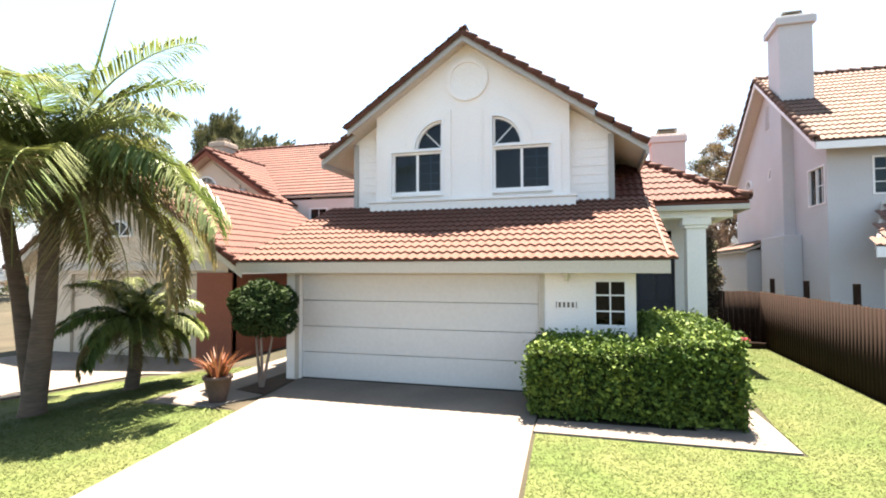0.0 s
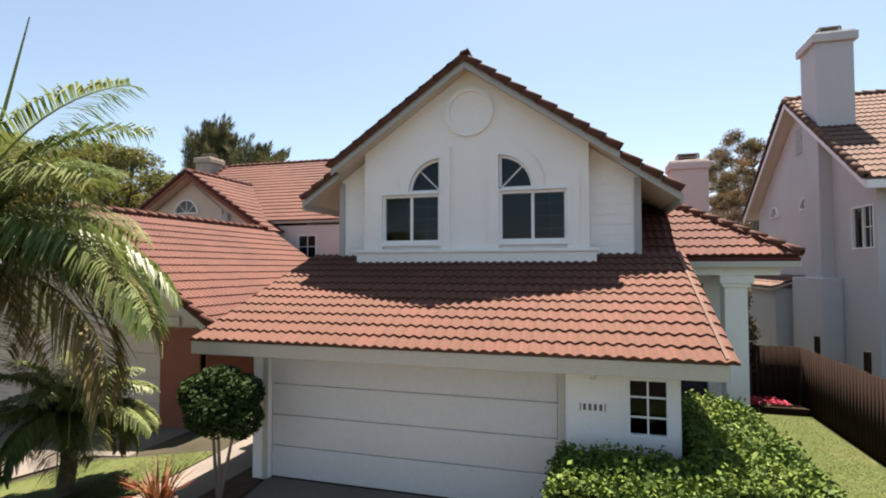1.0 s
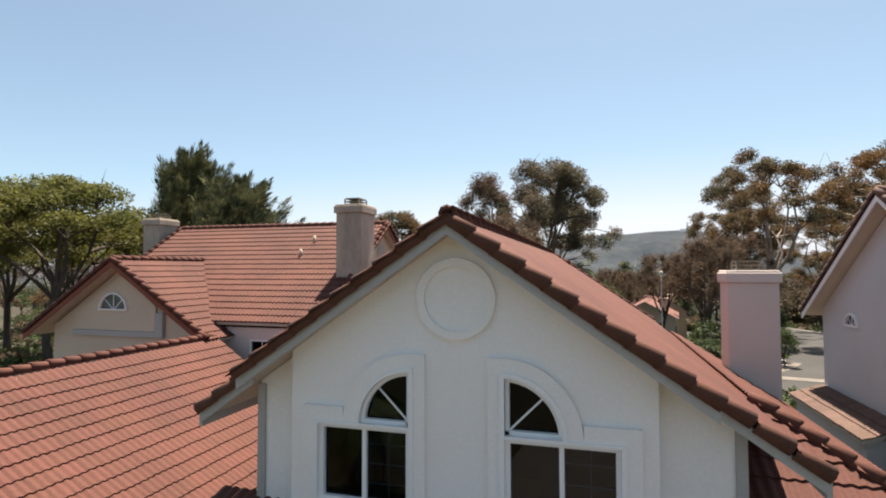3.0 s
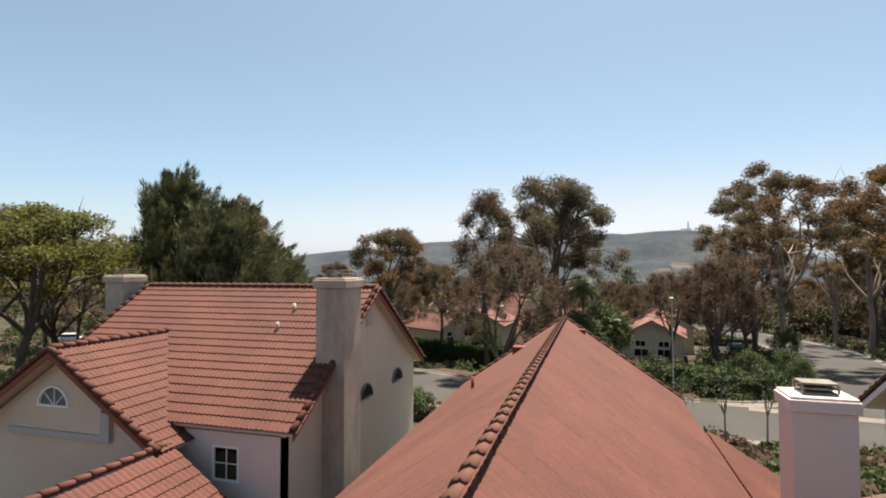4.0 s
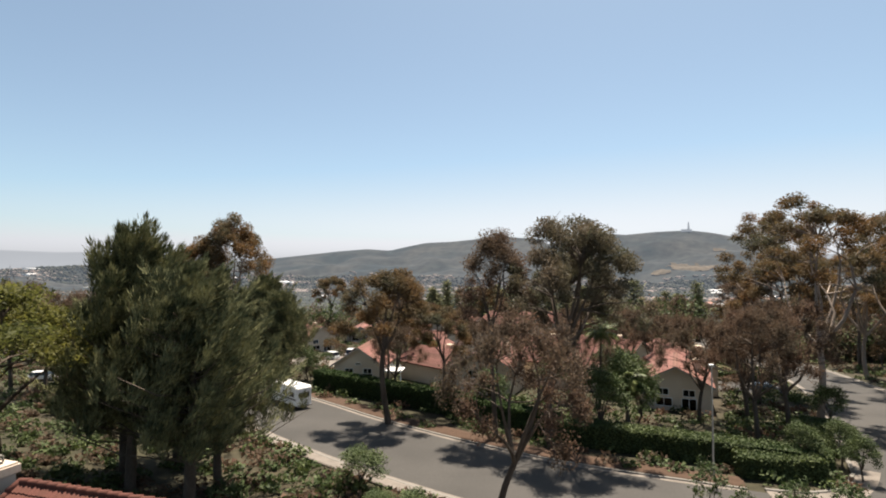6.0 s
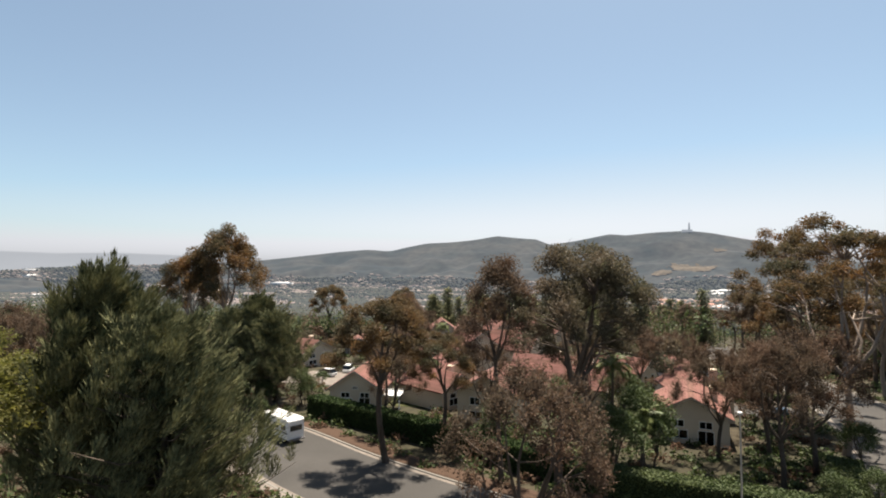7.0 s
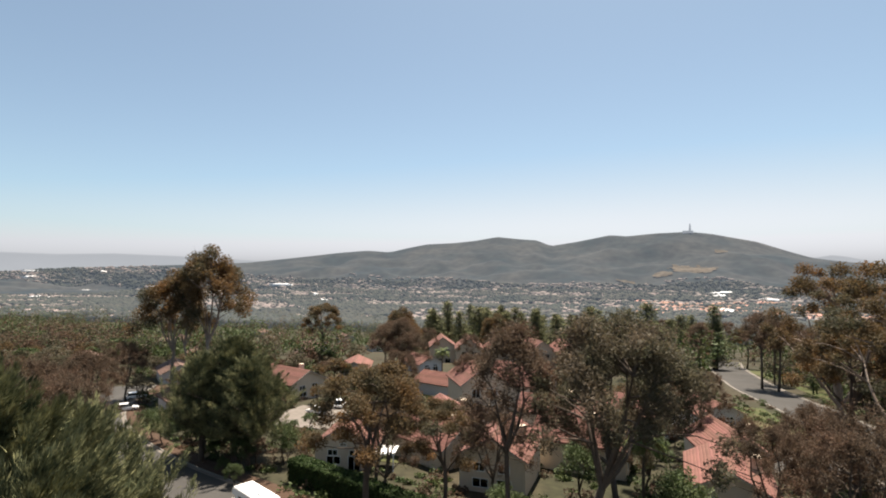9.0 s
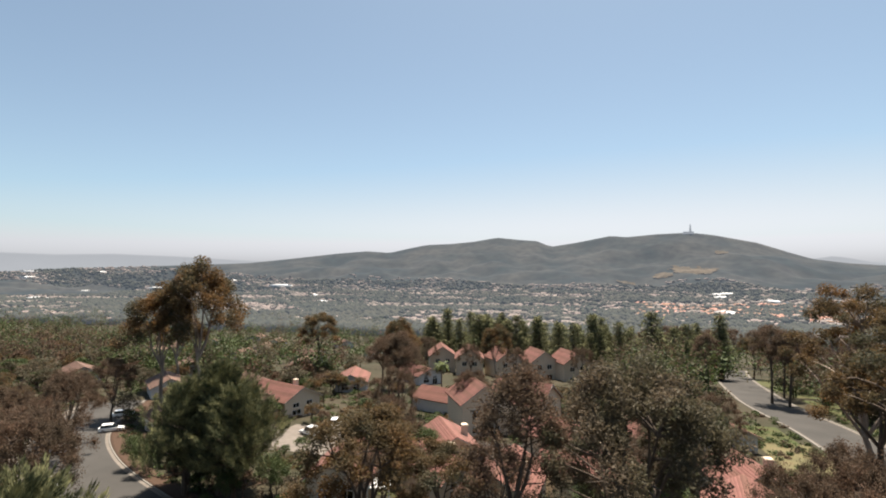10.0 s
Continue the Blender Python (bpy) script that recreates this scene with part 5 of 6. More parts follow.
def pad(name, x0, x1, y0, y1, material, label, category, lift=0.05):
    xs, ys = np.linspace(x0, x1, 9), np.linspace(y0, y1, 9)
    ob = grid_sheet(xs, ys, lambda x, y: land(x, y) + lift, name, material, label, category)
    return ob


pad("neighbour_lawn", 25, 35.5, 143, 158, M_VERGE, "green lawn beside the far street", "lawn")
pad("dry_lawn", 27, 37, 118, 143, M_DRYGRASS, "dry tan lawn beside the far street", "lawn")
pad("street_corner_lawn", 54, 72, 160, 260, M_VERGE, "green verge by the far street", "lawn")
pad("parking_court", 17, 33, 103, 115, M_ASPH, "grey asphalt parking court", "road", 0.06)
pad("parking_court", -32, -14, 108, 124, M_ASPH, "grey asphalt parking court", "road", 0.06)
pad("parking_court", -66, -48, 106, 124, M_CONC, "pale concrete parking court", "road", 0.06)
pad("back_lawn", -44, -22, 92, 100, M_VERGE, "green back lawn", "lawn", 0.06)


# ---- far houses ----
def far_house(name, x, y, turn, w, l, eave, slope, label, wall_mat=None, roof_mat=None, arch=False, stack=True, balcony=False, group="houses across the street"):
    """A gabled two-storey house in its own axes: gable towards -y, ridge along y."""
    z = land(x, y)
    h = tagged(new(name), label, "house", group)
    h.matrix_basis = pose(x, y, z, 0, 0, turn)
    W = wall_mat or M_CREAM
    top = eave + slope * w / 2
    fr = facing_front(-l / 2)
    holes = [(-w * 0.28, -w * 0.1, eave * 0.58, eave * 0.82), (w * 0.1, w * 0.28, eave * 0.58, eave * 0.82), (-w * 0.3, -w * 0.05, 0.9, 2.1), (w * 0.08, w * 0.3, 0.2, 2.2)]
    bm = wall_with_openings(-w / 2, w / 2, -1.5, eave, holes, fr, 0.15)
    prism(bm, [(-w / 2, -l / 2, eave), (w / 2, -l / 2, eave), (0, -l / 2, top - 0.05)], (0, 0.15, 0))
    box(bm, -w / 2, -w / 2 + 0.15, -l / 2 + 0.15, l / 2, -1.5, eave)
    box(bm, w / 2 - 0.15, w / 2, -l / 2 + 0.15, l / 2, -1.5, eave)
    prism(bm, [(-w / 2 + 0.15, l / 2, -1.5), (w / 2 - 0.15, l / 2, -1.5), (w / 2 - 0.15, l / 2, eave), (0, l / 2, top - 0.1), (-w / 2 + 0.15, l / 2, eave)], (0, -0.15, 0))
    part("wall", bm, W, h)
    for a, b, c, d in holes:
        window(h, a, b, c, d, fr, 2 if b - a > 1.5 else 1, (0, 0), 0.07)
    if arch:
        arch_window(h, 0, eave * 0.95, 0.55, 0, 180, facing_front(-l / 2 - 0.06), (90,))
    o = 0.55
    zt, zl = top + 0.12, eave - slope * o + 0.12
    for s in (-1, 1):
        part("roof", solid([(0, -l / 2 - o, zt), (0, l / 2 + o, zt), (s * (w / 2 + o), l / 2 + o, zl), (s * (w / 2 + o), -l / 2 - o, zl)], (0, 0, -0.14)), M_DECKRED, h)
        up = (-s, 0, slope)
        rise = (w / 2 + o) * math.sqrt(1 + slope * slope)
        rows = int(rise / 0.4)
        v, f = [], []
        for j in range(rows):
            t0, t1 = j / rows, (j + 1.1) / rows
            for t, h2 in ((t0, 0.075), (t1, 0.015), (t0, 0.02)):
                xx, zz = s * (w / 2 + o) * (1 - t), zl + (zt - zl) * t + h2
                v += [(xx, -l / 2 - o, zz), (xx, l / 2 + o, zz)]
            k = j * 6
            f += [(k, k + 1, k + 3, k + 2), (k + 4, k + 5, k + 1, k)]
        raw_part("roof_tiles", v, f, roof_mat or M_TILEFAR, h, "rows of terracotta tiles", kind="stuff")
        part("rake_board", solid([(0, -l / 2 - o - 0.03, zt - 0.05), (s * (w / 2 + o), -l / 2 - o - 0.03, zl - 0.05), (s * (w / 2 + o), -l / 2 - o - 0.03, zl - 0.27), (0, -l / 2 - o - 0.03, zt - 0.27)], (0, 0.05, 0)), M_FASCIA, h)
    if stack:
        part("chimney", boxes((w * 0.28, w * 0.28 + 0.9, -1.2, -0.2, eave * 0.5, top + 0.5), (w * 0.28 - 0.08, w * 0.28 + 0.98, -1.28, -0.12, top + 0.25, top + 0.42), bevel=0.03), W, h)
    if balcony:
        part("deck", boxes((w / 2, w / 2 + 3.2, -l / 2, -l / 2 + 3.5, 2.5, 2.7)), M_TRIM, h, "white upper deck")
        for k in range(9):
            part("baluster", boxes((w / 2 + 0.1 + k * 0.38, w / 2 + 0.16 + k * 0.38, -l / 2, -l / 2 + 0.06, 2.7, 3.6)), M_TRIM, h)
        part("rail", boxes((w / 2, w / 2 + 3.25, -l / 2 - 0.02, -l / 2 + 0.08, 3.6, 3.7)), M_TRIM, h)
        for k in (0.1, 3.0):
            part("post", boxes((w / 2 + k, w / 2 + k + 0.15, -l / 2, -l / 2 + 0.15, -1, 2.5)), M_TRIM, h)
    return h


far_house("far_house", 13.0, 89.0, -8, 8.6, 12, 4.1, 0.52, "cream two-storey house with chimney beside trees")
far_house("far_house", 15.5, 101.5, 10, 8.0, 10, 4.7, 0.6, "cream gabled house behind another roof")
far_house("far_house", -14.6, 90.0, -4, 8.6, 11, 5.0, 0.55, "cream two-storey gabled house among trees", arch=False)
far_house("far_house", -37.9, 92, 10, 8.4, 10, 3.7, 0.66, "cream house with arched window and white deck", arch=True, balcony=True)
far_house("far_house", -26.0, 96.5, 60, 8, 11, 3.6, 0.55, "cream house with low red roof")
far_house("far_house", -27.0, 107, 30, 8, 11, 4.4, 0.55, "cream house with low red roof")
far_house("far_house", -4.0, 100, 80, 8, 13, 4.6, 0.55, "cream house with broad red roof")
far_house("far_house", -8.0, 119, 85, 8, 15, 4.6, 0.55, "cream house with broad red roof")
far_house("far_house", 5.0, 124, 60, 8, 13, 4.6, 0.55, "cream house with broad red roof")
far_house("far_house", -76.0, 134, 70, 10, 15, 4.4, 0.5, "cream house with dull red roof")
far_house("far_house", -84.0, 110, 60, 9, 14, 3.2, 0.45, "low brown house with dull red roof", M_PINK, M_TILEPALE)
for k, (x, y, t) in enumerate(((-50, 219, 15), (-37, 220, 35), (-24, 220, 30), (-12.5, 219, 30), (-63, 226, 20), (-28, 134, 30), (-18, 136, 70))):
    far_house("far_house", x, y, t, 10, 12, 7.0, 0.7, "cream house with bright red roof before conifers", stack=False)
for x, y, t in ((19, 138, 20), (-40, 150, 70), (-20, 165, 40), (-95, 150, 60), (-118, 142, 50), (-140, 175, 40), (-75, 170, 20), (-160, 150, 60), (-105, 190, 20), (-185, 205, 40), (-60, 190, 50), (-150, 215, 15), (-205, 240, 60), (-172, 262, 20), (-230, 290, 50), (-128, 236, 70), (-260, 262, 30), (-196, 310, 20), (-110, 268, 40), (-300, 330, 60), (-240, 350, 20), (-160, 330, 45)):
    far_house("far_house", x, y, t, 9, 13, 3.4, 0.45, "low house with muted roof among trees", M_GREYHOUSE, M_TILEPALE if x < -90 else M_TILEFAR, stack=False)


# ---- vehicles ----
def wheel(parent, x, y, r, side):
    bm = bmesh.new()
    bmesh.ops.create_cone(bm, cap_ends=True, segments=16, radius1=r, radius2=r, depth=0.24, matrix=Matrix.Translation((x, y, r)) @ Matrix.Rotation(math.pi / 2, 4, "X"))
    w = part("wheel", bm, M_RUBBER, parent, "black tyre")
    bm = bmesh.new()
    bmesh.ops.create_cone(bm, cap_ends=True, segments=12, radius1=r * 0.55, radius2=r * 0.45, depth=0.03, matrix=Matrix.Translation((x, y + side * 0.13, r)) @ Matrix.Rotation(-side * math.pi / 2, 4, "X"))
    part("rim", bm, M_METAL, w)


def motorhome(x, y, turn):
    h = tagged(new("motorhome"), "white motorhome with dark stripe parked at the kerb", "vehicle")
    h.matrix_basis = pose(x, y, land(x, y) + 0.07, 0, 0, turn)
    bm = solid([(-3.6, -1.15, 0.55), (2.2, -1.15, 0.55), (2.2, -1.15, 1.9), (3.3, -1.15, 2.0), (3.4, -1.15, 2.5), (2.9, -1.15, 3.0), (-3.4, -1.15, 3.05), (-3.6, -1.15, 2.9)], (0, 2.3, 0))
    bmesh.ops.bevel(bm, geom=bm.edges[:], offset=0.08, segments=2, affect="EDGES")
    part("coach_body", bm, M_WHITE, h)
    bm = solid([(2.15, -1.0, 0.5), (4.1, -1.0, 0.5), (4.1, -1.0, 1.15), (3.3, -1.0, 1.25), (2.7, -1.0, 1.95), (2.15, -1.0, 1.95)], (0, 2.0, 0))
    bmesh.ops.bevel(bm, geom=bm.edges[:], offset=0.06, segments=2, affect="EDGES")
    part("cab", bm, M_WHITE, h)
    part("windscreen", solid([(3.27, -0.85, 1.3), (2.78, -0.85, 1.88), (2.78, 0.85, 1.88), (3.27, 0.85, 1.3)], (0.03, 0, 0.03)), M_CARGLASS, h)
    for s in (-1, 1):
        yy = s * 1.15
        part("stripe", boxes((-3.5, 2.1, min(yy, yy + s * 0.012), max(yy, yy + s * 0.012), 1.25, 1.5)), M_STRIPE, h)
        for a, b in ((-3.0, -1.9), (-1.2, 0.0), (0.6, 1.6)):
            part("side_window", boxes((a, b, min(yy, yy + s * 0.016), max(yy, yy + s * 0.016), 1.65, 2.3), bevel=0.004), M_CARGLASS, h)
        for wx in (-2.3, 3.1):
            wheel(h, wx, s * 0.98, 0.38, s)
    part("rear_window", boxes((-3.63, -3.6, -0.8, 0.8, 1.6, 2.25)), M_CARGLASS, h)
    part("bumper", boxes((-3.85, -3.6, -1.1, 1.1, 0.45, 0.65), bevel=0.03), M_STRIPE, h)
    for a, b in ((-2.2, -1.2), (0.4, 1.0)):
        part("roof_box", boxes((a, b, -0.4, 0.4, 3.03, 3.25), bevel=0.05), M_WHITE, h)
    return h


motorhome(-38.9, 69.4, 152)


def car(x, y, turn, paint, label, tall=1.5, length=4.5):
    c = tagged(new("car"), label, "car", "parked cars")
    c.matrix_basis = pose(x, y, land(x, y) + 0.07, 0, 0, turn)
    k = length / 4.5
    bm = solid([(-2.2 * k, -0.88, 0.35), (2.2 * k, -0.88, 0.35), (2.25 * k, -0.88, 0.7), (1.2 * k, -0.88, 0.92), (-2.2 * k, -0.88, 0.98)], (0, 1.76, 0))
    bmesh.ops.bevel(bm, geom=bm.edges[:], offset=0.07, segments=2, affect="EDGES")
    part("car_body", bm, paint, c)
    bm = solid([(-2.0 * k, -0.78, 0.95), (1.15 * k, -0.78, 0.9), (0.35 * k, -0.68, tall), (-1.7 * k, -0.68, tall)], (0, 1.56, 0))
    part("cabin_glass", bm, M_CARGLASS, c)
    part("roof", boxes((-1.65 * k, 0.3 * k, -0.72, 0.72, tall - 0.03, tall + 0.05), bevel=0.02), paint, c)
    for s in (-1, 1):
        for wx in (-1.35, 1.35):
            wheel(c, wx * k, s * 0.8, 0.32, s)
    return c


car(-58.5, 117, 165, M_WHITE, "white sport utility parked on pale concrete", 1.8, 4.9)
car(-57, 125, 100, M_WHITE, "white van parked beside houses", 1.9, 5.0)
car(-22.5, 115.5, 170, M_GREYCAR, "dark sedan parked in the court")
car(-26, 111, 80, M_GREYCAR, "dark hatchback parked in the court")
car(6, 116, 20, M_WHITE, "white car parked among houses")
car(29, 104, 10, M_GREYCAR, "dark car in the parking court")
for x, y, t in ((-97, 106, 40), (-106, 117, 50), (-92, 92, 30), (-78, 79, 25), (-88, 72, 30)):
    car(x, y, t, M_WHITE, "pale car parked along the street")

for x, y in ((11.6, 56.9),):
    z = land(x, y)
    sl = thing("street_lamp", "tall grey street lamp at the roadside", "lamp", (x, y, z))
    raw_part("pole", *tube([(x, y, z), (x, y, z + 5), (x, y, z + 9.9)], [0.09, 0.07, 0.05], 8), M_METAL, sl, smooth=True)
    part("lamp_head", boxes((x - 0.2, x + 0.2, y - 0.12, y + 0.35, z + 9.85, z + 10.08), bevel=0.05), M_METAL, sl)


# ---- trees ----
def limb_points(rng, a, b, bend, n=5):
    a, b = np.array(a), np.array(b)
    d = np.linalg.norm(b - a)
    off = rng.normal(0, bend * d, 3)
    return [a + (b - a) * t + off * math.sin(math.pi * t) + np.array((0, 0, 0.06 * d * math.sin(math.pi * t))) for t in np.linspace(0, 1, n)]


def broad_tree(name, label, height, fork, spread, clumps, clump_r, leaves, leaf, leaf_mat, bark, seed, top_flat=0.75, low=0.45, shell=0.5, hang=0.35, trunk_r=0.022, twigs=2):
    """Trunk, forked limbs with side branches, and leaf clumps at their ends."""
    rng = np.random.default_rng(seed)
    t = thing(name, label, "tree", local=True)
    fork_p = np.array((rng.normal(0, 0.02) * height, rng.normal(0, 0.02) * height, fork * height))
    wood = [tube(limb_points(rng, (0, 0, -0.5), fork_p, 0.03, 6), [trunk_r * height * s for s in (1.25, 1.0, 0.9, 0.85, 0.8, 0.75)], 8)]
    balls = []
    for k in range(clumps):
        a = 2.4 * k + rng.uniform(-0.4, 0.4)
        u = (k + 0.5) / clumps
        r = spread * height * math.sqrt(u) * rng.uniform(0.75, 1.1)
        z = height * (low + (0.93 - low) * (1 - u ** 1.6 * 0.75) * rng.uniform(0.8, 1.04))
        balls.append((r * math.cos(a), r * math.sin(a), z, clump_r * height * rng.uniform(0.7, 1.25), top_flat))
    mains = []
    for k in range(6):
        b = balls[(k * clumps) // 6]
        end = np.array(b[:3]) * (0.72, 0.72, 0.9)
        pts = limb_points(rng, fork_p, end, 0.08)
        mains.append(pts)
        wood.append(tube(pts, [trunk_r * height * s for s in (0.62, 0.48, 0.36, 0.26, 0.16)], 6))
    for b in balls:
        c = np.array(b[:3])
        start = min((p for m in mains for p in m[1:]), key=lambda p: np.linalg.norm(p - c) + (2 if p[2] > c[2] else 0))
        wood.append(tube(limb_points(rng, start, c, 0.08, 4), [trunk_r * height * s for s in (0.26, 0.18, 0.11, 0.05)], 5))
        for _ in range(twigs):
            e = c + rng.normal(0, 0.55, 3) * b[3]
            wood.append(tube([c - (0, 0, b[3] * 0.4), (c + e) / 2, e], [trunk_r * height * s for s in (0.10, 0.06, 0.025)], 4))
    raw_part("trunk", *joined(wood), bark, t, smooth=True)
    v, f = leaf_quads(rng, in_balls(rng, balls, leaves, shell), leaf, hang, 0.46, True)
    raw_part("crown", v, f, leaf_mat, t)
    return t


def needles(rng, centres, dirs, size):
    """Narrow pointed blades that follow the given directions."""
    d = dirs / np.linalg.norm(dirs, axis=1)[:, None]
    e = np.cross(d, rng.normal(size=d.shape))
    e /= np.linalg.norm(e, axis=1)[:, None] + 1e-9
    l = size * rng.uniform(0.6, 1.3, (len(d), 1))
    v = np.stack([centres - e * l * 0.07, centres + e * l * 0.07, centres + d * l], 1).reshape(-1, 3)
    return v, np.arange(3 * len(d)).reshape(-1, 3)


def pine_tree(name, label, height, width, leaves, seed, narrow=False):
    rng = np.random.default_rng(seed)
    t = thing(name, label, "tree", local=True)
    wood = [tube([(0, 0, -0.5), (0.01 * height, 0, 0.5 * height), (0, 0, 0.97 * height)], [0.02 * height, 0.014 * height, 0.003 * height], 7)]
    pts, dirs = [], []
    start = 0.08 if narrow else 0.2
    count = 90 if narrow else 84
    per = leaves // count
    for k in range(count):
        u = (k + rng.random()) / count
        z = height * (start + (0.97 - start) * u)
        a = 2.4 * k + rng.uniform(-0.5, 0.5)
        r = width * height * ((1 - u) ** 0.8 * 0.9 + 0.1) * (rng.uniform(0.55, 1.15) if narrow else rng.uniform(0.45, 1.3))
        rise = (0.05 if narrow else 0.55) * r
        end = np.array((r * math.cos(a), r * math.sin(a), z + rise))
        wood.append(tube([(0, 0, z), (end[0] * 0.5, end[1] * 0.5, z + rise * 0.3), end], [0.004 * height, 0.003 * height, 0.001 * height], 4))
        if not narrow:
            out = (end - (0, 0, z)) / (np.linalg.norm(end - (0, 0, z)) + 1e-6)
            for s in rng.uniform(0.22, 1.0, 5):
                axis = out * 0.35 + np.array((0.38, 0.0, 0.85)) + rng.normal(0, 0.12, 3)
                axis /= np.linalg.norm(axis)
                u = rng.random(per // 5)[:, None]
                c = np.array((0, 0, z)) + s * (end - (0, 0, z)) + rng.normal(0, 0.02 * height, 3) * (1, 1, 0.6)
                off = rng.normal(0, 1, (per // 5, 3)) * 0.011 * height * np.sin(math.pi * (0.12 + 0.88 * u)) ** 0.7
                pts.append(c + axis * u * rng.uniform(0.09, 0.15) * height + off)
                dirs.append(axis * 1.5 + off * 30 / height)
            continue
        s = rng.random(per) ** 0.6
        p = np.array((0, 0, z)) + s[:, None] * (end - (0, 0, z)) + rng.normal(0, 0.02 * height, (per, 3)) * np.array((1, 1, 0.6))
        pts.append(p)
    raw_part("trunk", *joined(wood), M_BARK, t, smooth=True)
    P = np.concatenate(pts)
    if narrow:
        v, f = leaf_quads(rng, P, 0.05 * height, -0.9, 0.15, True)
    else:
        v, f = needles(rng, P, np.concatenate(dirs), 0.025 * height)
    raw_part("crown", v, f, M_PINE, t)
    return t


def stand(proto, x, y, size=1.0, turn=0.0, wide=1.0, sink=0.1):
    m = Matrix.Translation((x, y, land(x, y) - sink)) @ Matrix.Rotation(radians(turn), 4, "Z") @ Matrix.Diagonal((size * wide, size * wide, size, 1))
    return copy_thing(proto, m)


def settle(proto, x, y, size=1.0, turn=0.0, wide=1.0, sink=0.1):
    proto.matrix_basis = Matrix.Translation((x, y, land(x, y) - sink)) @ Matrix.Rotation(radians(turn), 4, "Z") @ Matrix.Diagonal((size * wide, size * wide, size, 1))


gum = broad_tree("gum_tree", "tall olive gum tree with open rounded crown", 24, 0.40, 0.30, 60, 0.052, 36000, 0.25, M_GUM, M_BARK, 21, 0.85, 0.46, 0.5, trunk_r=0.017)
gum.matrix_basis = Matrix.Translation((-3.0, 62.4, land(-3, 62.4) - 0.3)) @ Matrix.Rotation(radians(9), 4, "Y") @ Matrix.Rotation(radians(40), 4, "Z") @ Matrix.Diagonal((1.03, 1.03, 1.08, 1))
rusty = broad_tree("rusty_gum_tree", "gum tree with rust-tinged flat-topped crown", 20, 0.45, 0.26, 34, 0.062, 24000, 0.24, M_RUST, M_BARK, 22, 0.75, 0.5, 0.4, trunk_r=0.016)
settle(rusty, -22.3, 64.8, 0.98, 0, 1.15)
pale = broad_tree("pale_gum_tree", "tall pale-barked gum with rusty leaf clumps", 27, 0.3, 0.3, 48, 0.046, 24000, 0.27, M_RUST, M_PALEBARK, 23, 0.8, 0.42, 0.4, trunk_r=0.014)
settle(pale, 29.3, 84, 1.13, 10, 1.05)
brown = broad_tree("brown_tree", "sparse brown half-bare tree with fine branches", 15, 0.28, 0.36, 40, 0.07, 20000, 0.19, M_TWIG, M_BARK, 24, 1.25, 0.34, 0.15, 0.9, 0.018, 6)
brown.matrix_basis = Matrix.Translation((-5.4, 44, land(-5.4, 44) - 0.3)) @ Matrix.Rotation(radians(11), 4, "Y") @ Matrix.Diagonal((1.1, 1.1, 1.1, 1))
feather = broad_tree("feathery_tree", "broad yellow-green feathery tree with dark limbs", 16, 0.35, 0.5, 34, 0.12, 22000, 0.30, M_YELLOW, M_BARK, 25, 0.5, 0.5, 0.4, 0.1)
settle(feather, -38, 28.5, 1.03, 0, 1.05)
leafy = broad_tree("leafy_tree", "rounded mid-green leafy tree", 9, 0.25, 0.36, 20, 0.15, 5000, 0.32, M_GREEN, M_BARK, 26, 0.85, 0.35)
settle(leafy, 5.5, 72, 1.0)
round_gum = broad_tree("round_gum_tree", "tall gum with dense rounded rusty crown", 30, 0.34, 0.25, 46, 0.06, 20000, 0.44, M_RUST, M_PALEBARK, 35, 0.95, 0.44, 0.5, trunk_r=0.013)
settle(round_gum, -91, 123, (29.5 - land(-91, 123)) / 29)
slim = broad_tree("slim_gum_tree", "slender gum with brownish tufted crown", 24, 0.5, 0.17, 34, 0.055, 16000, 0.25, M_TWIG, M_BARK, 36, 0.95, 0.48, 0.3, trunk_r=0.011)
settle(slim, -9, 63.5, (20.5 - land(-9, 63.5)) / 23.5)
pine = pine_tree("pine_tree", "broad dark pine with upswept tufts", 21, 0.34, 72000, 27)
settle(pine, -33.5, 38.5, 0.93, 0, 1.12)
spire = pine_tree("conifer_tree", "dark narrow conifer in a dense row", 22, 0.27, 2200, 28, True)
settle(spire, -70, 262, 1.0)
sapling = broad_tree("street_sapling", "thin young street tree with sparse bright leaves", 5.5, 0.35, 0.2, 14, 0.09, 700, 0.2, M_GREEN, M_PALEBARK, 29, 1.0, 0.45, 0.2, 0.2, 0.012, 3)
settle(sapling, 12.8, 40.2, 1.15)

rng = random.Random(77)
for x, y, s, t in ((-1, 73, 0.85, 200),):
    stand(gum, x, y, s, t)
for x, y, s, t in ((-100, 122, 0.84, 160), (-122, 150, 0.7, 40), (-62, 176, 0.6, 10), (-34, 190, 0.55, 70)):
    stand(round_gum, x, y, s, t, 1.1)
for x, y, s, t in ((-50, 145, 0.85, 20), (-54, 148, 0.8, 80), (-46, 142, 0.7, 130), (-58, 152, 0.75, 220), (33, 219, 0.8, 10), (44, 190, 0.95, 60), (47, 186, 0.9, 130), (50, 200, 0.8, 200)):
    stand(slim, x, y, s, t, 1.35)
for x, y, s, t in ((-92, 180, 1.2, 60), (-18, 72, 0.75, 120), (-30, 82, 0.7, 200), (30, 98, 1.2, 250)):
    stand(rusty, x, y, s, t)
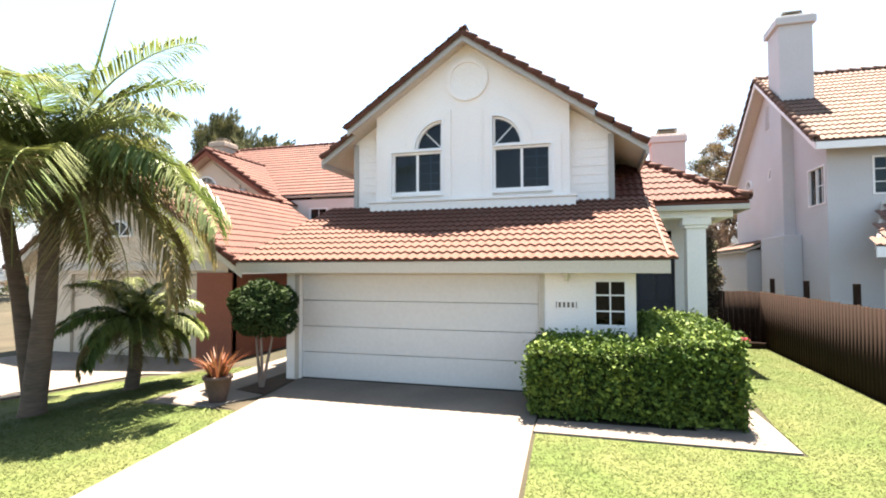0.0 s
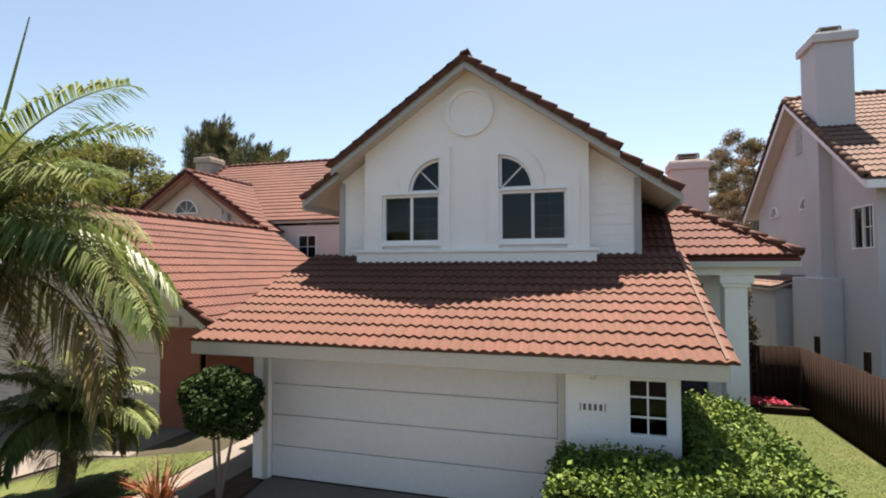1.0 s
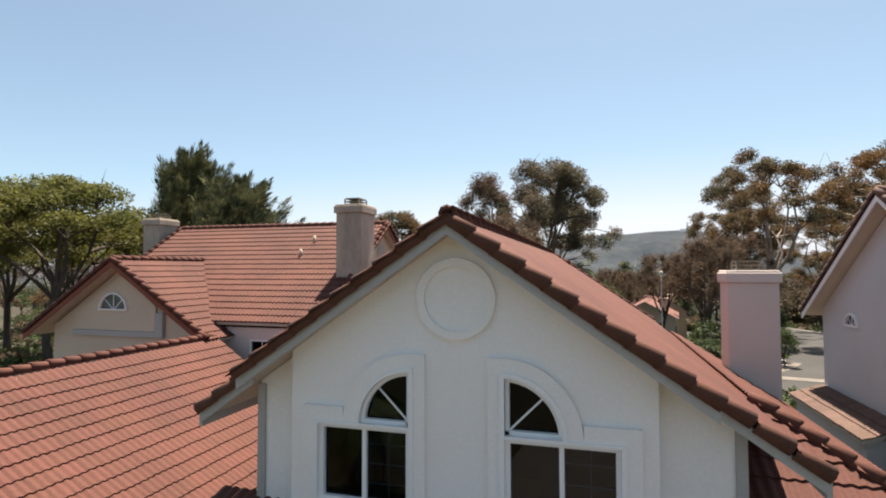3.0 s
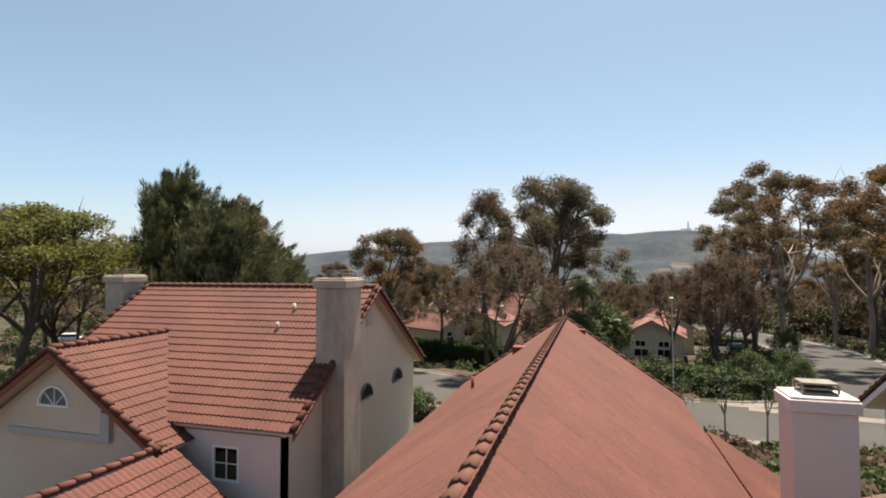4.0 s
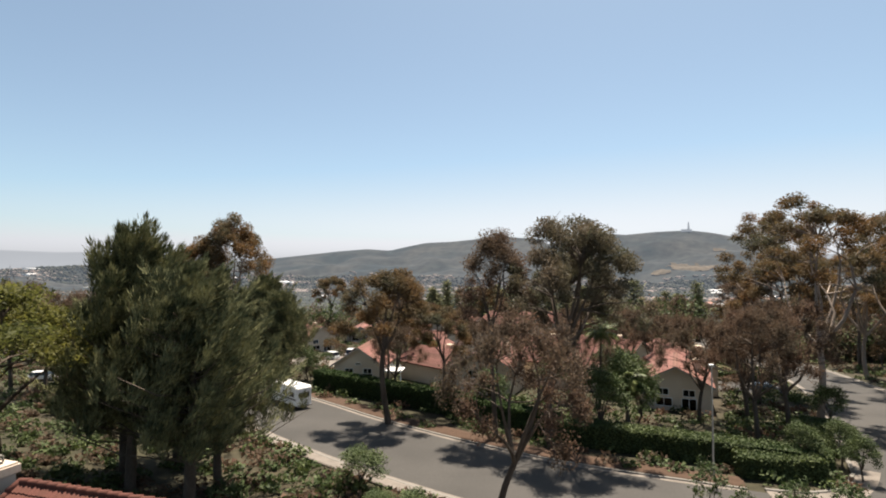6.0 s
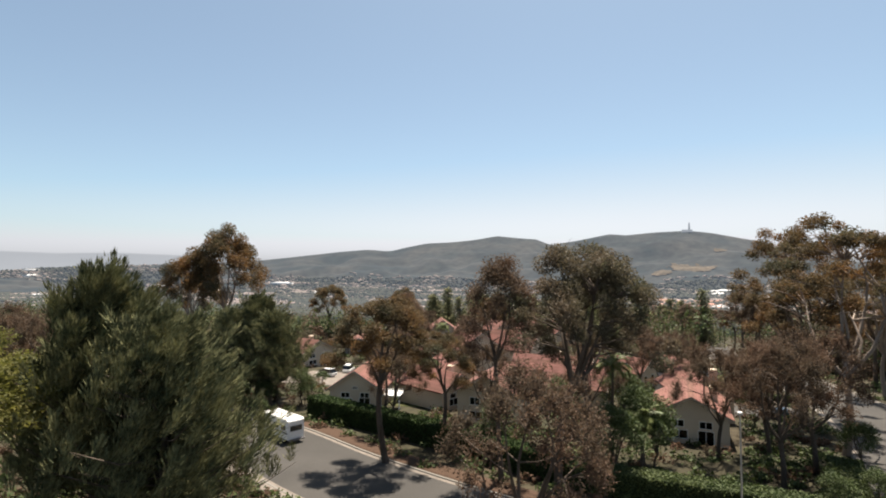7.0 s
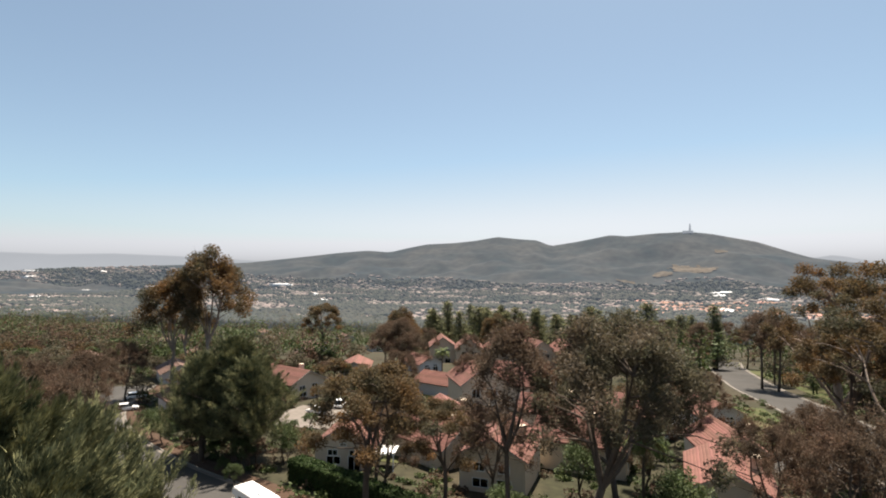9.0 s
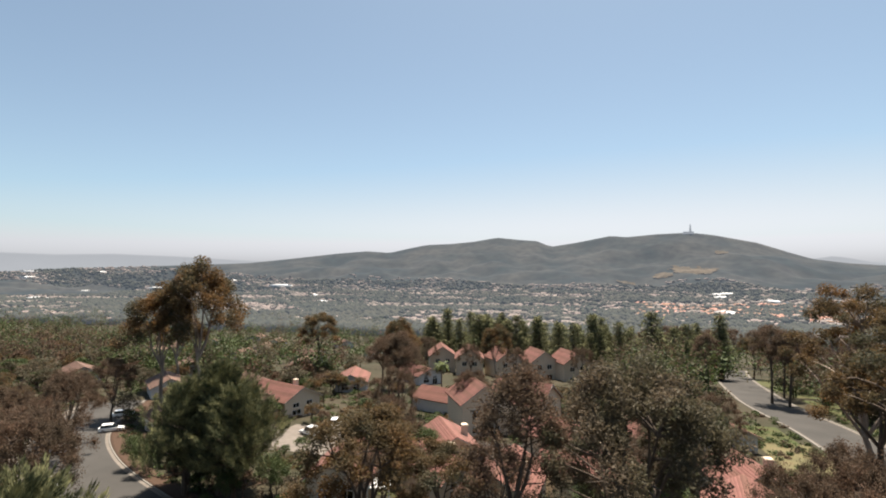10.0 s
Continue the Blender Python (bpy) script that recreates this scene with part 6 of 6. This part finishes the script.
for x, y, s, t in ((50, 88, 1.0, 120), (46, 84, 1.05, 230), (45, 72, 0.9, 300), (32, 108, 1.05, 60), (54, 97, 0.95, 60), (52, 112, 1.05, 10), (52, 78, 1.0, 150), (54, 130, 0.95, 200)):
    stand(pale, x, y, s, t)
for x, y, s, t in ((18.5, 70, 0.95, 90), (23, 75, 1.0, 200), (14, 77, 0.85, 10), (20, 80, 0.9, 140), (22, 88, 0.85, 300), (-66, 67, 0.95, 45), (-77, 64, 1.0, 99), (25, 93, 0.6, 45), (12, 108, 0.8, 99), (8, 113, 0.85, 9), (-84, 64, 1.1, 160), (-69, 71, 0.95, 20), (-80, 74, 1.0, 70), (-14, 79, 0.8, 40), (-26, 76, 0.75, 90), (-34, 100, 0.8, 10), (0, 86, 0.8, 140), (-44, 128, 0.85, 30), (-30, 136, 0.8, 120), (-16, 140, 0.75, 60), (-4, 146, 0.8, 200), (10, 138, 0.85, 10), (16, 122, 0.8, 80), (-46, 204, 0.8, 33), (-30, 206, 0.75, 170), (-8, 208, 0.8, 66), (-66, 214, 0.9, 99)):
    stand(brown, x, y, s, t)
for x, y, s, t in ((-48, 25, 1.05, 60), (-45, 36, 0.95, 170), (-60, 40, 1.1, 250)):
    stand(feather, x, y, s, t)
for x, y, s, t in ((-27, 37.5, 0.9, 70), (-36, 46, 0.9, 140), (-39, 43, 0.85, 200), (-29, 43, 0.75, 250), (-54, 85, 0.92, 40), (-58, 83, 0.8, 120), (-50, 83, 0.78, 200), (-61, 87, 0.72, 300), (-53, 89, 0.76, 80)):
    stand(pine, x, y, s * 0.94, t, 1.22)
for x, y, s, t in ((2, 66, 0.9, 60), (6.5, 72, 0.7, 100), (-11, 71, 0.7, 20), (-4, 84, 0.85, 10), (4, 92, 0.9, 77), (20, 62, 0.5, 30), (24, 60, 0.45, 210), (-46, 86, 0.7, 20), (-30, 104, 0.8, 80), (-70, 88, 0.6, 20), (24, 64, 0.5, 20), (28, 78, 0.6, 90), (-50, 82, 0.55, 10), (-56, 88, 0.6, 60), (-62, 94, 0.7, 90), (-47, 76, 0.35, 130), (-66, 92, 0.5, 200), (-74, 90, 0.6, 20), (-90, 82, 0.7, 60), (-80, 70, 0.5, 160), (-51, 79, 0.3, 50)):
    stand(leafy, x, y, s, t)
for x, y, s, t in ((-17, 45.5, 0.42, 50), (-10.5, 40.5, 0.3, 20), (-13.5, 41, 0.25, 70), (-71, 94, 0.42, 10), (-66, 91, 0.4, 80), (-77, 99, 0.5, 140), (-62, 90, 0.35, 30)):
    stand(leafy, x, y, s, t, 1.6)
for x, y, s, t in ((-88, 90, 0.95, 40), (-96, 96, 0.85, 120), (-62, 64, 1.0, 200), (-104, 112, 0.9, 10)):
    stand(brown, x, y, s, t)
for x, y, s, t in ((63, 176, 0.9, 40), (70, 166, 1.0, 100), (74, 188, 1.05, 10), (65, 203, 0.9, 220), (78, 208, 1.1, 300), (68, 228, 1.0, 60), (84, 232, 1.15, 130), (66, 248, 1.0, 20), (76, 262, 1.1, 200), (31, 306, 1.1, 90), (41, 314, 1.2, 10), (52, 322, 1.2, 160), (63, 326, 1.25, 240), (75, 318, 1.2, 30), (21, 300, 1.1, 70), (88, 300, 1.25, 110), (10, 296, 1.05, 190), (96, 270, 1.2, 260), (36, 322, 1.3, 50), (26, 318, 1.2, 280), (92, 205, 1.2, 20), (88, 180, 1.1, 140)):
    stand(brown, x, y, s, t, 1.2)
for x, y, s, t in ((61, 150, 1.05, 30), (68, 140, 1.15, 120), (60, 128, 1.1, 210), (76, 158, 1.2, 300), (58, 262, 0.9, 80), (84, 250, 1.15, 10), (64, 112, 1.15, 160)):
    stand(rusty, x, y, s, t, 1.1)
for x, y, s, t in ((8.6, 42.2, 1.05, 100), (15.6, 41.0, 1.0, 200), (10.4, 41.8, 0.8, 40)):
    stand(sapling, x, y, s, t)
for k in range(90):
    stand(spire, -92 + k * 1.55 + rng.uniform(-3, 3), 246 + rng.uniform(-6, 40), rng.choice((0.6, 0.75, 0.85, 0.95, 1.0, 1.12)) * rng.uniform(0.9, 1.08), rng.uniform(0, 360), rng.uniform(1.1, 1.75))


def clear(x, y):
    road = min((Vector((x, y)) - p).length for p in ROAD_B[::3]) if -20 < x < 90 else 99
    sight = 22 < x < 50 and 98 < y < 300
    return road > 9 and not sight


small = {}
for nm, mt, hh, sd in (("olive gum", M_GUM, 20, 51), ("brown half-bare", M_TWIG, 17, 52), ("leafy green", M_GREEN, 15, 53), ("rust-tinged gum", M_RUST, 19, 54)):
    small[nm] = broad_tree("valley_tree", "distant " + nm + " tree between roofs", hh, 0.3, 0.36, 18, 0.13, 900, 1.15, mt, M_BARK, sd, 0.85, 0.35, twigs=0)
for k, nm in enumerate(small):
    settle(small[nm], -130 - 9 * k, 170 + 8 * k, 0.55)
kinds = list(small.values())
houses = [(o.matrix_basis.translation.x, o.matrix_basis.translation.y) for o in scene.objects if o.name.startswith("far_house") and o.parent is None]
courts = ((-32, -14, 108, 124), (-66, -48, 106, 124), (17, 33, 103, 115))


def built(x, y, gap):
    near_house = any(abs(x - a) < gap and abs(y - b) < gap + 1 for a, b in houses)
    in_court = any(a < x < b and c < y < d for a, b, c, d in courts)
    return near_house or in_court or any((Vector((x, y)) - p).length < 8 for p in ROAD_A[::2])


made = 0
while made < 140:
    y = rng.uniform(118, 330)
    x = rng.uniform(-1.25, -0.42) * (y + 10)
    if not built(x, y, 7.5):
        stand(rng.choice(kinds), x, y, rng.uniform(0.45, 0.8), rng.uniform(0, 360), rng.uniform(1.1, 1.5))
        made += 1
made = 0
while made < 150:
    y = rng.uniform(84, 172)
    x = rng.uniform(-1.35, 0.45) * (y + 10)
    if clear(x, y) and not built(x, y, 6.6) and not (-45 < x < 0 and y < 96):
        mid = -75 < x < 20 and y < 135
        stand(rng.choice(kinds), x, y, rng.uniform(0.26, 0.5) if mid else rng.uniform(0.4, 0.7), rng.uniform(0, 360), rng.uniform(1.15, 1.6))
        made += 1


def woods(name, n, seed, near, far, material, label):
    """Many far crowns of loose leaf clumps on short stems, as one mass."""
    rng = np.random.default_rng(seed)
    pts, stems = [], []
    while len(stems) < n:
        y = near + (far - near) * rng.random() ** 1.9
        x = rng.uniform(-1.45, 0.62) * (y + 10)
        if min((Vector((x, y)) - p).length for p in ROAD_B[::3]) < 10 or built(x, y, 8) or (24 < x < 44 and y < 215) or (-85 < x < 8 and 165 < y < 254):
            continue
        if x < -70 and y < 340 and rng.random() < 0.6:
            continue
        s, z = min(9.0, max(2.2, rng.lognormal(1.55, 0.4))), land(x, y)
        if noise.noise(Vector((x * 0.012, y * 0.012, seed))) < rng.uniform(-0.45, 0.05):
            continue
        k = 260 if y < 260 else 120 if y < 420 else 60
        b = [(x + rng.normal(0, 0.5) * s, y + rng.normal(0, 0.5) * s, z + s * rng.uniform(0.5, 1.6), s * rng.uniform(0.4, 0.65), 0.8) for _ in range(6)]
        pts.append(in_balls(rng, b, k, 0.5))
        stems.append(tube([(x, y, z - 0.5), (x, y, z + s * 1.4)], [0.25, 0.12], 4))
    P = np.concatenate(pts)
    v, f = leaf_quads(rng, P, 0.8, 0.2, 0.6)
    tagged(raw_part(name, *joined([(v, f)] + stems), material), label, "trees", kind="stuff")


woods("olive_woods", 900, 61, 165, 760, M_GUM, "olive gum woodland between far houses")
woods("brown_woods", 450, 62, 165, 700, M_TWIG, "brown sparse woodland between far houses")
woods("green_woods", 1500, 63, 165, 800, M_GREEN, "mid-green leafy trees between far houses")

# low shrubs and ground cover between the houses
rng2 = np.random.default_rng(91)
pts = []
count = 0
while count < 2600:
    y = rng2.uniform(26, 180)
    x = rng2.uniform(-1.3, 0.5) * (y + 10)
    if built(x, y, 5.0) or min((Vector((x, y)) - p).length for p in ROAD_B[::3]) < 8 or (-18 < x < 12 and y < 40):
        continue
    s = rng2.uniform(0.5, 1.3)
    pts.append(in_balls(rng2, [(x, y, land(x, y) + s * 0.4, s, 0.7), (x + s * 0.8, y + s * 0.3, land(x, y) + s * 0.3, s * 0.8, 0.7)], 70, 0.6))
    count += 1
P = np.concatenate(pts)
half = np.arange(len(P)) // 70 % 3 > 0
for nm, sel, mt, lb in (("green_shrubs", half, M_GREEN, "low green shrubs and ground cover between houses"), ("brown_shrubs", ~half, M_TWIG, "low dry brown shrubs between houses")):
    v, f = leaf_quads(rng2, P[sel], 0.42, 0.0, 0.7, True)
    tagged(raw_part(nm, v, f, mt), lb, "shrubs", kind="stuff")

# hedges along the street
clipped_hedge("street_hedge", [(0, 25, 0, 2.4, -0.5, 2.5)], "dense dark green roadside hedge with sunlit top", 15000, 0.26, M_TOPIARY, M_HEDGECORE, 31, "street hedges").matrix_basis = pose(-41.5, 79.8, land(-35, 78), 0, 0, -21)
clipped_hedge("street_hedge", [(0, 17, 0, 2.2, -0.5, 2.4)], "dense dark green roadside hedge in shade", 10000, 0.26, M_TOPIARY, M_HEDGECORE, 32, "street hedges").matrix_basis = pose(-18.0, 70.8, land(-12, 68), 0, 0, -27)
clipped_hedge("street_hedge", [(0, 22, 0, 2.6, -0.5, 1.9)], "dense green roadside shrubs at the corner", 12000, 0.24, M_GREEN, M_HEDGECORE, 33, "street hedges").matrix_basis = pose(-2.5, 62.8, land(8, 61), 0, 0, -9)


clipped_hedge("street_hedge", [(0, 15, 0, 1.4, -0.5, 1.1)], "low clipped hedge between dry lawn and parking court", 5000, 0.24, M_GREEN, M_HEDGECORE, 38, "street hedges").matrix_basis = pose(19.5, 116.0, land(26, 116), 0, 0, 2)
clipped_hedge("street_hedge", [(0, 15, 0, 3.0, -0.5, 1.4)], "low green shrubs along the side street kerb", 9000, 0.22, M_GREEN, M_HEDGECORE, 34, "street hedges").matrix_basis = pose(21.8, 60.0, land(22, 62), 0, 0, 70)
clipped_hedge("street_hedge", [(0, 7, 0, 3.2, -0.5, 1.5)], "low green shrubs filling the street corner", 5000, 0.22, M_GREEN, M_HEDGECORE, 37, "street hedges").matrix_basis = pose(14.0, 57.6, land(18, 58), 0, 0, 6)


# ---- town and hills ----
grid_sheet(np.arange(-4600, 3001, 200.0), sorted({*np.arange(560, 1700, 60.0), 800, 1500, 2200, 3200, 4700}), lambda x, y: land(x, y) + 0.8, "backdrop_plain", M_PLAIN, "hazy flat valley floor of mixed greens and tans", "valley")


def ridge_z(profile, near, far, rough, seed, base_z, x, y):
    """Height of a hill range whose skyline lies at the far distance."""
    r = math.hypot(x, y)
    h = float(np.interp(math.degrees(math.atan2(-x, y)), [p[0] for p in profile], [p[1] for p in profile]))
    t = max(0.0, (r - near) / (far - near))
    k = min(1.0, t) ** 1.9 if t <= 1 else 1 - (t - 1) * 2
    n = noise.fractal(Vector((x * 0.0028 + seed, y * 0.0028, 0)), 1.0, 2.0, 5)
    return base_z + (h - base_z) * k + rough * n * math.sin(math.pi * min(1, t)) * (0.3 + 0.7 * k)


def valley(x, y):
    """The valley floor, or the foot of the hills where that stands higher."""
    return max(land(x, y), ridge_z(HILLS, 2300, 3900, 95, 3, -80, x, y) if y > 2000 else -99)


def patchy(rng, n, near, far, power, sign):
    """Random places that gather into districts (sign 1) or into the woods between them (sign -1)."""
    out = []
    while len(out) < n:
        y = near + (far - near) * rng.random() ** power
        x = rng.uniform(-1.75, 0.75) * y
        q = noise.noise(Vector((x * 0.003, y * 0.0045, 2.0))) + 0.5 * noise.noise(Vector((x * 0.012, y * 0.012, 5.0)))
        if sign * q + 0.12 > rng.uniform(-0.15, 0.25):
            out.append((x, y))
    return np.array(out).T


def scatter_boxes(name, n, seed, near, far, material, label, category, kindly, rows=None):
    rng = np.random.default_rng(seed)
    x, y = rows(rng, n) if rows else patchy(rng, n, near, far, 0.8, 1)
    out_v, out_f = [], []
    for i in range(n):
        z = valley(x[i], y[i]) + 1.0
        w, l, h = kindly(rng, y[i])
        a = rng.choice((0.3, 1.87)) + rng.normal(0, 0.1)
        c, s = math.cos(a), math.sin(a)
        q = np.array([(-w, -l, -2), (w, -l, -2), (w, l, -2), (-w, l, -2), (-w, -l, h * 0.6), (w, -l, h * 0.6), (w, l, h * 0.6), (-w, l, h * 0.6), (-w * 0.55, 0, h), (w * 0.55, 0, h)])
        q = np.stack([q[:, 0] * c - q[:, 1] * s + x[i], q[:, 0] * s + q[:, 1] * c + y[i], q[:, 2] + z], 1)
        out_v.append(q)
        out_f.append(np.array([(0, 1, 5, 4), (1, 2, 6, 5), (2, 3, 7, 6), (3, 0, 4, 7), (4, 5, 9, 8), (6, 7, 8, 9), (5, 6, 9, 9), (7, 4, 8, 8)]) + i * 10)
    v, f = np.concatenate(out_v), np.concatenate(out_f)
    quads = f[f[:, 2] != f[:, 3]]
    return tagged(raw_part(name, v, quads, material), label, category, kind="stuff")


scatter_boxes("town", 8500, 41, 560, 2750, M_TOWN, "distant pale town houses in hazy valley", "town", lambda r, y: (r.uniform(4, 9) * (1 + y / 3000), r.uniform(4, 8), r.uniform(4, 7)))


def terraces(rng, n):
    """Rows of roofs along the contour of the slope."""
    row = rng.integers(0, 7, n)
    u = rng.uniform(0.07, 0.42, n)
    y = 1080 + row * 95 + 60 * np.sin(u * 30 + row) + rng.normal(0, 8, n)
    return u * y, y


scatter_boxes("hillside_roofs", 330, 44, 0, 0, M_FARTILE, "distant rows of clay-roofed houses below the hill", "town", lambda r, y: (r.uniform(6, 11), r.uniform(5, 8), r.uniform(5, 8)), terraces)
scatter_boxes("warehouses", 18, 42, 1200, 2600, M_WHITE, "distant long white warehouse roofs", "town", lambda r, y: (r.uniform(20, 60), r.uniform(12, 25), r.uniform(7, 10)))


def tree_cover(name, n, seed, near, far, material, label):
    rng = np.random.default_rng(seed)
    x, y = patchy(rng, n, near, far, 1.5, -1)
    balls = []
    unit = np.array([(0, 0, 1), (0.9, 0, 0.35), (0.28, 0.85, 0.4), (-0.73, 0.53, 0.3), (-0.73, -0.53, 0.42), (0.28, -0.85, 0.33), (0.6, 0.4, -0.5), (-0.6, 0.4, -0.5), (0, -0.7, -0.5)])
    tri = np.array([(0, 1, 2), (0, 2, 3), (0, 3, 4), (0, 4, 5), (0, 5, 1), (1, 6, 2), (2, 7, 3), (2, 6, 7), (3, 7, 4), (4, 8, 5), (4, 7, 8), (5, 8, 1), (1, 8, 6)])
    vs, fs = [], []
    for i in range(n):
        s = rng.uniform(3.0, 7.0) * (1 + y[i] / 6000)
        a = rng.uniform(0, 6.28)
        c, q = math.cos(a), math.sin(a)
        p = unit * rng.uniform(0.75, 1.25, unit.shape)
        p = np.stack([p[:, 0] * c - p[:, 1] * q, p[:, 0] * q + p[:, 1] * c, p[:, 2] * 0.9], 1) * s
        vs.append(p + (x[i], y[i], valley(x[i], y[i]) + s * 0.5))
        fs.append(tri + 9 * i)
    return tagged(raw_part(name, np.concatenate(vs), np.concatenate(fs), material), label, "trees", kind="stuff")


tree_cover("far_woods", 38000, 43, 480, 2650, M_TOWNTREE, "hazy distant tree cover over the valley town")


def ridge_backdrop(name, profile, near, far, material, label, rough, seed, base_z=-80):
    """A hill range: the skyline as rows of (degrees to the left of +y, metres high), rising from near to far."""
    az = np.radians(np.linspace(profile[0][0], profile[-1][0], 260))
    rows = 46
    v = []
    for j in range(rows + 8):
        t = j / rows
        r = near + (far - near) * t
        for a in az:
            x, y = -math.sin(a) * r, math.cos(a) * r
            v.append((x, y, ridge_z(profile, near, far, rough, seed, base_z, x, y)))
    w = 260
    i = np.arange(rows + 7)[:, None] * w + np.arange(w - 1)[None]
    f = np.stack([i, i + 1, i + w + 1, i + w], -1).reshape(-1, 4)[:, ::-1]
    return tagged(raw_part(name, v, f, material, smooth=True), label, "hills", kind="structure")


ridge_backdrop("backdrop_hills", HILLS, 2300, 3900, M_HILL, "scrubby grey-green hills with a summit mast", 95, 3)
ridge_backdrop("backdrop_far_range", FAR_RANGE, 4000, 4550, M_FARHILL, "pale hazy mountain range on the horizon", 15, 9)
# bare cuttings on the lower slopes
for az, r, wide, deep, seed in ((-9.3, 3120, 130, 150, 1), (-6.6, 2960, 60, 60, 2), (-11.8, 3560, 40, 50, 5), (-3.0, 2900, 55, 45, 7)):
    n, v, f = 28, [], []
    for j in range(n):
        for i in range(n):
            u, w = (i / (n - 1) * 2 - 1) * wide, (j / (n - 1) * 2 - 1) * deep
            x, y = -math.sin(radians(az)) * r + u, math.cos(radians(az)) * r + w
            v.append((x, y, ridge_z(HILLS, 2300, 3900, 95, 3, -80, x, y) + 5))
            if i < n - 1 and j < n - 1 and (u / wide) ** 2 + (w / deep) ** 2 < 0.75 + 0.5 * noise.noise(Vector((u * 0.03, w * 0.03, seed))):
                f.append((j * n + i, j * n + i + 1, (j + 1) * n + i + 1, (j + 1) * n + i))
    tagged(raw_part("backdrop_cutting", v, f, M_CUT, smooth=True), "bare tan earth cutting on the scrubby hillside", "hillside", kind="structure")
mast = thing("summit_mast", "pale lattice tower standing on the hilltop", "tower", MAST)
bm = solid([(MAST[0] - 9, MAST[1], MAST[2] - 20), (MAST[0] + 9, MAST[1], MAST[2] - 20), (MAST[0] + 2.5, MAST[1], MAST[2] + 55), (MAST[0] - 2.5, MAST[1], MAST[2] + 55)], (0, 10, 0))
# tower and hut borrow the far range's emissive haze
part("tower", bm, M_FARHILL, mast)
part("hut", boxes((MAST[0] - 45, MAST[0] + 20, MAST[1], MAST[1] + 12, MAST[2] - 15, MAST[2] + 7)), M_FARHILL, mast)

# ---- fence: posts, rails and boards ----
fence = thing("fence", "dark stained close-board timber fence beside the lawn", "fence", (10.5, 2, 0))
BOARD = raw_mesh("board", [(-0.068, 0, -0.05), (0.068, 0, -0.05), (0.068, 0.02, -0.05), (-0.068, 0.02, -0.05), (-0.068, 0, 1.56), (0.068, 0, 1.56), (0.068, 0.02, 1.56), (-0.068, 0.02, 1.56)],
                 [(0, 1, 5, 4), (1, 2, 6, 5), (2, 3, 7, 6), (3, 0, 4, 7), (4, 5, 6, 7), (3, 2, 1, 0)], M_FENCE)
rng = random.Random(5)
for k in range(92):
    ob = new("board", BOARD)
    ob.matrix_basis = Matrix.Translation((10.49, -5.4 + k * 0.142, rng.uniform(-0.012, 0.012))) @ Matrix.Rotation(radians(90 + rng.uniform(-0.4, 0.4)), 4, "Z")
    under(ob, fence)
for k in range(13):
    ob = new("board", BOARD)
    ob.matrix_basis = Matrix.Translation((8.72 + k * 0.142, 7.65, rng.uniform(-0.012, 0.012)))
    under(ob, fence)
for k in range(6):
    part("post", boxes((10.5, 10.6, -5.3 + k * 2.4, -5.2 + k * 2.4, -0.1, 1.95), bevel=0.008), M_FENCE, fence)
part("rail", boxes((10.5, 10.54, -5.4, 7.6, 0.3, 0.39), (10.5, 10.54, -5.4, 7.6, 1.2, 1.29)), M_FENCE, fence)

# ---- garage roof tiles, one by one ----
tiled_slope(house, (-1.12, -0.62, low_z(-0.62)), (1, 0, 0), (0, 1, LS), 8.1, 3.92 * math.sqrt(1 + LS * LS), None, True, seed=81)
